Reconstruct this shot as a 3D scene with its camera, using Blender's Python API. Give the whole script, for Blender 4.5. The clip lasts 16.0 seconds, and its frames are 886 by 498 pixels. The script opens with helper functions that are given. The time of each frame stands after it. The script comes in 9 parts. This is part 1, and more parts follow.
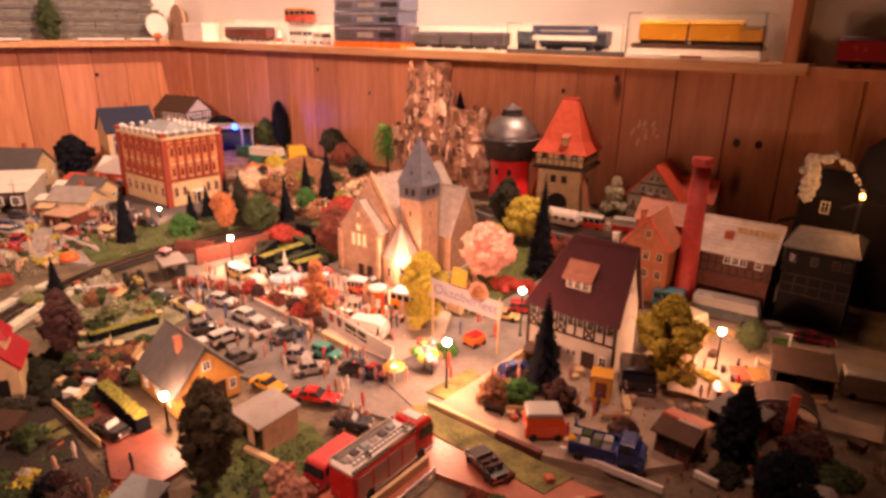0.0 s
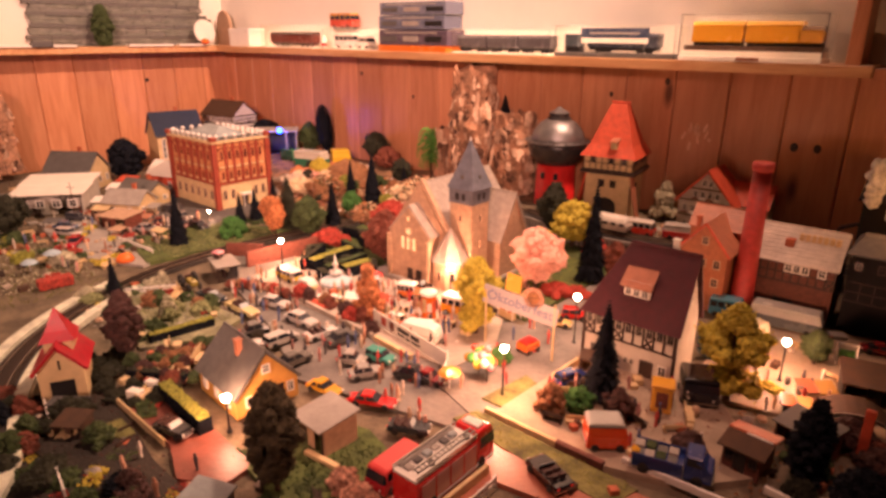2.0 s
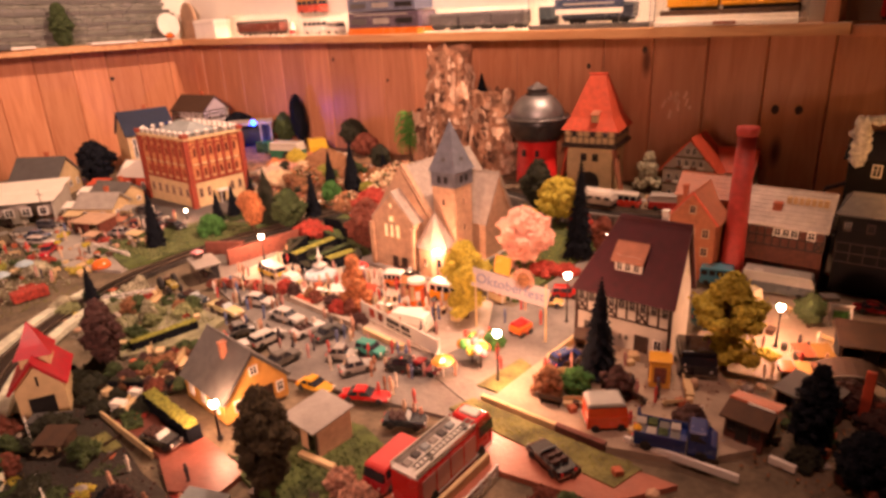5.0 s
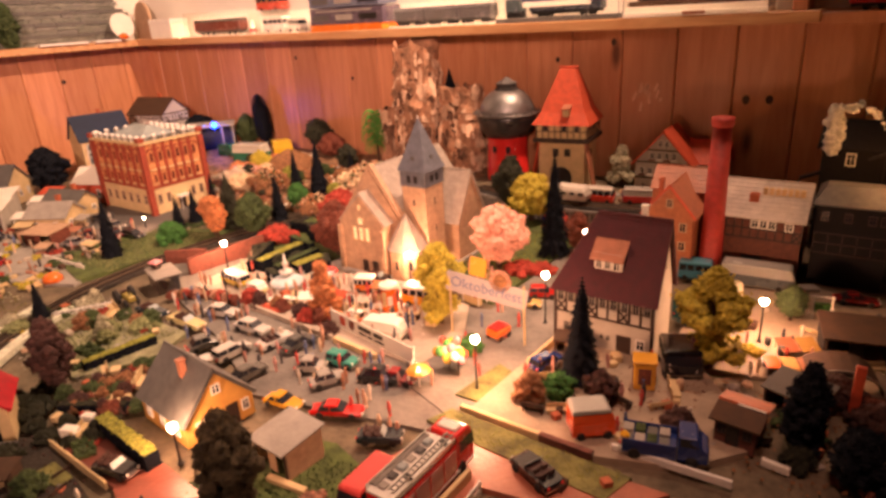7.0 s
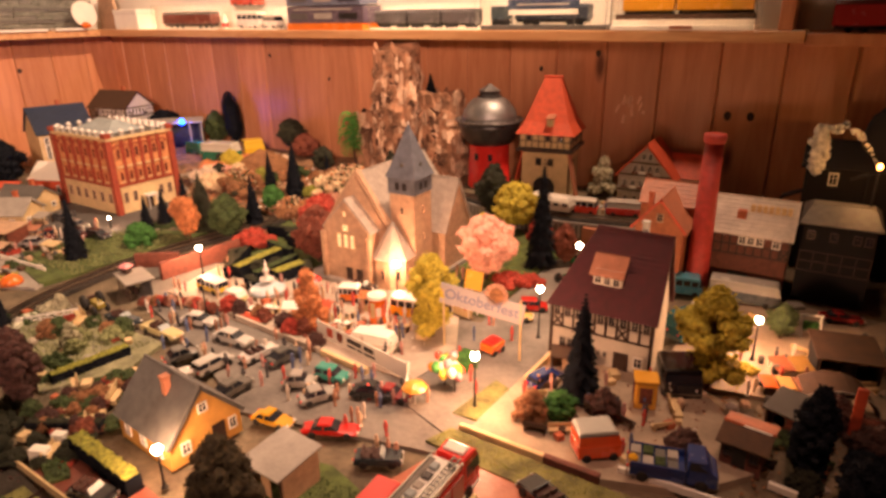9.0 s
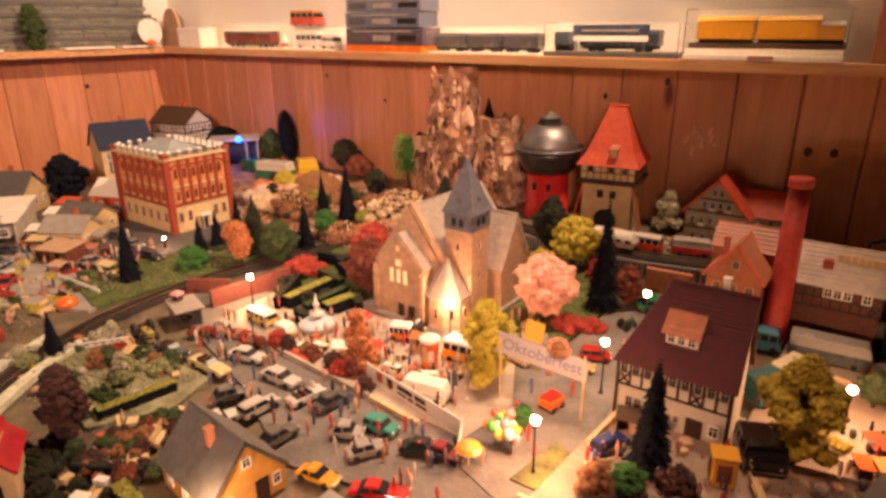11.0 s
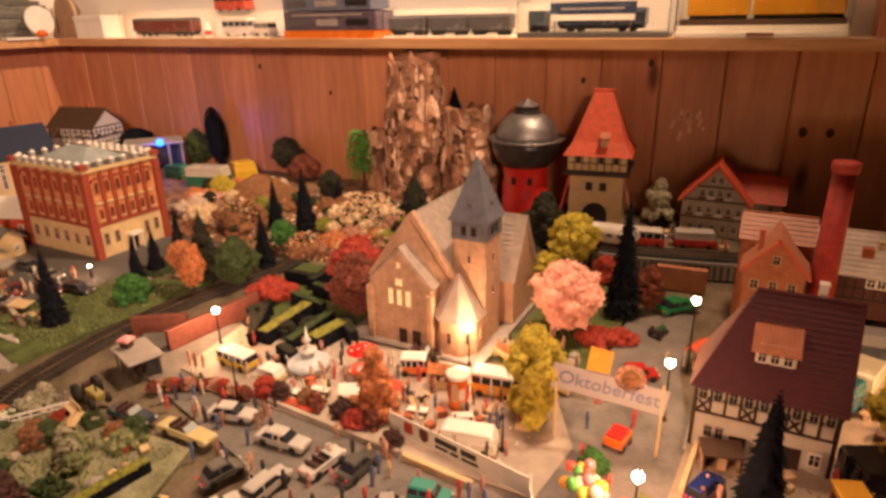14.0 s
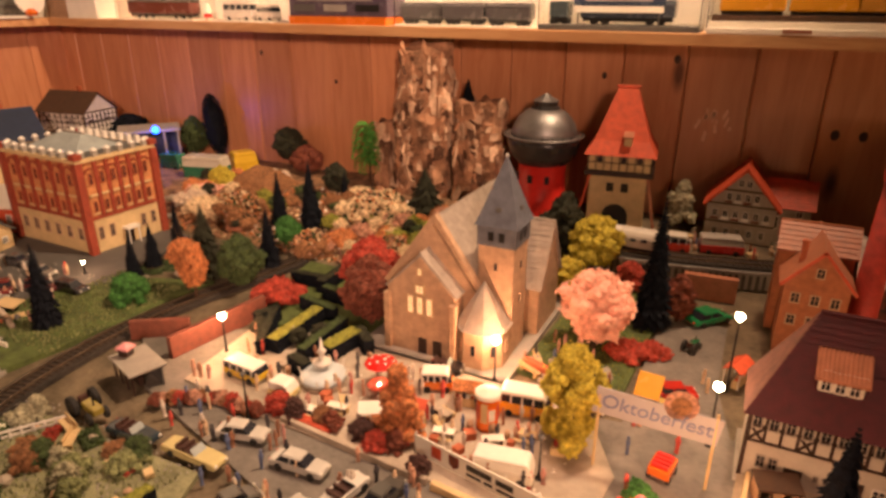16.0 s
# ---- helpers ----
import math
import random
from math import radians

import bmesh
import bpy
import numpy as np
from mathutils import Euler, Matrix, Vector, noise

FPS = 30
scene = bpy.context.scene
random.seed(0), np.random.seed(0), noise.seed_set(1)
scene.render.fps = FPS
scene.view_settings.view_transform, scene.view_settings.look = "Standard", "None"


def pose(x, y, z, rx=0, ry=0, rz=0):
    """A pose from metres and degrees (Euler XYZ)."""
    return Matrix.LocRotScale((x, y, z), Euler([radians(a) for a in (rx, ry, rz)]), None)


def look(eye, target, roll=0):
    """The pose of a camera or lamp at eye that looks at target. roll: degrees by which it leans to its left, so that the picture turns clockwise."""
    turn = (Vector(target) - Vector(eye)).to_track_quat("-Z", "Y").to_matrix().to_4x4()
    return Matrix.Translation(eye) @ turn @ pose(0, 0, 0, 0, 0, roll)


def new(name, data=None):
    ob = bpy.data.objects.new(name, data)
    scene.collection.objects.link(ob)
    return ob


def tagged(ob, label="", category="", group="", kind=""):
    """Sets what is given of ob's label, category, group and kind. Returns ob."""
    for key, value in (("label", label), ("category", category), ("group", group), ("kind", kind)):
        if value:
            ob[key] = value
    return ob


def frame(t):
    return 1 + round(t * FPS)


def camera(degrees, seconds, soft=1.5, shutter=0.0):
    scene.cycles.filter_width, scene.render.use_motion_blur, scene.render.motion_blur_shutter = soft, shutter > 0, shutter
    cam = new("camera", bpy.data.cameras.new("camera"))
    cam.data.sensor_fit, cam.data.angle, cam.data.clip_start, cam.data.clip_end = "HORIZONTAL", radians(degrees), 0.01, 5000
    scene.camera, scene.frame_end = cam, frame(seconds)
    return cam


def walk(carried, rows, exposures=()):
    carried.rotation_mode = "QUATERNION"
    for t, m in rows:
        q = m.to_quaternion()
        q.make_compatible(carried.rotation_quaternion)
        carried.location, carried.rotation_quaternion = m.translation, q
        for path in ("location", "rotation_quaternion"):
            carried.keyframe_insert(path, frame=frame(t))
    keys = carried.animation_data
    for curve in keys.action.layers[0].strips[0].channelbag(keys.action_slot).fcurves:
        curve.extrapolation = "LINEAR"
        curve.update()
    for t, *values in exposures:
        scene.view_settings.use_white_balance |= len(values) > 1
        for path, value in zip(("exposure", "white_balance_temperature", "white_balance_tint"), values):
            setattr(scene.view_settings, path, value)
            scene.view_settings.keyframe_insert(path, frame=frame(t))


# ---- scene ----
cam = camera(70.1, 16.0, soft=3.1)
PATH = [
    (0, (0.128, -0.059, 0.365), (-1.004, 1.455, -0.288), 0.9),
    (0.5, (0.123, -0.061, 0.366), (-1.028, 1.438, -0.288), 0.5),
    (1, (0.114, -0.064, 0.365), (-1.067, 1.413, -0.286), 0.3),
    (1.5, (0.106, -0.067, 0.366), (-1.091, 1.394, -0.291), 0.4),
    (2, (0.104, -0.072, 0.366), (-1.109, 1.382, -0.28), 0.4),
    (2.5, (0.098, -0.075, 0.367), (-1.125, 1.37, -0.276), 0.1),
    (3, (0.094, -0.081, 0.37), (-1.135, 1.364, -0.263), 0.0),
    (3.5, (0.094, -0.083, 0.375), (-1.125, 1.366, -0.27), 0.5),
    (4, (0.098, -0.078, 0.367), (-1.103, 1.367, -0.317), -1.1),
    (6.5, (0.075, -0.033, 0.359), (-1.061, 1.457, -0.341), -3.9),
    (7, (0.071, -0.032, 0.355), (-1.021, 1.488, -0.351), -3.5),
    (7.5, (0.059, -0.033, 0.354), (-0.998, 1.515, -0.343), -2.8),
    (8, (0.047, -0.037, 0.358), (-0.957, 1.542, -0.349), -1.4),
    (8.5, (0.036, -0.039, 0.355), (-0.949, 1.561, -0.332), -1.8),
    (9, (0.025, -0.035, 0.359), (-0.958, 1.558, -0.345), -0.9),
    (9.5, (0.022, -0.028, 0.364), (-0.986, 1.56, -0.315), -0.2),
    (10, (0.015, -0.017, 0.375), (-1.079, 1.513, -0.305), 0.0),
    (12.5, (-0.084, 0.011, 0.381), (-1.198, 1.537, -0.278), -0.5),
    (13, (-0.116, 0.019, 0.379), (-1.114, 1.615, -0.296), 0.5),
    (13.5, (-0.148, 0.03, 0.374), (-1.069, 1.665, -0.316), -0.2),
    (14, (-0.174, 0.038, 0.367), (-1.043, 1.697, -0.334), -1.2),
    (14.5, (-0.188, 0.045, 0.369), (-1.027, 1.711, -0.353), -0.6),
    (15, (-0.203, 0.053, 0.367), (-1.028, 1.724, -0.361), -0.3),
    (15.5, (-0.217, 0.058, 0.367), (-1.034, 1.727, -0.371), 0.0),
    (16, (-0.231, 0.065, 0.368), (-1.063, 1.729, -0.366), 0.2),
]
EXPOSURES = [(0, 0.52, 6500, 33), (4, 0.52, 6450, 28), (6.5, 0.54, 6400, 22), (8, 0.50, 6300, 12), (10, 0.42, 6250, 9), (12.5, 0.22, 6200, 8), (14, 0.13, 6200, 5), (16, 0.06, 6300, 3)]
walk(cam, [(t, look(eye, target, roll)) for t, eye, target, roll in PATH], EXPOSURES)

# ---- light ----
world = bpy.data.worlds.new("room_dark")
scene.world = world
world.use_nodes = True
world.node_tree.nodes["Background"].inputs["Color"].default_value = (1.0, 0.62, 0.36, 1)
world.node_tree.nodes["Background"].inputs["Strength"].default_value = 0.0015


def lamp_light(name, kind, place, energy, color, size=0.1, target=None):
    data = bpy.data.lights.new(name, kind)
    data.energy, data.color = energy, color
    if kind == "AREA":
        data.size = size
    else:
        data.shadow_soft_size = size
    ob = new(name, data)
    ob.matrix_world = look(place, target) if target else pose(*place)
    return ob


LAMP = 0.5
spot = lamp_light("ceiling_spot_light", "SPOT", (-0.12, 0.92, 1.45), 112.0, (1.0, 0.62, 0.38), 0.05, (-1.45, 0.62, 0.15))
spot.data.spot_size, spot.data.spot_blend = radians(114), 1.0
# unseen low light, added to reach the boards under the shelf
low_room = lamp_light("low_room_light", "SPOT", (0.75, -1.30, 0.95), 255.0, (1.0, 0.56, 0.38), 0.15, (-1.44, 1.10, 0.48))
low_room.data.spot_size, low_room.data.spot_blend = radians(43), 1.0
# added fill from above, brightens the car park and square
down = lamp_light("car_park_fill_light", "SPOT", (-0.45, 0.46, 1.75), 76.0, (1.0, 0.56, 0.37), 0.08, (-0.46, 0.48, 0.0))
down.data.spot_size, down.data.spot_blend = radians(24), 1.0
# added fill for the forecourt and the fire engine's road
front = lamp_light("forecourt_fill_light", "SPOT", (-0.05, -0.30, 1.75), 48.0, (1.0, 0.50, 0.33), 0.08, (-0.16, 0.38, 0.0))
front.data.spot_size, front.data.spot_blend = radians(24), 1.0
# added fill for the brewery and inn at the rear
back = lamp_light("rear_fill_light", "SPOT", (-0.22, 0.86, 1.75), 26.0, (1.0, 0.47, 0.30), 0.08, (-0.24, 0.86, 0.0))
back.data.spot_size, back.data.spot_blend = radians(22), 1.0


# ---- materials ----
def node(tree, kind, **values):
    n = tree.nodes.new(kind)
    for key, value in values.items():
        n.inputs[key.replace("_", " ")].default_value = value
    return n


def material(name, color, rough=0.6, metal=0.0, scale=60.0, vary=0.25, bump=0.15, spread=0.0, emit=0.0, coat=0.0):
    """A painted or natural surface: two scales of variation in colour, a fine relief, and a shift from piece to piece."""
    m = bpy.data.materials.new(name)
    m.use_nodes = True
    t = m.node_tree
    b = t.nodes["Principled BSDF"]
    b.inputs["Metallic"].default_value = metal
    b.inputs["Coat Weight"].default_value = coat
    where = t.nodes.new("ShaderNodeTexCoord")
    fine = node(t, "ShaderNodeTexNoise", Scale=scale * 6, Detail=3.0)
    broad = node(t, "ShaderNodeTexNoise", Scale=scale, Detail=2.0)
    for n in (fine, broad):
        t.links.new(where.outputs["Object"], n.inputs["Vector"])
    mix = t.nodes.new("ShaderNodeMath")
    mix.operation = "MULTIPLY_ADD"
    mix.inputs[1].default_value = 0.45
    t.links.new(fine.outputs["Fac"], mix.inputs[0])
    t.links.new(broad.outputs["Fac"], mix.inputs[2])
    ramp = t.nodes.new("ShaderNodeMapRange")
    ramp.inputs["From Min"].default_value, ramp.inputs["From Max"].default_value = 0.45, 1.0
    ramp.inputs["To Min"].default_value, ramp.inputs["To Max"].default_value = 1 - vary, 1 + vary
    t.links.new(mix.outputs[0], ramp.inputs["Value"])
    hsv = t.nodes.new("ShaderNodeHueSaturation")
    hsv.inputs["Color"].default_value = (*color, 1)
    t.links.new(ramp.outputs["Result"], hsv.inputs["Value"])
    if spread:
        info = t.nodes.new("ShaderNodeObjectInfo")
        shift = t.nodes.new("ShaderNodeMapRange")
        shift.inputs["To Min"].default_value, shift.inputs["To Max"].default_value = 0.5 - spread * 0.15, 0.5 + spread * 0.15
        t.links.new(info.outputs["Random"], shift.inputs["Value"])
        t.links.new(shift.outputs["Result"], hsv.inputs["Hue"])
        sat = t.nodes.new("ShaderNodeMapRange")
        sat.inputs["To Min"].default_value, sat.inputs["To Max"].default_value = 1 - spread, 1.0
        t.links.new(info.outputs["Random"], sat.inputs["Value"])
        t.links.new(sat.outputs["Result"], hsv.inputs["Saturation"])
    t.links.new(hsv.outputs["Color"], b.inputs["Base Color"])
    rr = t.nodes.new("ShaderNodeMapRange")
    rr.inputs["To Min"].default_value, rr.inputs["To Max"].default_value = max(rough - 0.12, 0.04), min(rough + 0.12, 1)
    t.links.new(broad.outputs["Fac"], rr.inputs["Value"])
    t.links.new(rr.outputs["Result"], b.inputs["Roughness"])
    if bump:
        bp = t.nodes.new("ShaderNodeBump")
        bp.inputs["Strength"].default_value, bp.inputs["Distance"].default_value = bump, 0.0015
        t.links.new(fine.outputs["Fac"], bp.inputs["Height"])
        t.links.new(bp.outputs["Normal"], b.inputs["Normal"])
    if emit:
        b.inputs["Emission Color"].default_value = (*color, 1)
        b.inputs["Emission Strength"].default_value = emit
    return m


def wood_material(name, light, dark, axis="Z", scale=7.0, rough=0.42):
    """Knotty pine: stretched noise for the grain, round dark knots, a shift of tone from board to board."""
    m = bpy.data.materials.new(name)
    m.use_nodes = True
    t = m.node_tree
    b = t.nodes["Principled BSDF"]
    where = t.nodes.new("ShaderNodeTexCoord")
    info = t.nodes.new("ShaderNodeObjectInfo")
    offs = t.nodes.new("ShaderNodeVectorMath")
    offs.operation = "MULTIPLY_ADD"
    comb = t.nodes.new("ShaderNodeCombineXYZ")
    for k in range(3):
        t.links.new(info.outputs["Random"], comb.inputs[k])
    t.links.new(comb.outputs[0], offs.inputs[0])
    offs.inputs[1].default_value = (7.0, 13.0, 5.0)
    t.links.new(where.outputs["Object"], offs.inputs[2])
    mp = t.nodes.new("ShaderNodeMapping")
    k = "XYZ".index(axis)
    mp.inputs["Scale"].default_value = [1.0 if n == k else 9.0 for n in range(3)]
    t.links.new(offs.outputs[0], mp.inputs["Vector"])
    grain = node(t, "ShaderNodeTexNoise", Scale=scale, Detail=5.0, Roughness=0.6, Distortion=0.6)
    t.links.new(mp.outputs[0], grain.inputs["Vector"])
    mp2 = t.nodes.new("ShaderNodeMapping")
    mp2.inputs["Scale"].default_value = [0.35 if n == k else 1.0 for n in range(3)]
    t.links.new(offs.outputs[0], mp2.inputs["Vector"])
    knots = node(t, "ShaderNodeTexVoronoi", Scale=9.0)
    t.links.new(mp2.outputs[0], knots.inputs["Vector"])
    kr = t.nodes.new("ShaderNodeMapRange")
    kr.inputs["From Min"].default_value, kr.inputs["From Max"].default_value = 0.04, 0.11
    t.links.new(knots.outputs["Distance"], kr.inputs["Value"])
    ramp = t.nodes.new("ShaderNodeValToRGB")
    ramp.color_ramp.elements[0].color, ramp.color_ramp.elements[0].position = (*dark, 1), 0.3
    ramp.color_ramp.elements[1].color, ramp.color_ramp.elements[1].position = (*light, 1), 0.62
    t.links.new(grain.outputs["Fac"], ramp.inputs["Fac"])
    mixk = t.nodes.new("ShaderNodeMix")
    mixk.data_type = "RGBA"
    mixk.inputs["A"].default_value = (dark[0] * 0.25, dark[1] * 0.2, dark[2] * 0.2, 1)
    t.links.new(kr.outputs["Result"], mixk.inputs["Factor"])
    t.links.new(ramp.outputs["Color"], mixk.inputs["B"])
    hsv = t.nodes.new("ShaderNodeHueSaturation")
    vr = t.nodes.new("ShaderNodeMapRange")
    vr.inputs["To Min"].default_value, vr.inputs["To Max"].default_value = 0.8, 1.12
    t.links.new(info.outputs["Random"], vr.inputs["Value"])
    t.links.new(vr.outputs["Result"], hsv.inputs["Value"])
    t.links.new(mixk.outputs["Result"], hsv.inputs["Color"])
    t.links.new(hsv.outputs["Color"], b.inputs["Base Color"])
    b.inputs["Roughness"].default_value = rough
    bp = t.nodes.new("ShaderNodeBump")
    bp.inputs["Strength"].default_value, bp.inputs["Distance"].default_value = 0.12, 0.002
    t.links.new(grain.outputs["Fac"], bp.inputs["Height"])
    t.links.new(bp.outputs["Normal"], b.inputs["Normal"])
    return m


def glass_material(name, color=(0.9, 0.92, 0.9), rough=0.08, weight=0.8):
    m = bpy.data.materials.new(name)
    m.use_nodes = True
    b = m.node_tree.nodes["Principled BSDF"]
    b.inputs["Base Color"].default_value = (*color, 1)
    b.inputs["Roughness"].default_value = rough
    b.inputs["Transmission Weight"].default_value = weight
    b.inputs["IOR"].default_value = 1.15
    return m


def glow_material(name, color, strength):
    m = bpy.data.materials.new(name)
    m.use_nodes = True
    b = m.node_tree.nodes["Principled BSDF"]
    b.inputs["Base Color"].default_value = (*color, 1)
    b.inputs["Emission Color"].default_value = (*color, 1)
    b.inputs["Emission Strength"].default_value = strength
    return m


M_PINE = wood_material("pine_board", (0.62, 0.285, 0.145), (0.49, 0.195, 0.09))
M_SHELF = wood_material("shelf_pine", (0.62, 0.36, 0.17), (0.46, 0.22, 0.09), axis="X")
M_DARKWOOD = material("dark_timber", (0.035, 0.016, 0.010), 0.6, scale=80, vary=0.4)
M_PLASTER = material("white_plaster", (0.52, 0.48, 0.41), 0.75, scale=70, vary=0.12)
M_CREAM = material("cream_plaster", (0.62, 0.46, 0.24), 0.7, scale=70, vary=0.15)
M_YELLOW = material("yellow_plaster", (0.68, 0.36, 0.08), 0.7, scale=70, vary=0.15)
M_OCHRE = material("sandstone", (0.50, 0.325, 0.205), 0.8, scale=120, vary=0.22, bump=0.4)
M_SLATE = material("grey_slate", (0.125, 0.12, 0.11), 0.55, scale=120, vary=0.25, bump=0.3)
M_SLATEBLUE = material("blue_slate", (0.022, 0.035, 0.07), 0.5, scale=120, vary=0.25, bump=0.3)
M_CHURCHROOF = material("church_slate", (0.36, 0.30, 0.25), 0.6, scale=120, vary=0.22, bump=0.3)
M_STONEGREY = material("greenish_slate_stone", (0.20, 0.20, 0.165), 0.8, scale=90, vary=0.6, bump=0.8, spread=0.25)
M_SPIRE = material("spire_slate", (0.13, 0.14, 0.17), 0.5, scale=120, vary=0.25, bump=0.3)
M_REDROOF = material("red_roof_tile", (0.55, 0.085, 0.035), 0.55, scale=120, vary=0.22, bump=0.3)
M_SALMON = material("salmon_roof_tile", (0.42, 0.17, 0.095), 0.42, scale=120, vary=0.2, bump=0.3)
M_BROWNROOF = material("brown_roof_tile", (0.070, 0.010, 0.016), 0.62, scale=120, vary=0.25, bump=0.3)
M_BRICK = material("red_brick", (0.42, 0.11, 0.045), 0.7, scale=150, vary=0.25, bump=0.3)
# near black that puts the right side's deep shade into the walls
M_SHADEBLACK = material("shade_black", (0.007, 0.006, 0.007), 0.95, scale=60, vary=0.3)
M_WALLBRICK = material("garden_brick", (0.18, 0.055, 0.034), 0.8, scale=150, vary=0.3, bump=0.4)
# brick darkened for the shade on the brewery wing; also plain dark walls
M_DIMBRICK = material("dim_brick", (0.13, 0.042, 0.028), 0.75, scale=150, vary=0.35, bump=0.3)
M_HALLBRICK = material("sandy_orange_brick", (0.56, 0.25, 0.10), 0.7, scale=150, vary=0.3, bump=0.3)
M_DARKBRICK = material("dark_red_brick", (0.30, 0.055, 0.028), 0.7, scale=150, vary=0.25, bump=0.3)
M_ORANGEBRICK = material("orange_brick", (0.38, 0.13, 0.055), 0.7, scale=150, vary=0.25, bump=0.3)
M_BLACK = material("black_paint", (0.012, 0.011, 0.011), 0.4, scale=60, vary=0.3)
M_TANK = material("dark_metal_paint", (0.045, 0.042, 0.042), 0.3, metal=0.3, scale=60, vary=0.3)
M_ZINC = material("zinc_sheet", (0.28, 0.27, 0.27), 0.46, metal=0.85, scale=50, vary=0.2)
M_REDPAINT = material("red_paint", (0.62, 0.025, 0.018), 0.35, scale=50, vary=0.18)
M_CRIMSON = material("crimson_roof_paint", (0.40, 0.014, 0.022), 0.45, scale=90, vary=0.25)
M_WHITE = material("white_paint", (0.78, 0.75, 0.68), 0.5, scale=60, vary=0.1)
M_GREY = material("grey_card", (0.34, 0.31, 0.27), 0.75, scale=60, vary=0.18)
M_PALEROOF = material("pale_grey_roof", (0.56, 0.51, 0.45), 0.75, scale=50, vary=0.28)
M_WOOL = material("cotton_wool", (0.62, 0.60, 0.52), 0.95, scale=160, vary=0.4, bump=1.0)
M_DARKGREY = material("dark_grey_card", (0.10, 0.095, 0.09), 0.7, scale=60, vary=0.2)
M_BARK = material("cork_bark", (0.36, 0.19, 0.11), 0.9, scale=38, vary=0.75, bump=0.9)
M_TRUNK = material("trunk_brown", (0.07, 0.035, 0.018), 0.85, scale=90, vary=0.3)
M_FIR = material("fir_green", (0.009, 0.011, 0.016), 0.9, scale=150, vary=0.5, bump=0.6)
M_FIR.node_tree.nodes["Principled BSDF"].inputs["Specular IOR Level"].default_value = 0.12
M_LEAF = material("leaf_green", (0.055, 0.085, 0.025), 0.9, scale=260, vary=0.7, bump=1.0)
M_DARKLEAF = material("dark_leaf", (0.026, 0.028, 0.013), 0.9, scale=260, vary=0.7, bump=1.0)
M_BRIGHTLEAF = material("bright_green", (0.05, 0.17, 0.03), 0.9, scale=260, vary=0.7, bump=1.0)
M_YELLOWLEAF = material("yellow_leaf", (0.55, 0.45, 0.05), 0.9, scale=260, vary=0.5, bump=1.0)
M_ORANGELEAF = material("orange_leaf", (0.58, 0.22, 0.08), 0.9, scale=260, vary=0.7, bump=1.0)
M_RUSSET = material("russet_leaf", (0.20, 0.055, 0.03), 0.9, scale=260, vary=0.7, bump=1.0)
M_PINKLEAF = material("pink_blossom", (0.92, 0.50, 0.38), 0.9, scale=200, vary=0.2, bump=0.6)
M_REDLEAF = material("red_leaf", (0.42, 0.055, 0.032), 0.9, scale=260, vary=0.7, bump=1.0)
M_WHITELEAF = material("cream_blossom", (0.74, 0.56, 0.34), 0.9, scale=260, vary=0.7, bump=1.0)
M_GRASS = material("grass_mat", (0.085, 0.115, 0.030), 0.95, scale=40, vary=0.5, bump=0.8)
M_KERB = material("pale_green_stone", (0.60, 0.60, 0.46), 0.85, scale=60, vary=0.35, bump=0.5)
M_GARDEN = material("dark_garden_earth", (0.030, 0.023, 0.017), 0.95, scale=40, vary=0.5, bump=0.8)
M_FROST = material("frosted_leaf", (0.46, 0.43, 0.29), 0.9, scale=260, vary=0.7, bump=1.0)
M_FERN = material("fern_green", (0.09, 0.28, 0.04), 0.8, scale=260, vary=0.5, bump=0.6)
M_DULLTILE = material("dull_pink_tile", (0.20, 0.085, 0.062), 0.85, scale=120, vary=0.3, bump=0.3)
M_PALEBLOSSOM = material("whitish_blossom", (0.72, 0.58, 0.44), 0.9, scale=260, vary=0.5, bump=1.0)
M_PALEGREEN = material("pale_green_leaf", (0.26, 0.28, 0.12), 0.9, scale=260, vary=0.7, bump=1.0)
M_DRYGRASS = material("dry_grass_mat", (0.24, 0.235, 0.13), 0.95, scale=40, vary=0.5, bump=0.8)
M_FIREGLOW = glow_material("orange_works_glow", (1.0, 0.40, 0.08), 5.0)
M_BLUSH = material("blush_heather", (0.52, 0.27, 0.18), 0.9, scale=260, vary=0.7, bump=1.0)
M_WOODFLOOR = material("leaf_litter", (0.25, 0.14, 0.075), 0.95, scale=60, vary=0.75, bump=1.0)
M_TERRADARK = material("dark_terracotta_paving", (0.20, 0.060, 0.040), 0.42, scale=40, vary=0.25, bump=0.3)
M_BROWNTREE = material("brown_green_leaf", (0.062, 0.046, 0.020), 0.9, scale=260, vary=0.7, bump=1.0)
M_VERGE = material("yellowish_grass_mat", (0.155, 0.150, 0.045), 0.95, scale=50, vary=0.6, bump=0.9)
# olive leaf lightened for lit hedge tops; also shrubs and grass
M_HEDGETOP = material("hedge_top", (0.27, 0.275, 0.04), 0.9, scale=260, vary=0.7, bump=1.0)
M_PURPLE = material("purple_brown_leaf", (0.075, 0.032, 0.026), 0.9, scale=260, vary=0.7, bump=1.0)
M_BROWNLEAF = material("brown_leaf", (0.30, 0.14, 0.06), 0.9, scale=260, vary=0.7, bump=1.0)
M_ROOFBLUE = material("blue_grey_sheet", (0.30, 0.34, 0.34), 0.5, scale=60, vary=0.2)
M_EARTH = material("scatter_earth", (0.145, 0.112, 0.07), 0.95, scale=30, vary=0.5, bump=0.8)
M_ASPHALT = material("model_asphalt", (0.17, 0.152, 0.13), 0.8, scale=30, vary=0.35, bump=0.5)
M_PAVE = material("pale_paving", (0.42, 0.35, 0.27), 0.7, scale=40, vary=0.2, bump=0.3)
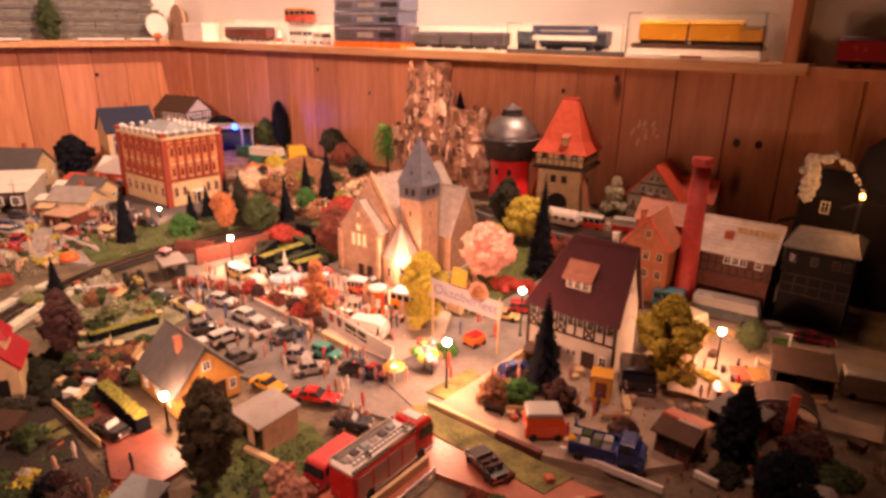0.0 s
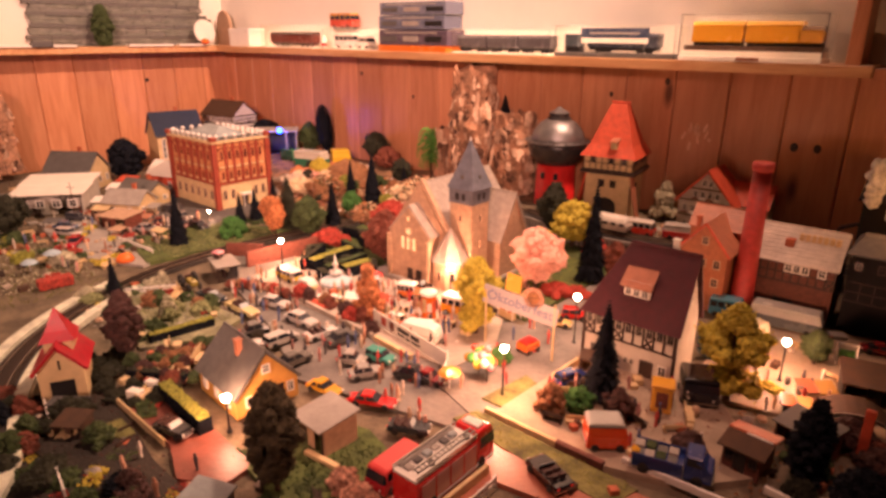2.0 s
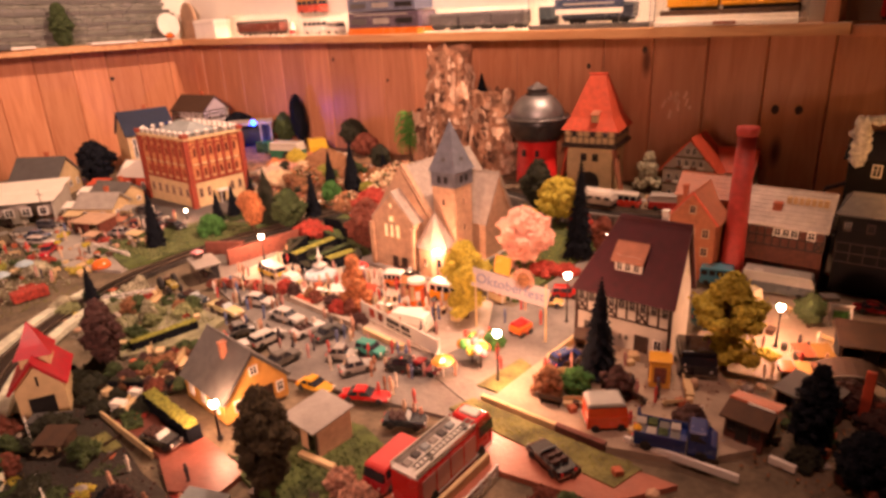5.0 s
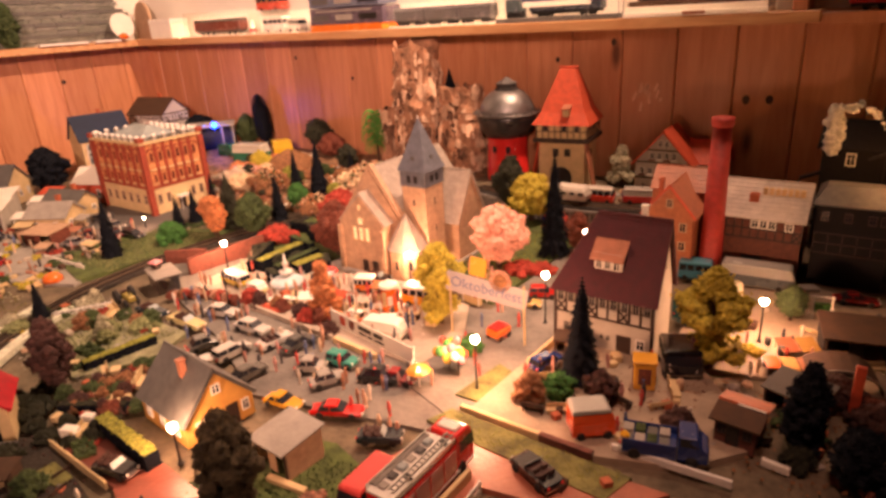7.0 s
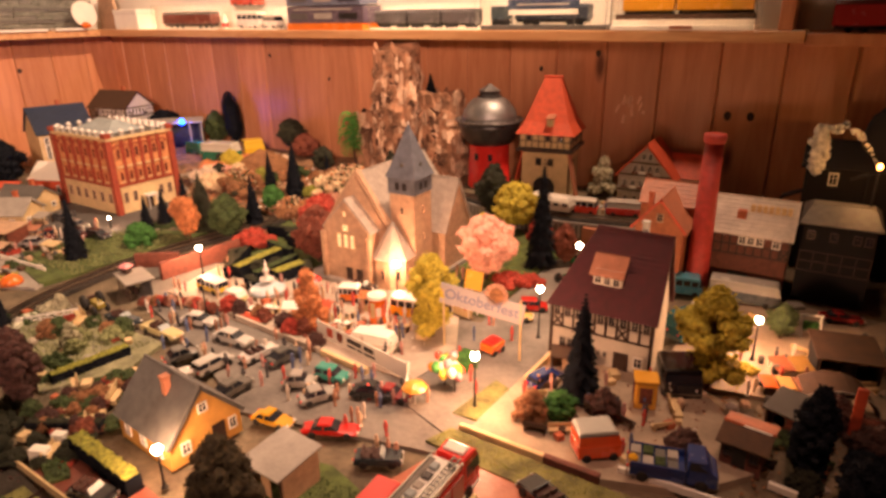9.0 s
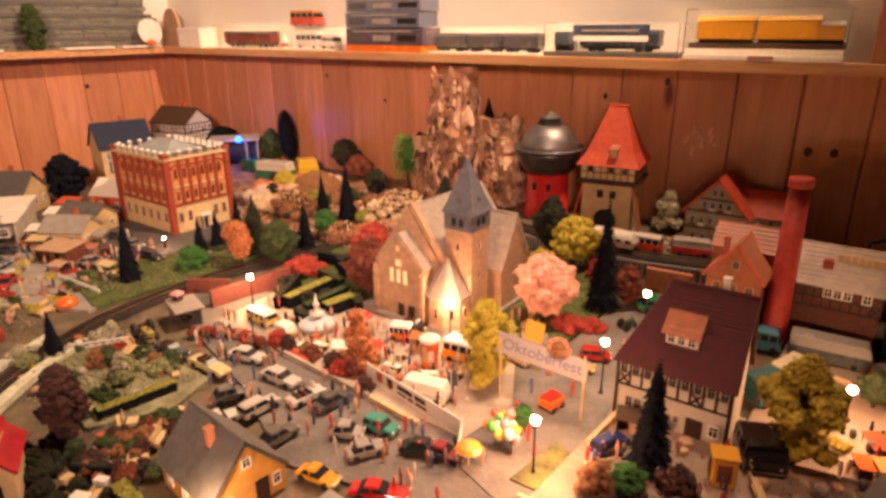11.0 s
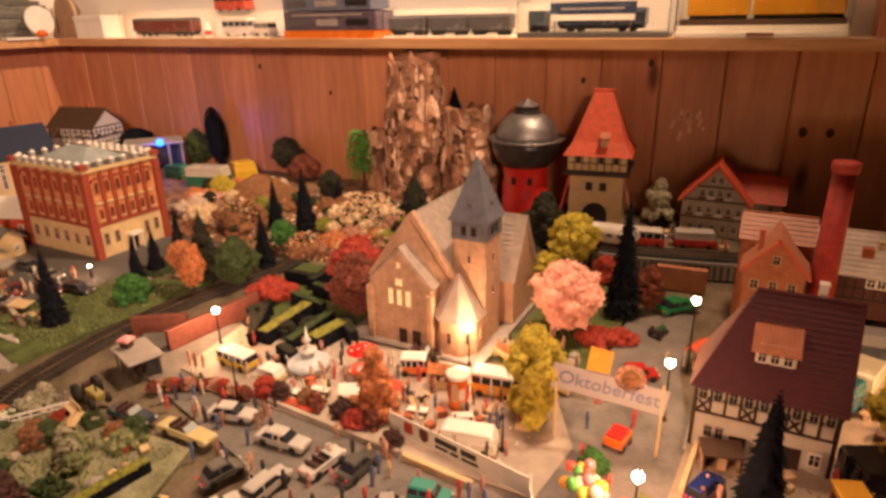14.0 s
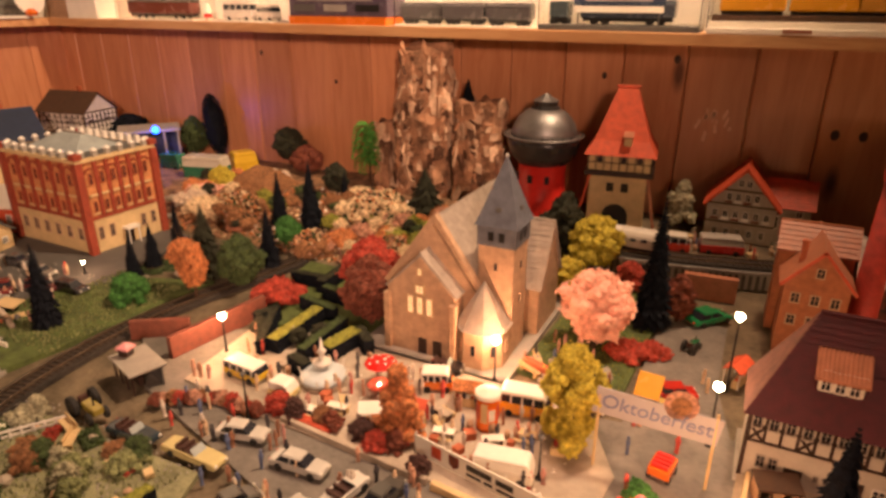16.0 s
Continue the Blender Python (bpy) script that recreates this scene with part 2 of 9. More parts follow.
M_FORECOURT = material("grey_beige_paving", (0.33, 0.255, 0.18), 0.75, scale=40, vary=0.25, bump=0.3)
M_TERRA = material("terracotta_paving", (0.36, 0.12, 0.07), 0.38, scale=40, vary=0.2, bump=0.3)
M_BALLAST = material("ballast", (0.040, 0.033, 0.027), 0.95, scale=120, vary=0.5, bump=0.9)
M_RAIL = material("rail_steel", (0.30, 0.24, 0.18), 0.35, metal=0.9, scale=60, vary=0.3)
M_SLEEPER = material("sleeper_brown", (0.05, 0.032, 0.02), 0.8, scale=90, vary=0.3)
M_WINDOW = material("window_dark", (0.02, 0.022, 0.03), 0.15, scale=50, vary=0.2, bump=0.0)
M_LITWINDOW = glow_material("window_lit", (1.0, 0.72, 0.38), 0.6)
M_GLOBE = glow_material("lamp_globe_glow", (1.0, 0.80, 0.50), 30.0)
M_BLUEGLOW = glow_material("blue_lamp_glow", (0.02, 0.09, 1.0), 9.0)
M_WALLWHITE = material("white_wall_paint", (0.80, 0.77, 0.68), 0.8, scale=4, vary=0.05, bump=0.05)
M_SCRAPED = material("scraped_pine", (0.74, 0.46, 0.30), 0.5, scale=60, vary=0.2)
# for unseen closing surfaces, kept dark so they bounce little light
M_PANEL = wood_material("bounce_dark_panel", (0.20, 0.11, 0.06), (0.13, 0.065, 0.035))
M_CARDWHITE = material("white_card", (0.82, 0.78, 0.68), 0.5, scale=30, vary=0.06)
M_CLEAR = glass_material("clear_box", (0.98, 0.97, 0.94), 0.04, 1.0)
M_CHIMNEY = material("chimney_red", (0.36, 0.035, 0.025), 0.5, scale=120, vary=0.3, bump=0.3)


# ---- building helpers ----
def grow(bm, verts, faces):
    vs = [bm.verts.new(v) for v in verts]
    for f in faces:
        bm.faces.new([vs[k] for k in f])
    return vs


def box(bm, x0, x1, y0, y1, z0, z1, m=None):
    v = [(x, y, z) for z in (z0, z1) for y in (y0, y1) for x in (x0, x1)]
    if m is not None:
        v = [m @ Vector(p) for p in v]
    grow(bm, v, [(0, 2, 3, 1), (4, 5, 7, 6), (0, 1, 5, 4), (1, 3, 7, 5), (3, 2, 6, 7), (2, 0, 4, 6)])
    return bm


def prism(bm, outline, z0, z1):
    """An upright prism over an outline (x, y), counter-clockwise."""
    n = len(outline)
    v = [(x, y, z0) for x, y in outline] + [(x, y, z1) for x, y in outline]
    grow(bm, v, [tuple(range(n))[::-1], tuple(range(n, 2 * n))] + [(k, (k + 1) % n, n + (k + 1) % n, n + k) for k in range(n)])
    return bm


def slab(bm, a, b, c, d, thick):
    """A plate on four corners, as thick as given, below its face."""
    a, b, c, d = (Vector(p) for p in (a, b, c, d))
    n = (b - a).cross(d - a).normalized() * thick
    v = [a, b, c, d, a - n, b - n, c - n, d - n]
    grow(bm, v, [(0, 1, 2, 3), (7, 6, 5, 4), (0, 4, 5, 1), (1, 5, 6, 2), (2, 6, 7, 3), (3, 7, 4, 0)])
    return bm


def lathe(bm, profile, steps=20, x=0.0, y=0.0, sx=1.0, sy=1.0, turn=0.0):
    """A body of revolution from (radius, z) pairs, closed at both ends."""
    rings = []
    for r, z in profile:
        rings.append([bm.verts.new((x + sx * r * math.cos(turn + math.tau * k / steps), y + sy * r * math.sin(turn + math.tau * k / steps), z)) for k in range(steps)])
    for a, b in zip(rings, rings[1:]):
        for k in range(steps):
            bm.faces.new((a[k], a[(k + 1) % steps], b[(k + 1) % steps], b[k]))
    bm.faces.new(rings[0][::-1])
    bm.faces.new(rings[-1])
    return bm


def tube(bm, a, b, r, steps=6, r2=None):
    a, b = Vector(a), Vector(b)
    q = (b - a).to_track_quat("Z", "Y")
    rings = [[bm.verts.new(p + q @ Vector((rr * math.cos(math.tau * k / steps), rr * math.sin(math.tau * k / steps), 0))) for k in range(steps)] for p, rr in ((a, r), (b, r if r2 is None else r2))]
    for k in range(steps):
        bm.faces.new((rings[0][k], rings[0][(k + 1) % steps], rings[1][(k + 1) % steps], rings[1][k]))
    bm.faces.new(rings[0][::-1])
    bm.faces.new(rings[1])
    return bm


def mesh_of(name, bm, mat, smooth=False, bevel=0.0):
    if bevel:
        bmesh.ops.bevel(bm, geom=bm.edges[:], offset=bevel, segments=1, affect="EDGES", clamp_overlap=True)
    me = bpy.data.meshes.new(name)
    bm.to_mesh(me)
    bm.free()
    me.materials.append(mat)
    if smooth:
        for p in me.polygons:
            p.use_smooth = True
    return me


def part(name, bm, mat, parent=None, label="", smooth=False, bevel=0.0, m=None):
    ob = new(name, mesh_of(name, bm, mat, smooth, bevel))
    if parent is not None:
        ob.parent = parent
    if m is not None:
        ob.matrix_basis = m
    if label:
        ob["label"] = label
    return ob


def thing(name, label, category, x=0.0, y=0.0, z=0.0, turn=0.0, group=""):
    ob = new(name)
    ob.empty_display_size = 0.02
    ob.matrix_basis = pose(x, y, z, 0, 0, turn)
    return tagged(ob, label, category, group)


def solid(name, bm, mat, label="", category="", kind="", group="", smooth=False, bevel=0.0, m=None):
    return tagged(part(name, bm, mat, None, "", smooth, bevel, m), label, category, group, kind)


def B():
    return bmesh.new()

# ---- the room ----
WALL_Y, WALL_X, SHELF_Z, TOP = 1.152, -1.868, 0.325, 2.3
BOARD = 0.098


def boarded_wall(name, along, at, first, count, z0, z1, label):
    """A wall of tongue-and-groove boards: a backing with one board a piece."""
    bm = B()
    if along == "x":
        box(bm, first, first + count * BOARD, at + 0.014, at + 0.12, z0, z1)
    else:
        box(bm, at - 0.12, at - 0.014, first, first + count * BOARD, z0, z1)
    wall = solid(name, bm, M_PINE, label, "wall", "structure")
    bm = B()
    half, g = BOARD / 2 - 0.0006, 0.0018
    outline = [(-half, 0.014), (-half, 0.0024), (-half + g, 0.0), (half - g, 0.0), (half, 0.0024), (half, 0.014)]
    prism(bm, outline, z0, z1)
    me = mesh_of("board", bm, M_PINE)
    for k in range(count):
        ob = new("board", me)
        ob.parent = wall
        c = first + (k + 0.5) * BOARD
        ob.matrix_basis = pose(c, at, 0) if along == "x" else pose(at, c, 0, 0, 0, 90)
    return wall


boarded_wall("wall_back", "x", WALL_Y, -1.916, 27, -0.05, SHELF_Z - 0.002, "wall of knotty pine boards behind the model town")
boarded_wall("wall_left", "y", WALL_X, -0.70, 19, -0.05, SHELF_Z - 0.002, "wall of knotty pine boards beside the model town")
bm = B()
box(bm, -2.2, 1.2, WALL_Y, WALL_Y + 0.12, SHELF_Z - 0.002, TOP)
solid("wall_back_upper", bm, M_WALLWHITE, "white painted wall above the boarding", "wall", "structure")
bm = B()
box(bm, WALL_X - 0.12, WALL_X, -2.2, WALL_Y, SHELF_Z - 0.002, TOP)
solid("wall_left_upper", bm, M_WALLWHITE, "white painted wall above the boarding", "wall", "structure")
# unseen walls and ceiling, dark to hold back bounced light
bm = B()
box(bm, 1.1, 1.2, -2.2, WALL_Y, -0.9, TOP)
solid("wall_right", bm, M_PANEL, "plain unseen wall closing the room, dark against bounced light", "wall", "structure")
bm = B()
box(bm, -2.0, 1.2, -2.3, -2.2, -0.9, TOP)
solid("wall_front", bm, M_PANEL, "plain unseen wall closing the room, dark against bounced light", "wall", "structure")
bm = B()
box(bm, -2.0, 1.2, -2.3, 1.3, TOP, TOP + 0.1)
solid("ceiling", bm, M_PANEL, "plain unseen ceiling of the room, dark against bounced light", "ceiling", "structure")
bm = B()
box(bm, -2.0, 1.2, -2.3, 1.3, -1.0, -0.9)
solid("floor", bm, M_DARKWOOD, "dark wooden floor of the hobby room", "floor", "structure")

# the table that carries the town
bm = B()
box(bm, WALL_X, 0.75, -0.25, WALL_Y, -0.04, -0.004)
base = solid("ground", bm, M_EARTH, "brown scatter ground of the model town", "ground", "structure")
for xx, yy in ((-1.7, -0.15), (0.65, -0.15), (-1.7, 1.05), (0.65, 1.05)):
    bm = B()
    box(bm, xx - 0.04, xx + 0.04, yy - 0.04, yy + 0.04, -0.9, -0.04)
    part("table_leg", bm, M_SHELF, base)


def plate(name, outline, z, mat, label, category="ground"):
    bm = B()
    prism(bm, outline, -0.006, z)
    return solid(name, bm, mat, label, category, "structure")


plate("car_park", [(-0.75, 0.42), (-0.55, 0.36), (-0.42, 0.30), (-0.15, 0.36), (-0.12, 0.47), (-0.20, 0.60), (-0.30, 0.58), (-0.42, 0.56), (-0.70, 0.58), (-0.85, 0.50)], 0.0, M_ASPHALT, "grey asphalt car park of the model town")

# shelf round the walls
bm = B()
box(bm, -1.79, -0.03, 1.075, WALL_Y, SHELF_Z - 0.018, SHELF_Z)
solid("shelf_back", bm, M_SHELF, "pine shelf board along the boarded wall", "shelf", "structure", bevel=0.0015)
bm = B()
box(bm, WALL_X, -1.793, -0.6, WALL_Y, SHELF_Z - 0.018, SHELF_Z)
solid("shelf_left", bm, M_SHELF, "pine shelf board along the boarded wall", "shelf", "structure", bevel=0.0015)



# ---- buildings ----
PANES = {}


def window(parent, m, w, h, lit=False, frame_mat=None, bars=True, name="window"):
    """A small window set proud of the wall: frame with a pane under it. m places its lower middle, looking along -y."""
    key = (round(w, 4), round(h, 4), lit, frame_mat.name if frame_mat else "", bars)
    if key not in PANES:
        bm = B()
        t = min(w, h) * 0.14
        o = [(-w / 2, 0), (w / 2, 0), (w / 2, h), (-w / 2, h)]
        i = [(-w / 2 + t, t), (w / 2 - t, t), (w / 2 - t, h - t), (-w / 2 + t, h - t)]
        v = [(x, y, z) for y in (-0.0013, 0.0006) for ring in (o, i) for x, z in ring]
        fs = []
        for k in range(4):
            n = (k + 1) % 4
            fs += [(k, n, 4 + n, 4 + k), (8 + n, 8 + k, 12 + k, 12 + n), (n, k, 8 + k, 8 + n), (4 + k, 4 + n, 12 + n, 12 + k)]
        grow(bm, v, fs)
        fr = mesh_of("window_frame", bm, frame_mat or M_WHITE)
        bm = B()
        box(bm, -w / 2 + t * 0.5, w / 2 - t * 0.5, -0.0006, 0.0004, t * 0.5, h - t * 0.5)
        pn = mesh_of("pane", bm, M_LITWINDOW if lit else M_WINDOW)
        bm = B()
        c, zc, e = t * 0.3, h * 0.58, t * 0.4
        prism(bm, [(-e * 0.7, t * 0.6), (e * 0.7, t * 0.6), (e * 0.7, zc - e / 2), (w / 2 - t * 0.6, zc - e / 2), (w / 2 - t * 0.6, zc + e / 2), (e * 0.7, zc + e / 2), (e * 0.7, h - t * 0.6), (-e * 0.7, h - t * 0.6), (-e * 0.7, zc + e / 2), (-w / 2 + t * 0.6, zc + e / 2), (-w / 2 + t * 0.6, zc - e / 2), (-e * 0.7, zc - e / 2)], 0.0003, 0.0010)
        bmesh.ops.rotate(bm, verts=bm.verts[:], matrix=Matrix.Rotation(radians(90), 3, "X"))
        PANES[key] = fr, pn, mesh_of("glazing_bar", bm, frame_mat or M_WHITE) if bars else None
    fr, pn, gb = PANES[key]
    a = new(name, fr)
    a.parent = parent
    a.matrix_basis = m
    b = new("pane", pn)
    b.parent = a
    if gb:
        new("glazing_bar", gb).parent = a
    return a


def at_face(x, y, z, turn=0.0):
    return pose(x, y, z, 0, 0, turn)


def gable_body(bm, x0, x1, y0, y1, z0, eave, ridge, along="x"):
    """Walls with gables as one shell."""
    if along == "x":
        ym = (y0 + y1) / 2
        v = [(x0, y0, z0), (x1, y0, z0), (x1, y1, z0), (x0, y1, z0), (x0, y0, eave), (x1, y0, eave), (x1, y1, eave), (x0, y1, eave), (x0, ym, ridge), (x1, ym, ridge)]
        grow(bm, v, [(3, 2, 1, 0), (0, 1, 5, 4), (2, 3, 7, 6), (1, 2, 6, 9, 5), (3, 0, 4, 8, 7), (4, 5, 9, 8), (6, 7, 8, 9)])
    else:
        xm = (x0 + x1) / 2
        v = [(x0, y0, z0), (x1, y0, z0), (x1, y1, z0), (x0, y1, z0), (x0, y0, eave), (x1, y0, eave), (x1, y1, eave), (x0, y1, eave), (xm, y0, ridge), (xm, y1, ridge)]
        grow(bm, v, [(3, 2, 1, 0), (0, 1, 5, 8, 4), (2, 3, 7, 9, 6), (1, 2, 6, 5), (3, 0, 4, 7), (4, 8, 9, 7), (5, 6, 9, 8)])


def gable_roof(parent, x0, x1, y0, y1, eave, ridge, mat, along="x", over=0.004, thick=0.0022, tiles=0.006, label=""):
    """Two roof slopes, each a plate with raised courses, and a ridge cap."""
    half = ((y1 - y0) if along == "x" else (x1 - x0)) / 2
    rise = ridge - eave
    drop = over * rise / half
    for side in (-1, 1):
        bm = B()
        if along == "x":
            ym = (y0 + y1) / 2
            a, b = (x0 - over, ym + side * (half + over), eave - drop + thick), (x1 + over, ym + side * (half + over), eave - drop + thick)
            c, d = (x1 + over, ym, ridge + thick), (x0 - over, ym, ridge + thick)
        else:
            xm = (x0 + x1) / 2
            a, b = (xm + side * (half + over), y0 - over, eave - drop + thick), (xm + side * (half + over), y1 + over, eave - drop + thick)
            c, d = (xm, y1 + over, ridge + thick), (xm, y0 - over, ridge + thick)
        flip = (side > 0) == (along == "x")
        a, b, c, d = (Vector(p) for p in ((b, a, d, c) if flip else (a, b, c, d)))
        n = (b - a).cross(d - a).normalized()
        count = max(2, int((d - a).length / tiles)) if tiles else 1
        rows = [(a - n * thick, b - n * thick)]
        for k in range(count):
            rows.append((a.lerp(d, k / count) + n * 0.0008, b.lerp(c, k / count) + n * 0.0008))
            rows.append((a.lerp(d, (k + 1) / count), b.lerp(c, (k + 1) / count)))
        rows.append((d - n * thick, c - n * thick))
        vs = [(bm.verts.new(p), bm.verts.new(q)) for p, q in rows]
        for (p0, q0), (p1, q1) in zip(vs, vs[1:]):
            bm.faces.new((p0, q0, q1, p1))
        bm.faces.new((vs[-1][0], vs[-1][1], vs[0][1], vs[0][0]))
        bm.faces.new([p for p, _ in vs])
        bm.faces.new([q for _, q in vs][::-1])
        part("roof_slope", bm, mat, parent, label)
    bm = B()
    if along == "x":
        ym = (y0 + y1) / 2
        tube(bm, (x0 - over, ym, ridge + thick), (x1 + over, ym, ridge + thick), 0.0014, 6)
    else:
        xm = (x0 + x1) / 2
        tube(bm, (xm, y0 - over, ridge + thick), (xm, y1 + over, ridge + thick), 0.0014, 6)
    part("ridge_cap", bm, mat, parent)


def chimney_stack(parent, x, y, z0, z1, w=0.007, mat=None):
    bm = B()
    box(bm, x - w / 2, x + w / 2, y - w / 2, y + w / 2, z0, z1)
    box(bm, x - w * 0.62, x + w * 0.62, y - w * 0.62, y + w * 0.62, z1, z1 + 0.002)
    part("chimney", bm, mat or M_BRICK, parent)


def door(parent, m, w, h, mat=None, label=""):
    bm = B()
    box(bm, -w / 2 - 0.0012, -w / 2, -0.0012, 0.0006, 0, h + 0.0012)
    box(bm, w / 2, w / 2 + 0.0012, -0.0012, 0.0006, 0, h + 0.0012)
    box(bm, -w / 2, w / 2, -0.0012, 0.0006, h, h + 0.0012)
    box(bm, -w / 2, w / 2, -0.0006, 0.0006, 0, h)
    return part("door", bm, mat or M_DARKWOOD, parent, label, m=m)


def brick_hall():
    """The brick town hall: pale ground floor, two red storeys with pilasters and arches, white battlements, grey roof."""
    h = thing("town_hall", "red brick town hall with pale ground floor and white battlements", "building", -1.206, 0.699, 0.0, -1)
    L, W, Z1, Z2 = 0.092, 0.065, 0.055, 0.145
    bm = B()
    box(bm, -L, L, -W, W, 0, Z1)
    part("ground_floor_wall", bm, M_CREAM, h, "cream plastered ground floor")
    bm = B()
    box(bm, -L + 0.001, L - 0.001, -W + 0.001, W - 0.001, Z1, Z2)
    part("upper_wall", bm, M_HALLBRICK, h)
    for z, t, e in ((Z1 - 0.0015, 0.004, 0.0022), (Z2 - 0.002, 0.005, 0.004)):
        bm = B()
        box(bm, -L - e, L + e, -W - e, W + e, z, z + t)
        part("cornice", bm, M_DARKBRICK if z < 0.1 else M_CREAM, h)
    for cx in (-L, L):
        for cy in (-W, W):
            bm = B()
            box(bm, cx - 0.0055, cx + 0.0055, cy - 0.0055, cy + 0.0055, 0, Z2 - 0.0025)
            box(bm, cx - 0.0065, cx + 0.0065, cy - 0.0065, cy + 0.0065, Z2 + 0.0035, Z2 + 0.012)
            part("corner_pier", bm, M_DARKBRICK, h)
    sides = [(lambda s, z: at_face(s, -W, z, 0), L, 6), (lambda s, z: at_face(L, s, z, 90), W, 6), (lambda s, z: at_face(-L, -s, z, -90), W, 6)]
    for face, half, n in sides:
        step = 2 * (half - 0.008) / n
        for k in range(n):
            s = -half + 0.008 + (k + 0.5) * step
            # arch over the upper windows
            bm = B()
            r = step * 0.36
            arc = [(r * math.cos(a), r * math.sin(a)) for a in np.linspace(0, math.pi, 9)]
            ring = [(x * f, yy, z * f) for yy in (-0.0022, 0.001) for f in (1.0, 1.22) for x, z in arc]
            grow(bm, ring, [q for k in range(8) for q in ((k, k + 1, 10 + k, 9 + k), (19 + k, 18 + k, 27 + k, 28 + k), (9 + k, 10 + k, 28 + k, 27 + k), (k + 1, k, 18 + k, 19 + k))])
            part("arch", bm, M_DARKBRICK, h, m=face(s, Z2 - 0.020))
            bm = B()
            box(bm, -step * 0.34, step * 0.34, -0.0016, 0.0006, -0.0015, 0.0015)
            part("sill_band", bm, M_CREAM, h, m=face(s, Z1 + 0.036))
            bm = B()
            box(bm, -step * 0.27, step * 0.27, -0.0018, 0.0006, 0.0, 0.0018)
            part("sill", bm, M_CREAM, h, m=face(s, Z1 + 0.006))
            window(h, face(s, Z2 - 0.038), step * 0.34, 0.018, frame_mat=M_BRICK)
            window(h, face(s, Z1 + 0.010), step * 0.30, 0.016, frame_mat=M_BRICK)
            if k not in (2, 3) or face is sides[0][0]:
                window(h, face(s, 0.020), step * 0.50, 0.021, frame_mat=M_OCHRE)
            if k:
                bm = B()
                box(bm, -0.0026, 0.0026, -0.0030, 0.001, Z1 + 0.003, Z2 - 0.002)
                part("pilaster", bm, M_DARKBRICK, h, m=face(s - step / 2, 0))
        m = int(2 * half / 0.0215)
        for k in range(m):
            s = -half + 2 * half * (k + 0.5) / m
            bm = B()
            box(bm, -0.0036, 0.0036, -0.001, 0.005, 0, 0.009)
            part("merlon", bm, M_GREY, h, m=face(s, Z2 + 0.003))
            bm = B()
            grow(bm, [(-0.0044, -0.002, 0.009), (0.0044, -0.002, 0.009), (0.0044, 0.006, 0.009), (-0.0044, 0.006, 0.009), (0, 0.002, 0.0135)], [(3, 2, 1, 0), (0, 1, 4), (1, 2, 4), (2, 3, 4), (3, 0, 4)])
            part("merlon_cap", bm, M_WHITE, h, m=face(s, Z2 + 0.003))
    door(h, at_face(L, 0.0, 0.0, 90), 0.012, 0.022)
    bm = B()
    box(bm, -0.011, 0.011, -0.014, 0, 0.026, 0.030)
    part("porch_roof", bm, M_WHITE, h, m=at_face(L, 0, 0, 90))
    for s in (-0.009, 0.009):
        bm = B()
        tube(bm, (s, -0.012, 0), (s, -0.012, 0.026), 0.001)
        part("porch_post", bm, M_WHITE, h, m=at_face(L, 0, 0, 90))
    bm = B()
    grow(bm, [(-0.075, -0.045, Z2), (0.06, -0.045, Z2), (0.06, 0.045, Z2), (-0.075, 0.045, Z2), (-0.03, -0.006, Z2 + 0.024), (0.025, -0.006, Z2 + 0.024), (0.025, 0.006, Z2 + 0.024), (-0.03, 0.006, Z2 + 0.024)],
         [(0, 1, 5, 4), (1, 2, 6, 5), (2, 3, 7, 6), (3, 0, 4, 7), (4, 5, 6, 7), (3, 2, 1, 0)])
    part("roof", bm, M_ROOFBLUE, h, "pale blue-grey hipped roof")
    bm = B()
    box(bm, -L + 0.004, L - 0.004, -W + 0.004, W - 0.004, Z2 + 0.003, Z2 + 0.004)
    part("roof_deck", bm, M_DARKGREY, h)
    bm = B()
    box(bm, -0.030, 0.026, -0.0012, 0.0012, Z2 + 0.0235, Z2 + 0.0262)
    part("ridge_cap", bm, M_GREY, h)
    # second row of battlements along the far side
    for k in range(9):
        bm = B()
        box(bm, -0.0036, 0.0036, -0.004, 0.003, 0, 0.012)
        part("merlon", bm, M_WHITE, h, m=at_face(-L + 2 * L * (k + 0.5) / 9, W, Z2 + 0.003))


brick_hall()


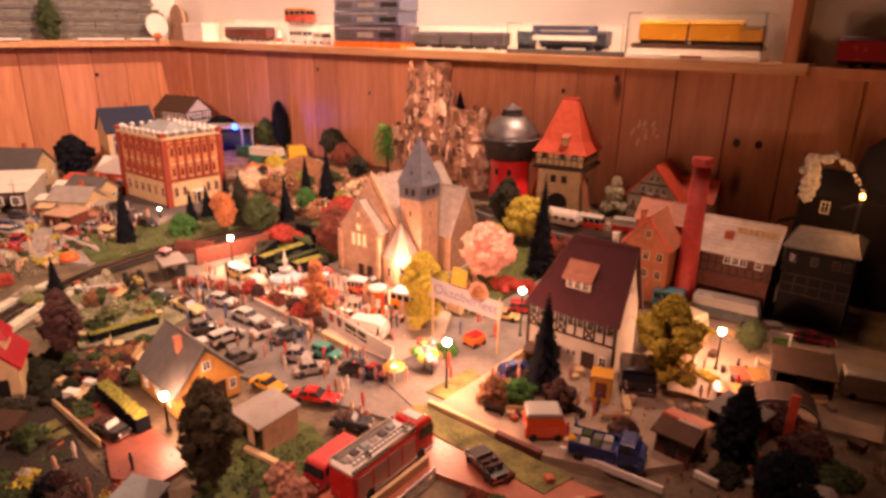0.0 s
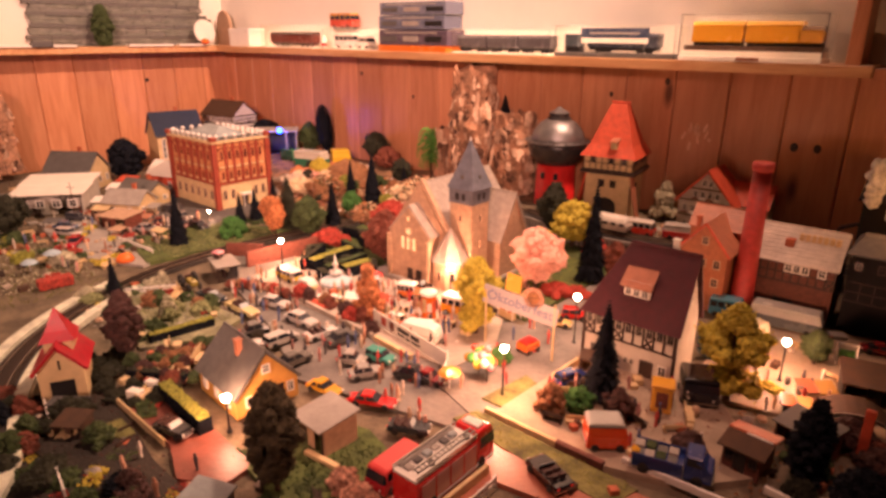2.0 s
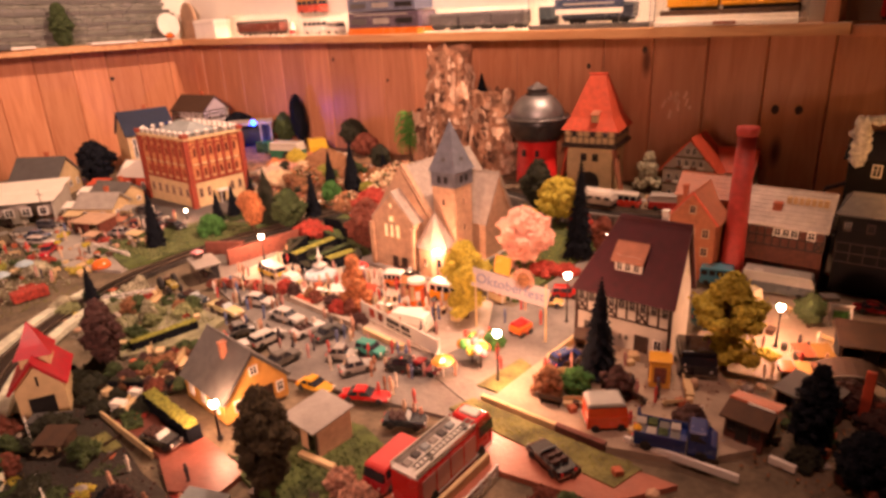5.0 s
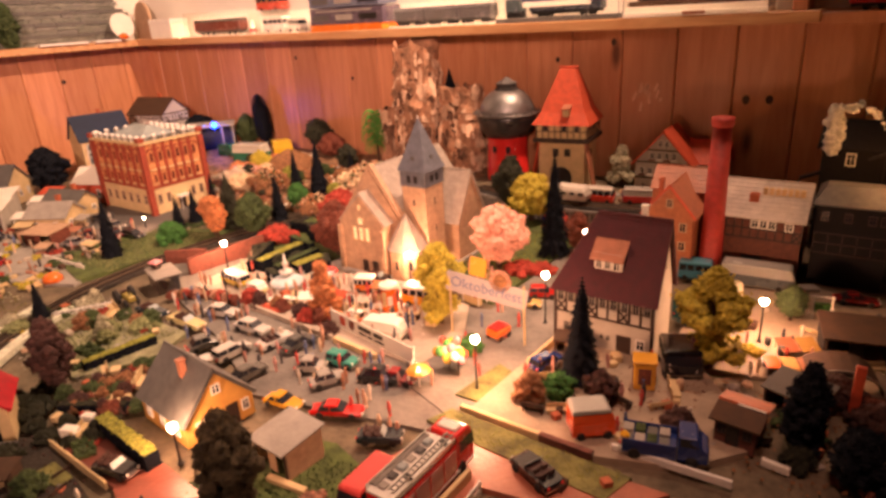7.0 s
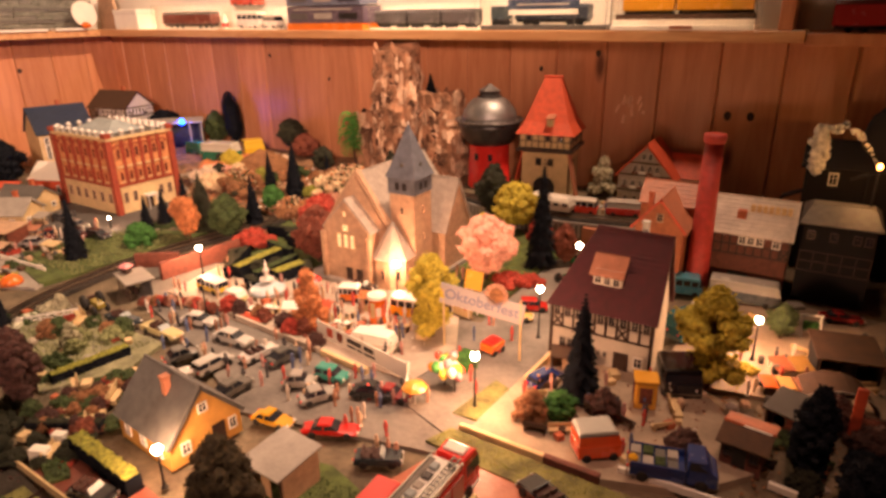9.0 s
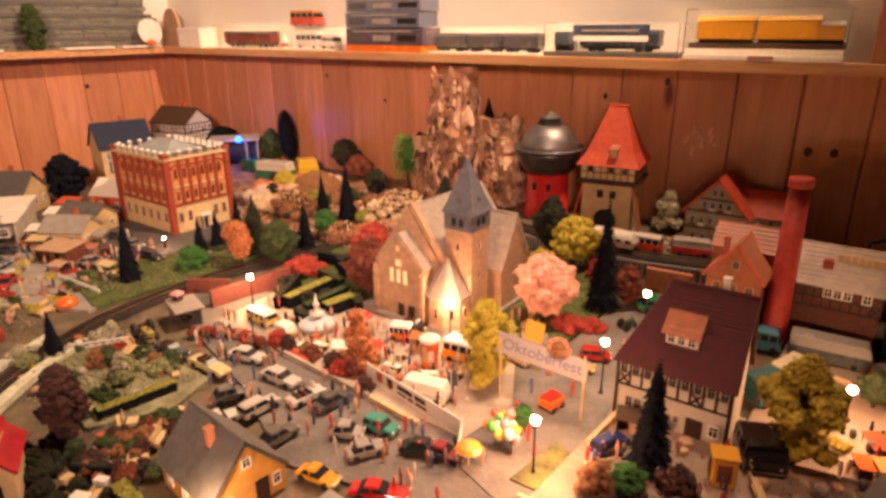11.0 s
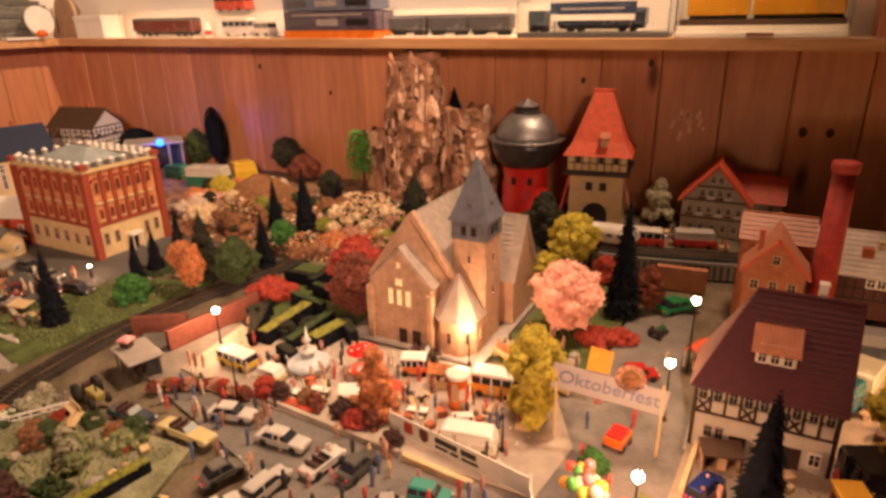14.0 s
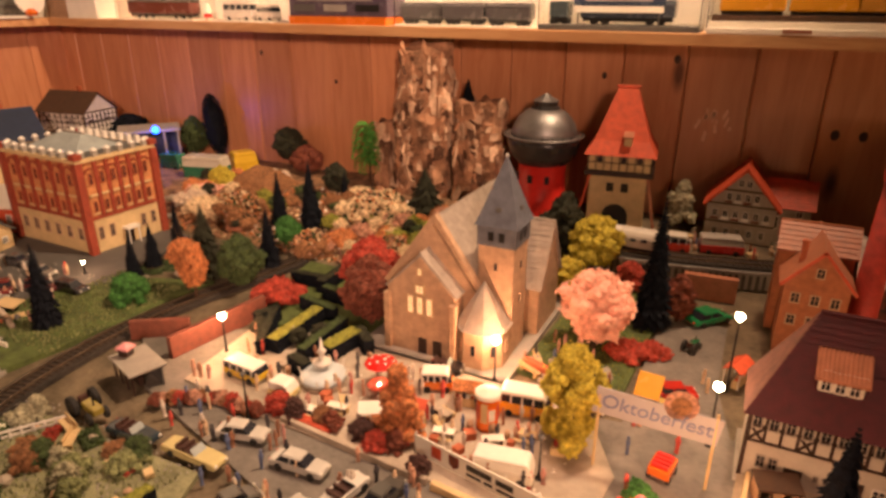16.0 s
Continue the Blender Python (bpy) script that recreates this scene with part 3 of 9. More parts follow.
def church():
    c = thing("church", "sandstone church with slate roofs and pointed tower", "church", -0.50, 0.69, 0.0)
    X, Y = -0.50, 0.69

    def bx(name, x0, x1, y0, y1, z0, z1, mat, label=""):
        bm = B()
        box(bm, x0 - X, x1 - X, y0 - Y, y1 - Y, z0, z1)
        part(name, bm, mat, c, label)

    # nave, long axis away from the square
    bm = B()
    gable_body(bm, -0.582 - X, -0.468 - X, 0.625 - Y, 0.80 - Y, 0, 0.071, 0.148, "y")
    part("nave_wall", bm, M_OCHRE, c)
    gable_roof(c, -0.582 - X, -0.468 - X, 0.632 - Y, 0.80 - Y, 0.071, 0.150, M_CHURCHROOF, "y", 0.003)
    # front bay
    bm = B()
    gable_body(bm, -0.567 - X, -0.487 - X, 0.602 - Y, 0.64 - Y, 0, 0.077, 0.117, "y")
    part("bay_wall", bm, M_OCHRE, c)
    gable_roof(c, -0.567 - X, -0.487 - X, 0.606 - Y, 0.63 - Y, 0.077, 0.118, M_CHURCHROOF, "y", 0.003)
    # raised parapets along the two gables
    for (x0, x1, e, r, y) in ((-0.585, -0.465, 0.069, 0.152, 0.624), ):
        xm = (x0 + x1) / 2
        for a, b in (((x0, e), (xm, r)), ((x1, e), (xm, r))):
            bm = B()
            slab(bm, (a[0] - X, y - Y, a[1] + 0.003), (b[0] - X, y - Y, b[1] + 0.003), (b[0] - X, y + 0.008 - Y, b[1] + 0.003), (a[0] - X, y + 0.008 - Y, a[1] + 0.003), 0.006)
            part("gable_coping", bm, M_OCHRE, c)
    # corner buttresses
    for x, y, h in ((-0.567, 0.602, 0.07), (-0.487, 0.602, 0.07), (-0.582, 0.66, 0.06), (-0.582, 0.71, 0.06), (-0.582, 0.76, 0.06)):
        bm = B()
        box(bm, x - 0.004 - X, x + 0.004 - X, y - 0.004 - Y, y + 0.004 - Y, 0, h)
        part("buttress", bm, M_OCHRE, c, bevel=0.0008)
    f = lambda x, z: at_face(x - X, 0.602 - Y, z)
    for dx in (-0.0115, 0.0, 0.0115):
        window(c, f(-0.527 + dx, 0.050), 0.0075, 0.021, lit=True, frame_mat=M_CREAM)
    window(c, f(-0.527, 0.074), 0.011, 0.011, lit=True, frame_mat=M_CREAM)
    window(c, f(-0.527, 0.096), 0.005, 0.008, lit=True, frame_mat=M_CREAM)
    for dx in (-0.007, 0.011):
        door(c, f(-0.517 + dx, 0.0), 0.008, 0.020)
    # tower
    bx("tower_wall", -0.476, -0.436, 0.640, 0.682, 0, 0.128, M_OCHRE)
    bx("belfry", -0.4775, -0.4345, 0.6385, 0.6835, 0.128, 0.150, M_SPIRE, "slate-clad belfry storey")
    for dx in (-0.009, 0.003):
        bm = B()
        box(bm, 0, 0.006, -0.0008, 0.0008, 0, 0.010)
        part("louvre", bm, M_BLACK, c, m=at_face(-0.456 + dx - X, 0.6385 - Y, 0.134))
        bm = B()
        box(bm, 0, 0.006, -0.0008, 0.0008, 0, 0.010)
        part("louvre", bm, M_BLACK, c, m=at_face(-0.4345 - X, 0.661 + dx - Y, 0.134, 90))
    for z in (0.10, 0.06):
        window(c, at_face(-0.456 - X, 0.640 - Y, z), 0.005, 0.010, frame_mat=M_OCHRE, bars=False)
        window(c, at_face(-0.436 - X, 0.661 - Y, z), 0.005, 0.010, frame_mat=M_OCHRE, bars=False)
    bm = B()
    q = lambda r, z: [(sx * r, sy * r, z) for sx, sy in ((-1, -1), (1, -1), (1, 1), (-1, 1))]
    v = q(0.0245, 0.150) + q(0.0185, 0.166) + q(0.0008, 0.2195)
    grow(bm, v, [(3, 2, 1, 0), (8, 9, 10, 11)] + [(k, (k + 1) % 4, 4 + (k + 1) % 4, 4 + k) for k in range(4)] + [(4 + k, 4 + (k + 1) % 4, 8 + (k + 1) % 4, 8 + k) for k in range(4)])
    part("spire", bm, M_SPIRE, c, "blue-grey slate spire", m=pose(-0.456 - X, 0.661 - Y, 0))
    for turn in (0, 90):
        bm = B()
        box(bm, -0.003, 0.003, -0.019, -0.012, 0.160, 0.170)
        part("spire_dormer", bm, M_DARKGREY, c, m=pose(-0.456 - X, 0.661 - Y, 0, 0, 0, turn))
    bm = B()
    tube(bm, (-0.456 - X, 0.661 - Y, 0.219), (-0.456 - X, 0.661 - Y, 0.223), 0.0012, 8)
    part("finial", bm, M_WHITE, c)
    # apse beside the front bay
    n = 8
    bm = B()
    lathe(bm, [(0.029, 0), (0.029, 0.046)], n, -0.462 - X, 0.625 - Y, turn=math.pi / 8)
    part("apse_wall", bm, M_OCHRE, c)
    bm = B()
    lathe(bm, [(0.032, 0.045), (0.030, 0.0455), (0.001, 0.093)], n, -0.462 - X, 0.625 - Y, turn=math.pi / 8)
    part("apse_roof", bm, M_CHURCHROOF, c)
    for k in (4, 5, 6, 7):
        a = math.pi / 8 + math.tau * (k + 0.5) / n
        r = 0.029 * math.cos(math.pi / n)
        window(c, at_face(-0.462 - X + r * math.cos(a), 0.625 - Y + r * math.sin(a), 0.016, math.degrees(a) + 90), 0.007, 0.015, frame_mat=M_OCHRE, bars=False)
    # side wing behind the tower
    bm = B()
    gable_body(bm, -0.47 - X, -0.425 - X, 0.70 - Y, 0.775 - Y, 0, 0.062, 0.128, "x")
    part("wing_wall", bm, M_OCHRE, c)
    gable_roof(c, -0.52 - X, -0.425 - X, 0.70 - Y, 0.775 - Y, 0.062, 0.130, M_CHURCHROOF, "x", 0.003)
    bm = B()
    box(bm, -0.60 - X, -0.42 - X, 0.585 - Y, 0.81 - Y, -0.004, 0.0022)
    part("plinth", bm, M_GREY, c)


church()


def timber_frame(parent, m, w, z0, z1, bays, braces=(0,), mat=None, t=0.0022):
    """Posts, rails and braces on a wall that looks along -y; m places the middle of its foot line."""
    def beam(a, b):
        bm = B()
        ax, az = a
        bx_, bz = b
        d = Vector((bx_ - ax, 0, bz - az))
        s = Vector((-d.z, 0, d.x)).normalized() * t / 2
        v = [Vector((ax, 0, az)) + s, Vector((ax, 0, az)) - s, Vector((bx_, 0, bz)) - s, Vector((bx_, 0, bz)) + s]
        grow(bm, [p + Vector((0, -0.0011, 0)) for p in v] + [p + Vector((0, 0.0005, 0)) for p in v], [(0, 1, 2, 3), (7, 6, 5, 4), (0, 4, 5, 1), (1, 5, 6, 2), (2, 6, 7, 3), (3, 7, 4, 0)])
        part("beam", bm, mat or M_DARKWOOD, parent, m=m)
    for z in (z0, (z0 + z1) / 2, z1):
        beam((-w / 2, z), (w / 2, z))
    for k in range(bays + 1):
        x = -w / 2 + w * k / bays
        beam((x, z0), (x, z1))
        if k in braces and k < bays:
            beam((x, z0), (x + w / bays, (z0 + z1) / 2))
            beam((x + w / bays, z0), (x, (z0 + z1) / 2))


def town_house():
    """The half-timbered house: white ground floor, timbered storey, steep dark red roof with one broad dormer."""
    x0, x1, y0, y1 = -0.199, -0.092, 0.552, 0.614
    X, Y = (x0 + x1) / 2, (y0 + y1) / 2
    h = thing("half_timbered_house", "white half-timbered house with steep dark red tiled roof", "house", X, Y, 0)
    L, W = (x1 - x0) / 2, (y1 - y0) / 2
    bm = B()
    box(bm, -L, L, -W, W, 0, 0.0745)
    part("wall", bm, M_PLASTER, h)
    bm = B()
    grow(bm, [(L - 0.002, -W, 0.0745), (L - 0.002, W, 0.0745), (L - 0.002, 0, 0.143), (L, -W, 0.0745), (L, W, 0.0745), (L, 0, 0.143)], [(0, 2, 1), (3, 4, 5), (0, 3, 5, 2), (1, 2, 5, 4), (0, 1, 4, 3)])
    part("gable_wall", bm, M_PLASTER, h)
    e, R, o, HX = 0.075, 0.146, 0.005, -L + 0.034
    dr = o * (R - e) / W

    def slope(corners, mat, name, label=""):
        """A roof slope between a lower and an upper edge, in raised courses."""
        a, b, c, d = (Vector(p) for p in corners)
        n = (b - a).cross(c - a).normalized()
        bm = B()
        rows = [(a - n * 0.002, b - n * 0.002)]
        for k in range(18):
            rows.append((a.lerp(d, k / 18) + n * 0.0008, b.lerp(c, k / 18) + n * 0.0008))
            rows.append((a.lerp(d, (k + 1) / 18), b.lerp(c, (k + 1) / 18)))
        rows.append((d - n * 0.002, c - n * 0.002))
        vs = [(bm.verts.new(p), bm.verts.new(q)) for p, q in rows]
        for (p0, q0), (p1, q1) in zip(vs, vs[1:]):
            bm.faces.new((p0, q0, q1, p1))
        bm.faces.new((vs[-1][0], vs[-1][1], vs[0][1], vs[0][0]))
        bm.faces.new([p for p, _ in vs])
        bm.faces.new([q for _, q in vs][::-1])
        part(name, bm, mat, h, label)

    slope(((-L - o, -W - o, e - dr), (L + o, -W - o, e - dr), (L + o, 0, R), (HX, 0, R)), M_BROWNROOF, "roof_slope", "dark red tiled roof slope")
    slope(((L + o, W + o, e - dr), (-L - o, W + o, e - dr), (HX, 0, R), (L + o, 0, R)), M_BROWNROOF, "roof_slope")
    slope(((-L - o, W + o, e - dr), (-L - o, -W - o, e - dr), (HX, -0.0004, R), (HX, 0.0004, R)), M_DULLTILE, "hip_slope", "pale red hip end of the roof")
    bm = B()
    tube(bm, (HX, 0, R + 0.001), (L + o, 0, R + 0.001), 0.0014, 6)
    part("ridge_cap", bm, M_BROWNROOF, h)
    f = at_face(0, -W, 0)
    timber_frame(h, f, 2 * L - 0.002, 0.038, 0.067, 9, (0, 3, 6))
    for s in (-L, L):
        bm = B()
        box(bm, s - 0.0016, s + 0.0016, -W - 0.0016, -W + 0.0016, 0, 0.070)
        part("corner_post", bm, M_DARKWOOD, h)
    for k in range(9):
        window(h, at_face(-L + 2 * L * (k + 0.5) / 9, -W, 0.050), 0.0080, 0.0145, frame_mat=M_GREY)
    for s in (-0.040, -0.031, 0.0, 0.007):
        window(h, at_face(s, -W, 0.014), 0.0075 if s < -0.02 else 0.004, 0.012 if s < -0.02 else 0.006, frame_mat=M_GREY)
    window(h, at_face(0.042, -W, 0.010), 0.010, 0.013)
    door(h, at_face(0.024, -W, 0), 0.013, 0.022)
    door(h, at_face(-0.016, -W, 0), 0.011, 0.019)
    # dormer
    bm = B()
    box(bm, -0.013, 0.017, -0.024, -0.006, 0.086, 0.110)
    part("dormer", bm, M_WHITE, h)
    bm = B()
    rows = [[], []]
    for k in range(25):
        xx, up = -0.0165 + k * 0.0015, 0.0009 * (k % 2)
        rows[0].append((xx, -0.029, 0.105 + up))
        rows[1].append((xx, -0.006, 0.126 + up))
    v = rows[0] + rows[1] + [(x, y, z - 0.0025) for x, y, z in rows[0] + rows[1]]
    n = 25
    grow(bm, v, [(k, k + 1, n + k + 1, n + k) for k in range(n - 1)] + [(2 * n + k + 1, 2 * n + k, 3 * n + k, 3 * n + k + 1) for k in range(n - 1)] + [(k + 1, k, 2 * n + k, 2 * n + k + 1) for k in range(n - 1)] + [(n + k, n + k + 1, 3 * n + k + 1, 3 * n + k) for k in range(n - 1)] + [(0, n, 3 * n, 2 * n), (2 * n - 1, n - 1, 3 * n - 1, 4 * n - 1)])
    part("dormer_roof", bm, M_SALMON, h, "pale red dormer roof")
    for k in range(3):
        window(h, at_face(-0.008 + k * 0.0095, -0.024, 0.0925), 0.0078, 0.011)
    # gable end towards the lane: plain white, and a chimney
    window(h, at_face(L, 0.0, 0.092, 90), 0.007, 0.010)
    chimney_stack(h, 0.028, 0.006, 0.135, 0.156, 0.006, M_WHITE)
    bm = B()
    box(bm, -L - 0.004, L + 0.006, -W - 0.010, W + 0.004, -0.004, 0.0016)
    part("plinth", bm, M_GREY, h)


town_house()


def yellow_house():
    X, Y = -0.435, 0.251
    h = thing("yellow_house", "yellow plastered house with grey slate roof, lamp-lit", "house", X, Y, 0, -6)
    L, W = 0.041, 0.035
    bm = B()
    gable_body(bm, -L, L, -W, W, 0, 0.026, 0.0635, "x")
    part("wall", bm, M_YELLOW, h)
    gable_roof(h, -L, L, -W, W, 0.026, 0.0645, M_SLATE, "x", 0.0034, tiles=0.0036)
    chimney_stack(h, 0.008, -0.011, 0.048, 0.068, 0.006, M_SALMON)
    window(h, at_face(L, -0.020, 0.009, 90), 0.009, 0.012)
    window(h, at_face(L, 0.0, 0.040, 90), 0.009, 0.010)
    door(h, at_face(L, 0.012, 0, 90), 0.010, 0.021)
    window(h, at_face(L, 0.026, 0.009, 90), 0.008, 0.012)
    for x in (-0.026, 0.0, 0.026):
        window(h, at_face(x, -W, 0.008), 0.009, 0.012)
    for s in (-1, 1):
        bm = B()
        slab(bm, (L + 0.0034, 0, 0.0662), (L + 0.0034, s * (W + 0.003), 0.0236), (L + 0.0012, s * (W + 0.003), 0.0236), (L + 0.0012, 0, 0.0662), 0.0026 * s)
        part("barge_board", bm, M_SLATE, h)


yellow_house()


def chapel():
    h = thing("fire_chapel", "small cream engine house with bright red roof and turret", "building", -0.585, 0.128, 0, 62)
    L, W = 0.021, 0.026
    bm = B()
    gable_body(bm, -L, L, -W, W, 0, 0.040, 0.062, "y")
    part("wall", bm, M_CREAM, h)
    gable_roof(h, -L, L, -W, W, 0.040, 0.063, M_CRIMSON, "y", 0.005)
    bm = B()
    gable_body(bm, -0.013, 0.013, -0.013, 0.013, 0.045, 0.065, 0.070, "y")
    part("turret", bm, M_CREAM, h)
    bm = B()
    lathe(bm, [(0.024, 0.064), (0.015, 0.074), (0.001, 0.096)], 4, 0, 0, turn=math.pi / 4)
    part("turret_roof", bm, M_CRIMSON, h)
    door(h, at_face(0, -W, 0), 0.020, 0.024, M_BLACK)
    bm = B()
    box(bm, -0.0008, 0.0008, -0.0012, 0, 0.038, 0.048)
    part("slit_window", bm, M_BLACK, h, m=at_face(0, -W, 0))


chapel()


def gate_tower():
    h = thing("gate_tower", "town gate tower with timbered gallery and steep red roof", "tower", -0.420, 1.079, 0.0, 8)
    W = 0.043
    bm = B()
    v = []
    for r, z in ((W + 0.006, 0.0), (W, 0.03), (W, 0.118)):
        v += [(-r, -W, z), (r, -W, z), (r, W, z), (-r, W, z)]
    grow(bm, v, [(3, 2, 1, 0), (8, 9, 10, 11)] + [(4 * j + k, 4 * j + (k + 1) % 4, 4 * j + 4 + (k + 1) % 4, 4 * j + 4 + k) for j in (0, 1) for k in range(4)])
    part("wall", bm, M_CREAM, h)
    # flat black sheet on the solid wall, for the gateway's dark inside
    bm = B()
    arc = [(-0.020, 0)] + [(0.020 * math.cos(a), 0.046 + 0.020 * math.sin(a)) for a in np.linspace(math.pi, 0, 13)] + [(0.020, 0)]
    nn = len(arc)
    grow(bm, [(x, -0.0012, z) for x, z in arc] + [(x, 0.004, z) for x, z in arc], [tuple(range(nn))[::-1]] + [(k, k + 1, nn + k + 1, nn + k) for k in range(nn - 1)])
    part("archway", bm, M_BLACK, h, "black sheet for the shade inside the arched gateway", m=at_face(0, -W, 0.004))
    bm = B()
    box(bm, -0.052, 0.052, -0.052, 0.052, 0.116, 0.122)
    part("gallery_floor", bm, M_DARKWOOD, h)
    bm = B()
    box(bm, -0.047, 0.047, -0.047, 0.047, 0.122, 0.150)
    part("gallery_wall", bm, M_CREAM, h)
    for turn in (0, 90, -90):
        timber_frame(h, pose(0, 0, 0, 0, 0, turn) @ at_face(0, -0.047, 0), 0.094, 0.123, 0.149, 8, (), None, 0.0015)
        for k in (1, 4, 6):
            window(h, pose(0, 0, 0, 0, 0, turn) @ at_face(-0.047 + 0.094 * (k + 0.5) / 8, -0.047, 0.137), 0.008, 0.010, frame_mat=M_DARKWOOD)
    for s in (-0.011, 0.011):
        window(h, at_face(s, -W, 0.090), 0.011, 0.014, frame_mat=M_DARKWOOD)
    window(h, at_face(W, 0.0, 0.082, 90), 0.010, 0.014, frame_mat=M_DARKWOOD)
    bm = B()
    v = []
    for a, b, z in ((0.054, 0.054, 0.148), (0.041, 0.041, 0.169), (0.015, 0.009, 0.243)):
        v += [(-a, -b, z), (a, -b, z), (a, b, z), (-a, b, z)]
    grow(bm, v, [(3, 2, 1, 0), (8, 9, 10, 11)] + [(4 * j + k, 4 * j + (k + 1) % 4, 4 * j + 4 + (k + 1) % 4, 4 * j + 4 + k) for j in (0, 1) for k in range(4)])
    part("roof", bm, M_REDROOF, h, "steep bright red tiled roof")
    bm = B()
    box(bm, 0.004, 0.015, -0.052, -0.03, 0.164, 0.178)
    part("roof_dormer", bm, M_CREAM, h)
    bm = B()
    slab(bm, (0.002, -0.055, 0.178), (0.017, -0.055, 0.178), (0.017, -0.026, 0.186), (0.002, -0.026, 0.186), 0.002)
    part("dormer_roof", bm, M_SALMON, h)
    bm = B()
    tube(bm, (-0.018, 0, 0.246), (0.018, 0, 0.246), 0.0022, 6)
    part("ridge_cap", bm, M_REDROOF, h)
    for s in (-0.046, 0.046):
        bm = B()
        slab(bm, (s * 0.96, -W - 0.002, 0.116), (s * 1.5, -W - 0.002, 0.0), (s * 1.5, -W + 0.02, 0.0), (s * 0.96, -W + 0.02, 0.116), 0.003 if s > 0 else -0.003)
        part("buttress", bm, M_REDROOF if s < 0 else M_SALMON, h)


gate_tower()


def water_tower():
    h = thing("water_tower", "water tower with red shaft and dark domed tank", "tower", -0.550, 1.078, 0.0)
    bm = B()
    lathe(bm, [(0.043, 0), (0.043, 0.004), (0.039, 0.117)], 28)
    part("shaft", bm, M_REDPAINT, h, "bright red round shaft", smooth=True)
    bm = B()
    lathe(bm, [(0.028, 0.110), (0.042, 0.114), (0.055, 0.129), (0.060, 0.148), (0.060, 0.158)], 32)
    part("tank", bm, M_TANK, h, "black painted tank bowl", smooth=True)
    bm = B()
    lathe(bm, [(0.060, 0.156), (0.067, 0.160), (0.0665, 0.1615), (0.054, 0.1595)], 36)
    part("gallery_rim", bm, M_ZINC, h, "flared zinc gallery rim", smooth=True)
    bm = B()
    lathe(bm, [(0.054, 0.159), (0.0535, 0.168), (0.050, 0.179), (0.043, 0.190), (0.033, 0.199), (0.022, 0.204)], 36)
    part("dome", bm, M_ZINC, h, "grey zinc dome", smooth=True)
    bm = B()
    lathe(bm, [(0.024, 0.203), (0.024, 0.206), (0.020, 0.208), (0.020, 0.214), (0.022, 0.215), (0.020, 0.216)], 12)
    part("lantern", bm, M_TANK, h)
    bm = B()
    lathe(bm, [(0.0215, 0.216), (0.012, 0.221), (0.001, 0.228)], 8)
    part("lantern_cap", bm, M_ZINC, h, "pointed zinc lantern cap")
    for a, z in ((-100, 0.085), (-60, 0.085), (-150, 0.085)):
        r = math.radians(a)
        window(h, at_face(0.0402 * math.cos(r), 0.0402 * math.sin(r), z, a + 90), 0.008, 0.013, frame_mat=M_BLACK, bars=False)
    r = math.radians(-95)
    door(h, at_face(0.043 * math.cos(r), 0.043 * math.sin(r), 0, -5), 0.012, 0.024, M_BLACK)
    for k in range(24):
        a = math.tau * k / 24
        bm = B()
        tube(bm, (0.064 * math.cos(a), 0.064 * math.sin(a), 0.160), (0.064 * math.cos(a), 0.064 * math.sin(a), 0.1655), 0.0006, 4)
        part("railing_post", bm, M_BLACK, h)


water_tower()


def far_house():
    h = thing("timbered_inn", "white half-timbered inn with red roof near the wall", "house", -0.235, 1.095, 0.03)
    L, W = 0.047, 0.036
    bm = B()
    gable_body(bm, -L, L, -W, W, 0, 0.058, 0.110, "y")
    part("wall", bm, M_PLASTER, h)
    gable_roof(h, -L, L, -W, W, 0.058, 0.111, M_REDROOF, "y", 0.006)
    for z in (0.029, 0.057, 0.079):
        half = L if z < 0.06 else L * 0.60
        bm = B()
        box(bm, -half, half, -0.0012, 0.0005, z - 0.0012, z + 0.0012)
        part("storey_beam", bm, M_TRUNK, h, m=at_face(0, -W, 0))
    for z, n, span in ((0.008, 5, 0.080), (0.036, 6, 0.084), (0.063, 4, 0.050), (0.084, 2, 0.022)):
        for k in range(n):
            x = ((k + 0.5) / n - 0.5) * span
            window(h, at_face(x, -W, z), 0.0085, 0.012)
            if 0.02 < z < 0.08:
                bm = B()
                box(bm, -0.0052, 0.0052, -0.0040, 0.0, -0.0030, -0.0002)
                part("flower_box", bm, M_WHITE if k % 2 else M_RUSSET, h, m=at_face(x, -W, z))
    bm = B()
    slab(bm, (-L - 0.006, -W - 0.0078, 0.0545), (0, -W - 0.0078, 0.1135), (0, -W - 0.0066, 0.1135), (-L - 0.006, -W - 0.0066, 0.0545), 0.003)
    slab(bm, (0, -W - 0.0078, 0.1135), (L + 0.006, -W - 0.0078, 0.0545), (L + 0.006, -W - 0.0066, 0.0545), (0, -W - 0.0066, 0.1135), 0.003)
    part("barge_board", bm, M_REDROOF, h)


far_house()


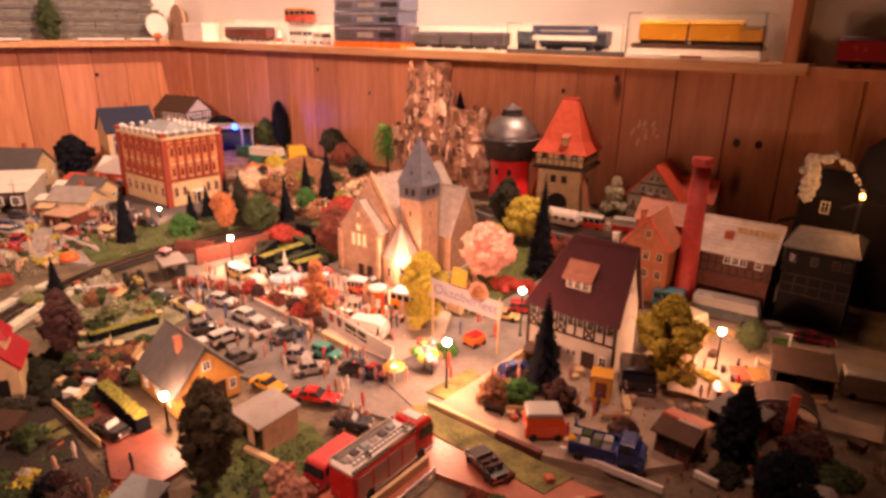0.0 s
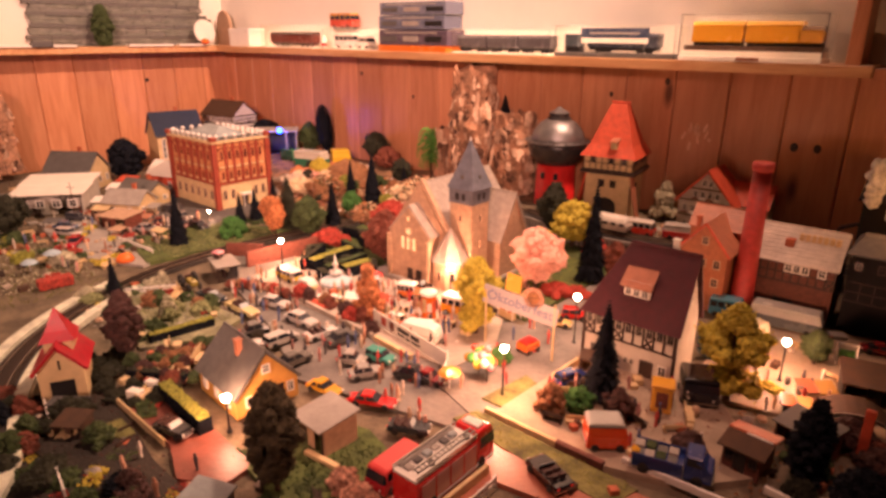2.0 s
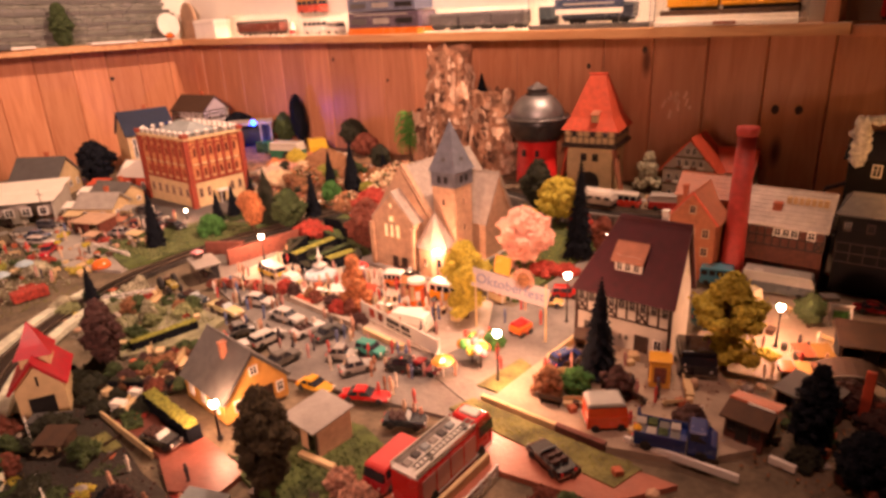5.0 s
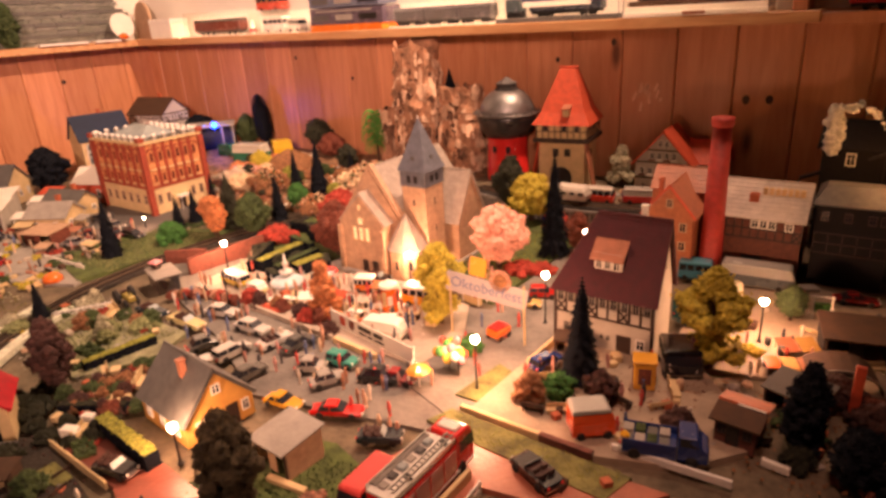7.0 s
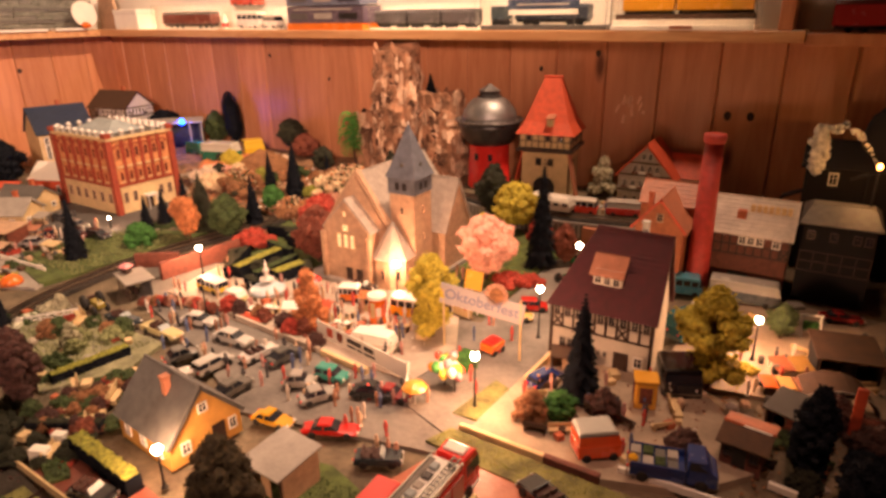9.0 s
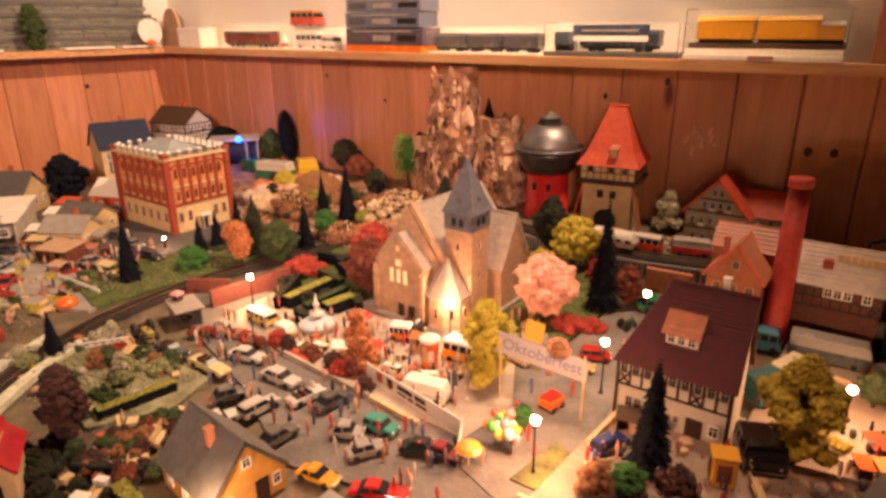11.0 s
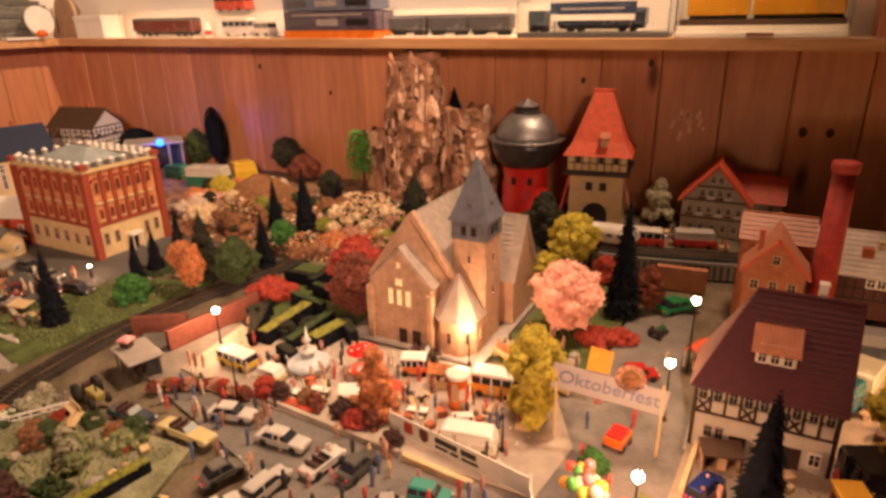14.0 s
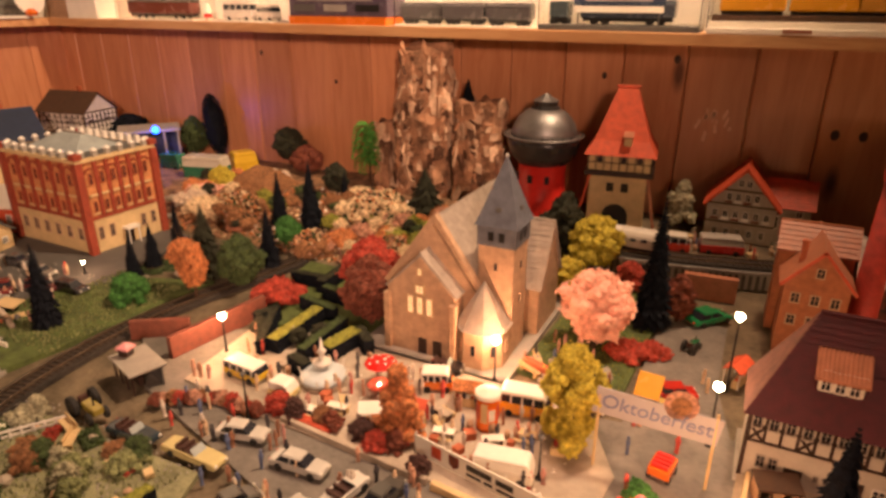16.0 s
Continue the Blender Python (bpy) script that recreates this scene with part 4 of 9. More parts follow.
def brick_works():
    """Brewery: gabled brick house, round chimney, long timbered wing with a pale roof, dark hall beside it."""
    h = thing("brick_house", "orange brick house with salmon tiled roof", "house", -0.147, 0.842, 0.0)
    L, W = 0.031, 0.052
    bm = B()
    gable_body(bm, -L, L, -W, W, 0, 0.086, 0.122, "y")
    part("wall", bm, M_ORANGEBRICK, h)
    gable_roof(h, -L, L, -W, W, 0.086, 0.123, M_SALMON, "y", 0.005)
    for x in (-0.019, 0.0, 0.019):
        window(h, at_face(x, -W, 0.062), 0.010, 0.013, frame_mat=M_OCHRE)
        window(h, at_face(x, -W, 0.036), 0.010, 0.013, frame_mat=M_OCHRE)
    window(h, at_face(0, -W, 0.094), 0.009, 0.012, frame_mat=M_OCHRE)
    bm = B()
    gable_body(bm, -0.040, 0.036, 0.004, 0.052, 0, 0.104, 0.128, "x")
    part("rear_wing_wall", bm, M_ORANGEBRICK, h)
    gable_roof(h, -0.040, 0.036, 0.004, 0.052, 0.104, 0.129, M_SALMON, "x", 0.003)
    for s in (-1, 1):
        bm = B()
        slab(bm, (0, -W - 0.0075, 0.1275), (s * (L + 0.006), -W - 0.0075, 0.0845), (s * (L + 0.006), -W - 0.0055, 0.0845), (0, -W - 0.0055, 0.1275), 0.003 * s)
        part("barge_board", bm, M_REDROOF, h)
    chimney_stack(h, -0.018, -0.03, 0.098, 0.126, 0.006)

    c = thing("factory_chimney", "tall round red factory chimney", "chimney", -0.097, 0.820, 0.0)
    bm = B()
    lathe(bm, [(0.016, 0), (0.016, 0.014), (0.0150, 0.016), (0.0115, 0.200)], 20)
    part("shaft", bm, M_CHIMNEY, c, smooth=True)
    bm = B()
    lathe(bm, [(0.0125, 0.199), (0.0138, 0.203), (0.0138, 0.210), (0.0095, 0.2105)], 20)
    part("crown", bm, M_CHIMNEY, c, smooth=True)

    b = thing("brewery_wing", "long timbered brick building with pale grey roof", "building", -0.049, 0.875, 0.0)
    L, W = 0.055, 0.040
    # the wing's shade is put into its darker brick
    bm = B()
    gable_body(bm, -L, L, -W, W, 0, 0.081, 0.117, "x")
    part("wall", bm, M_DIMBRICK, b)
    gable_roof(b, -L, L, -W, W, 0.081, 0.118, M_PALEROOF, "x", 0.004)
    timber_frame(b, at_face(0, -W, 0), 2 * L, 0.052, 0.078, 11, (0, 10))
    for k in (5, 6, 7, 9):
        window(b, at_face(-L + 2 * L * (k + 0.5) / 11, -W, 0.066), 0.010, 0.012)
    door(b, at_face(0.0, -W, 0), 0.022, 0.026, M_BLACK)
    bm = B()
    box(bm, -0.012, -0.001, -0.026, -0.012, 0.088, 0.107)
    part("dormer", bm, M_BRICK, b)

    d = thing("dark_brewhouse", "timbered brewhouse with grey roof, walls coloured for deep shade", "building", 0.057, 0.885, 0.0)
    # wall colour carries the shade over the brewhouse
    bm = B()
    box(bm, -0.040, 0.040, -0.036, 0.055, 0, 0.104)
    part("wall", bm, M_SHADEBLACK, d)
    x0, x1, e, k = 0.045, 0.034, 0.104, 0.121
    for corners in (((-x0, -0.041, e), (x0, -0.041, e), (x1, -0.006, k), (-x1, -0.006, k)),
                    ((x0, 0.061, e), (-x0, 0.061, e), (-x1, 0.016, k), (x1, 0.016, k)),
                    ((x0, -0.041, e), (x0, 0.061, e), (x1, 0.016, k), (x1, -0.006, k)),
                    ((-x0, 0.061, e), (-x0, -0.041, e), (-x1, -0.006, k), (-x1, 0.016, k)),
                    ((-x1, -0.006, k), (x1, -0.006, k), (x1, 0.016, k), (-x1, 0.016, k))):
        bm = B()
        slab(bm, *corners, 0.002)
        part("roof_slope", bm, M_SLATE, d)
    timber_frame(d, at_face(0.0, -0.036, 0), 0.078, 0.040, 0.066, 5, (), M_DARKWOOD, 0.0012)
    for k in (0, 2, 4, 5):
        window(d, at_face(-0.030 + k * 0.0125, -0.036, 0.082), 0.009, 0.012, frame_mat=M_DARKWOOD)
    t = thing("dark_tower_hall", "tall industrial building coloured near black for deep shade", "building", 0.13, 0.97, 0.0)
    # walls and roof are coloured near black as deep shade
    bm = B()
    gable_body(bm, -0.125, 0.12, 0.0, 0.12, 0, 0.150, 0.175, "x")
    part("wall", bm, M_SHADEBLACK, t)
    # stands in for an unidentified dark mass with a rounded top
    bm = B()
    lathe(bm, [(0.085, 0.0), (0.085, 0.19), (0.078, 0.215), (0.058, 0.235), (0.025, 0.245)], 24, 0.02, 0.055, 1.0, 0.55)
    part("rounded_block", bm, M_SHADEBLACK, t, "tall black rounded block filling in a dark mass", smooth=True)
    gable_roof(t, -0.125, 0.12, 0.0, 0.12, 0.150, 0.176, M_SHADEBLACK, "x", 0.006)
    window(t, at_face(-0.09, 0.0, 0.125), 0.012, 0.018, lit=False, frame_mat=M_WHITE)
    # conveyor climbing to the hall
    v = thing("conveyor", "slanted dark conveyor ramp of the coal works", "conveyor", 0, 0, 0)
    bm = B()
    slab(bm, (-0.02, 0.985, 0.10), (0.085, 0.965, 0.150), (0.085, 0.977, 0.150), (-0.02, 0.997, 0.10), 0.004)
    part("belt", bm, M_BLACK, v)
    for k in range(4):
        s = k / 3
        bm = B()
        tube(bm, (-0.02 + 0.1 * s, 0.988 - 0.018 * s, 0.0), (-0.02 + 0.1 * s, 0.988 - 0.018 * s, 0.098 + 0.046 * s), 0.0015, 5)
        part("trestle_leg", bm, M_BLACK, v)


brick_works()


def small_house(name, label, x, y, z, turn, L, W, eave, ridge, wall, roof, wins=2, along="x", chim=True):
    h = thing(name, label, "house", x, y, z, turn)
    bm = B()
    gable_body(bm, -L, L, -W, W, 0, eave, ridge, along)
    part("wall", bm, wall, h)
    gable_roof(h, -L, L, -W, W, eave, ridge + 0.001, roof, along, 0.005)
    for k in range(wins):
        s = ((k + 0.5) / wins - 0.5) * 2 * L
        window(h, at_face(s, -W, eave * 0.35), 0.010, eave * 0.35)
        window(h, at_face(L, ((k + 0.5) / wins - 0.5) * 2 * W, eave * 0.35, 90), 0.010, eave * 0.35)
        if eave > 0.045:
            window(h, at_face(s, -W, eave * 0.7), 0.010, eave * 0.2)
    if chim:
        chimney_stack(h, 0.01, 0.008, eave, ridge + 0.012)
    return h

# ---- ground of the town ----
def ribbon(name, pts, width, z, mat, label, kind="structure", cat="road", thick=0.004):
    """A strip along a line of points."""
    bm = B()
    P = [Vector((*p, 0)) for p in pts]
    left, right = [], []
    for k, p in enumerate(P):
        d = (P[min(k + 1, len(P) - 1)] - P[max(k - 1, 0)]).normalized()
        n = Vector((-d.y, d.x, 0)) * width / 2
        left.append(p + n)
        right.append(p - n)
    n = len(P)
    v = [(q.x, q.y, zz) for zz in (z - thick, z) for q in right + left[::-1]]
    m = 2 * n
    vs = [bm.verts.new(p) for p in v]
    for k in range(m):
        bm.faces.new((vs[k], vs[(k + 1) % m], vs[m + (k + 1) % m], vs[m + k]))
    for k in range(n - 1):
        bm.faces.new((vs[m + k], vs[m + k + 1], vs[m + m - 2 - k], vs[m + m - 1 - k]))
    return solid(name, bm, mat, label, cat, kind)


def curve_points(pts, steps=8):
    """A smooth line through the given points."""
    P = [np.array(p, float) for p in pts]
    P = [2 * P[0] - P[1]] + P + [2 * P[-1] - P[-2]]
    out = []
    for a, b, c, d in zip(P, P[1:], P[2:], P[3:]):
        for k in range(steps):
            t = k / steps
            out.append(tuple(0.5 * (2 * b + (c - a) * t + (2 * a - 5 * b + 4 * c - d) * t * t + (3 * b - 3 * c + d - a) * t ** 3)))
    return out + [tuple(P[-2])]


plate("market_square", [(-0.72, 0.445), (-0.60, 0.432), (-0.30, 0.425), (-0.29, 0.50), (-0.33, 0.575), (-0.42, 0.59), (-0.60, 0.59), (-0.735, 0.57)], 0.0022, M_PAVE, "pale paved market square beside the church", "pavement")
plate("high_street", [(-0.31, 0.40), (-0.20, 0.36), (-0.20, 0.56), (-0.225, 0.68), (-0.225, 0.82), (-0.30, 0.82), (-0.30, 0.68), (-0.30, 0.56)], 0.0012, M_ASPHALT, "grey street past the half-timbered house", "road")
plate("terracotta_road", [(-0.235, 0.19), (-0.152, 0.19), (-0.150, 0.303), (-0.06, 0.318), (-0.02, 0.37), (-0.13, 0.365), (-0.215, 0.355), (-0.235, 0.29)], 0.0016, M_TERRA, "reddish paved road beside the fire engine", "road")
plate("terracotta_yard", [(-0.505, 0.152), (-0.410, 0.148), (-0.360, 0.128), (-0.322, 0.150), (-0.326, 0.182), (-0.400, 0.188), (-0.490, 0.182)], 0.0016, M_TERRADARK, "reddish paved yard of the yellow house", "pavement")
plate("garden_earth", [(-0.60, 0.085), (-0.50, 0.045), (-0.42, 0.0), (-0.30, 0.0), (-0.30, 0.125), (-0.40, 0.128), (-0.50, 0.146), (-0.56, 0.150)], 0.0006, M_GARDEN, "dark garden soil of the cottages", "ground")
plate("grass_front", [(-0.325, 0.175), (-0.235, 0.16), (-0.236, 0.27), (-0.285, 0.285), (-0.345, 0.27), (-0.345, 0.20)], 0.0018, M_GRASS, "green grass behind the fire engine", "lawn")
plate("grass_strip", [(-0.235, 0.352), (-0.172, 0.345), (-0.06, 0.338), (-0.05, 0.372), (-0.225, 0.379)], 0.0026, M_VERGE, "narrow grass verge beside the road", "lawn")
plate("grass_corner", [(-0.235, 0.40), (-0.21, 0.40), (-0.20, 0.46), (-0.225, 0.47)], 0.0030, M_VERGE, "small grass corner by the lamp", "lawn")
plate("forecourt", [(-0.21, 0.384), (-0.085, 0.381), (-0.02, 0.402), (0.03, 0.46), (-0.04, 0.56), (-0.20, 0.55)], 0.0034, M_FORECOURT, "pale paved forecourt of the timbered house", "pavement")
plate("side_yard", [(-0.085, 0.56), (0.16, 0.60), (0.16, 0.82), (-0.08, 0.82)], 0.0008, M_FORECOURT, "pale yard beside the brewery", "pavement")
plate("grass_railway", [(-1.04, 0.40), (-0.905, 0.37), (-0.885, 0.50), (-0.875, 0.64), (-0.98, 0.60), (-1.05, 0.50)], 0.0030, M_GRASS, "grass embankment beside the railway", "lawn")
plate("grass_village", [(-0.84, 0.27), (-0.62, 0.22), (-0.58, 0.29), (-0.60, 0.35), (-0.78, 0.345), (-0.83, 0.33)], 0.0014, M_DRYGRASS, "gardens beside the car park", "lawn")
plate("churchyard", [(-0.42, 0.62), (-0.31, 0.60), (-0.30, 0.86), (-0.46, 0.95), (-0.60, 0.83), (-0.41, 0.80)], 0.0016, M_GRASS, "churchyard grass behind the church", "lawn")
plate("maze_lawn", [(-0.73, 0.58), (-0.60, 0.60), (-0.60, 0.76), (-0.80, 0.76), (-0.78, 0.62)], 0.0020, M_GRASS, "lawn under the clipped hedge maze", "lawn")
plate("pale_road", [(-1.30, 0.34), (-1.05, 0.30), (-0.90, 0.36), (-0.92, 0.42), (-1.10, 0.42), (-1.30, 0.42)], 0.0010, M_GREY, "grey-green road in front of the village shops", "road")
plate("hall_square", [(-1.28, 0.46), (-1.0, 0.48), (-1.0, 0.585), (-1.05, 0.76), (-1.28, 0.76)], 0.0006, M_DARKGREY, "asphalt square around the town hall", "road")

# rolling woodland ground in the far corner
bm = B()
gx, gy = np.linspace(-1.83, -0.55, 65), np.linspace(0.78, 1.15, 24)
vs = [[bm.verts.new((x, y, max(0.0, 0.028 * min(1, (y - 0.78) / 0.12)) - 0.003 + 0.007 * noise.noise((x * 9, y * 9, 0)) + 0.003 * noise.noise((x * 40, y * 40, 2)))) for x in gx] for y in gy]
for a, b in zip(vs, vs[1:]):
    for k in range(len(gx) - 1):
        bm.faces.new((a[k], a[k + 1], b[k + 1], b[k]))
solid("woodland_ground", bm, M_WOODFLOOR, "uneven brown woodland ground near the wall", "ground", "structure", smooth=True)


def track(name, pts, z, label, rail_z=0.006):
    line = curve_points(pts, 10)
    bed = ribbon(name, line, 0.034, z + 0.003, M_BALLAST, label, "structure", "track", 0.006)
    P = [Vector((*p, 0)) for p in line]
    # sleepers at even steps
    bm = B()
    box(bm, -0.0014, 0.0014, -0.0135, 0.0135, 0, 0.0016)
    sl = mesh_of("sleeper", bm, M_SLEEPER)
    gap, run = 0.0072, 0.0
    for a, b in zip(P, P[1:]):
        d = b - a
        while run < d.length:
            p = a + d.normalized() * run
            ob = new("sleeper", sl)
            ob.parent = bed
            ob.matrix_basis = pose(p.x, p.y, z + 0.003, 0, 0, math.degrees(math.atan2(d.y, d.x)))
            run += gap
        run -= d.length
    for s in (-0.00825, 0.00825):
        bm = B()
        prev = None
        for k, p in enumerate(P):
            d = (P[min(k + 1, len(P) - 1)] - P[max(k - 1, 0)]).normalized()
            n = Vector((-d.y, d.x, 0))
            c = p + n * s
            ring = [bm.verts.new((c.x + n.x * e, c.y + n.y * e, zz)) for e, zz in ((-0.0005, z + 0.0046), (0.0005, z + 0.0046), (0.0005, z + 0.0068), (-0.0005, z + 0.0068))]
            if prev:
                for j in range(4):
                    bm.faces.new((prev[j], prev[(j + 1) % 4], ring[(j + 1) % 4], ring[j]))
            prev = ring
        part("rail", bm, M_RAIL, bed)
    return bed


track("railway_track", [(-0.44, -0.02), (-0.50, 0.02), (-0.595, 0.056), (-0.672, 0.098), (-0.738, 0.153), (-0.795, 0.228), (-0.846, 0.335), (-0.864, 0.43), (-0.866, 0.51), (-0.855, 0.60), (-0.83, 0.70), (-0.82, 0.76)], 0.0, "single railway track on brown ballast curving past the village")
for off, nm in ((0.026, "stone_kerb"), (-0.026, "stone_kerb_inner")):
    line = curve_points([(-0.44, -0.02), (-0.50, 0.02), (-0.595, 0.056), (-0.672, 0.098), (-0.738, 0.153), (-0.795, 0.228), (-0.83, 0.30)], 10)
    P = [Vector((*p, 0)) for p in line]
    out = []
    for k, p in enumerate(P):
        d = (P[min(k + 1, len(P) - 1)] - P[max(k - 1, 0)]).normalized()
        out.append((p.x - d.y * off, p.y + d.x * off))
    ribbon(nm, out, 0.014, 0.007, M_KERB, "pale stone kerb along the railway track", "structure", "kerb", 0.008)

# raised line at the back, on an arched wall
via = [(-0.56, 0.985), (-0.44, 0.955), (-0.33, 0.955), (-0.22, 0.975), (-0.13, 1.00), (0.05, 1.03), (0.30, 1.04)]
track("raised_track", via, 0.026, "railway track raised on a stone viaduct")
line = curve_points(via, 10)
ribbon("viaduct", line, 0.044, 0.0255, M_DARKGREY, "dark stone retaining wall carrying the railway", "structure", "wall", 0.026)
vi = thing("viaduct_arcade", "row of small dark stone arches below the railway", "arches", 0, 0, 0)
P = [Vector((*p, 0)) for p in line]
run = 0.0
for a, b in zip(P, P[1:]):
    d = b - a
    while run < d.length:
        p = a + d.normalized() * run
        n = Vector((d.y, -d.x, 0)).normalized()
        c = p + n * 0.0225
        bm = B()
        box(bm, -0.0022, 0.0022, -0.0015, 0.001, 0.0, 0.021)
        box(bm, -0.0042, 0.0042, -0.0018, 0.001, 0.021, 0.0252)
        part("arch_pier", bm, M_GREY, vi, m=pose(c.x, c.y, 0, 0, 0, math.degrees(math.atan2(d.y, d.x))))
        run += 0.0085
    run -= d.length
plate("upper_terrace", [(-0.62, 1.0), (-0.44, 0.975), (-0.33, 0.975), (-0.22, 0.995), (-0.13, 1.02), (0.05, 1.05), (0.40, 1.06), (0.40, 1.15), (-0.62, 1.15)], 0.028, M_EARTH, "brown raised terrace at the foot of the wall")


# ---- plants ----


def clump(bm, p, r):
    """One ragged leaf clump."""
    q = Euler((random.uniform(0, 6), random.uniform(0, 6), random.uniform(0, 6))).to_matrix()
    d = [Vector(v) * r * random.uniform(0.6, 1.25) for v in ((1, 0, 0), (-1, 0, 0), (0, 1, 0), (0, -1, 0), (0, 0, 1), (0, 0, -1))]
    grow(bm, [p + q @ v for v in d], [(0, 2, 4), (2, 1, 4), (1, 3, 4), (3, 0, 4), (2, 0, 5), (1, 2, 5), (3, 1, 5), (0, 3, 5)])


def ico(level):
    bm = bmesh.new()
    bmesh.ops.create_icosphere(bm, subdivisions=level, radius=1)
    bm.verts.index_update()
    out = [v.co.copy() for v in bm.verts], [tuple(v.index for v in f.verts) for f in bm.faces]
    bm.free()
    return out


ICO = ico(3), ico(2), ico(1)


def leafy_crown(bm, h0, h1, w, shape, count, size):
    """Foamy lobes of uneven size round the boughs, each covered with crumbs and loose leaves, with gaps between them."""
    mean = min(w * 0.14, 0.0085)
    n = int(max(16, min(130, 1.1 * w * (h1 - h0 + 0.3 * w) / mean ** 2)))
    pts, tris = ICO[1 if w > 0.035 else 2]
    lobes, off0 = [], random.uniform(0, 40)
    for k in range(n):
        u = (k + random.uniform(0.2, 0.8)) / n
        a = k * 2.4 + random.uniform(-0.5, 0.5)
        lr = mean * random.uniform(0.75, 1.3)
        lump = 1 + 0.42 * noise.noise((math.cos(a) * 1.3 + off0, math.sin(a) * 1.3, u * 2.6))
        out = max(0.0, w / 2 * shape(u) * lump * random.uniform(0.74, 1.16) - lr * 0.7)
        c = Vector((out * math.cos(a), out * math.sin(a), h0 + lr * 0.7 + max(h1 - h0 - lr * 1.5, 0.001) * u))
        flat = Vector((1, 1, random.uniform(0.7, 0.95)))
        lobes.append((c, lr, flat))
        off = Vector((random.uniform(0, 50), 0, 0))
        vs = []
        for p in pts:
            q = p * 2.3 + off
            r = lr * (1 + 0.4 * noise.noise(q) + 0.34 * noise.noise(q * 2.6) + 0.30 * noise.noise(q * 6.0))
            vs.append(c + p * flat * r)
        grow(bm, vs, tris)
    for k in range(int(count * 2.8)):
        c, lr, flat = random.choice(lobes)
        e = Vector((random.gauss(0, 1), random.gauss(0, 1), random.gauss(0.15, 1))).normalized()
        clump(bm, c + e * flat * lr * random.uniform(0.9, 1.25), size * random.uniform(0.4, 0.95))
    for k in range(int(count * 1.8)):
        c, lr, flat = random.choice(lobes)
        e = Vector((random.gauss(0, 1), random.gauss(0, 1), random.gauss(0, 1))).normalized()
        p = c + e * flat * lr * random.uniform(1.0, 1.5)
        q = Euler((random.uniform(0, 6), random.uniform(0, 6), random.uniform(0, 6))).to_matrix()
        s = size * random.uniform(0.35, 0.62)
        grow(bm, [p + q @ Vector(v) for v in ((-s, -s * 0.5, 0), (s, -s * 0.4, 0), (s * 0.7, s * 0.5, 0), (-s * 0.6, s * 0.6, 0))], [(0, 1, 2, 3)])


SHAPES = {
    "round": lambda u: max(0.15, math.sin(math.pi * (0.08 + 0.88 * u)) ** 0.6),
    "oval": lambda u: max(0.12, math.sin(math.pi * (0.12 + 0.86 * u)) ** 0.75),
    "column": lambda u: 0.75 + 0.25 * math.sin(math.pi * u) - 0.45 * u ** 4,
    "spread": lambda u: 0.55 + 0.45 * math.sin(math.pi * min(1, u * 1.2)),
    "tiered": lambda u: 0.55 + 0.42 * math.sin(2.2 + 9.5 * u) if u < 0.78 else max(0.12, 1.5 * (1.02 - u) + 0.2),
    "flame": lambda u: max(0.12, 0.95 * (1 - u) ** 0.55 + 0.12 * math.sin(14 * u)),
    "bush": lambda u: math.sqrt(max(0.02, 1 - u ** 2.2)),
}


def leafy_tree(name, label, x, y, z, h, w, mat, shape="round", trunk=0.2, seed=0, count=0, category="tree"):
    random.seed(seed + 17)
    t = thing(name, label, category, x, y, z, random.uniform(0, 360))
    h0 = h * trunk
    if trunk > 0.02:
        bm = B()
        lathe(bm, [(w * 0.05 + 0.0008, 0), (w * 0.035 + 0.0006, h0), (w * 0.015, h * 0.72)], 7)
        part("trunk", bm, M_TRUNK, t)
        bm = B()
        for k in range(5):
            a = k * 2.4
            tube(bm, (0, 0, h0 * 0.9 + k * 0.05 * h), (math.cos(a) * w * 0.3, math.sin(a) * w * 0.3, h0 + (0.25 + 0.1 * k) * h), w * 0.018, 5, w * 0.008)
        part("bough", bm, M_TRUNK, t)
    bm = B()
    size = max(0.0020, min(0.0040, w * 0.058))
    n = count or int(min(1100, max(90, 1.0 * (w * h) / size ** 2)))
    leafy_crown(bm, h0 * 0.8, h * 0.97, w, SHAPES[shape], n, size)
    part("crown", bm, mat, t)
    return t


def fir(name, label, x, y, z, h, w, mat=None, seed=0):
    random.seed(seed + 5)
    t = thing(name, label, "tree", x, y, z, random.uniform(0, 360))
    bm = B()
    lathe(bm, [(0.0016, 0), (0.0012, h * 0.4), (0.0004, h * 0.97)], 6)
    part("trunk", bm, M_TRUNK, t)
    bm = B()
    rows = int(16 + h * 90)
    lathe(bm, [(w * 0.30, h * 0.10), (w * 0.2, h * 0.45), (0.0006, h * 0.93)], 9)
    for j in range(rows):
        u = j / (rows - 1)
        zz = h * (0.06 + 0.92 * u)
        r = w / 2 * (1 - u) ** 0.85 + 0.0012
        n = max(5, int(22 * (1 - u * 0.7)))
        for k in range(n):
            a = math.tau * k / n + random.uniform(-0.2, 0.2) + j
            rr = r * random.uniform(0.72, 1.12)
            e, s = Vector((math.cos(a), math.sin(a), 0)), Vector((-math.sin(a), math.cos(a), 0))
            tip = e * rr + Vector((0, 0, zz - rr * 0.28))
            root = Vector((0, 0, zz + rr * 0.22)) + e * rr * 0.15
            wd = 0.0016 + rr * 0.11
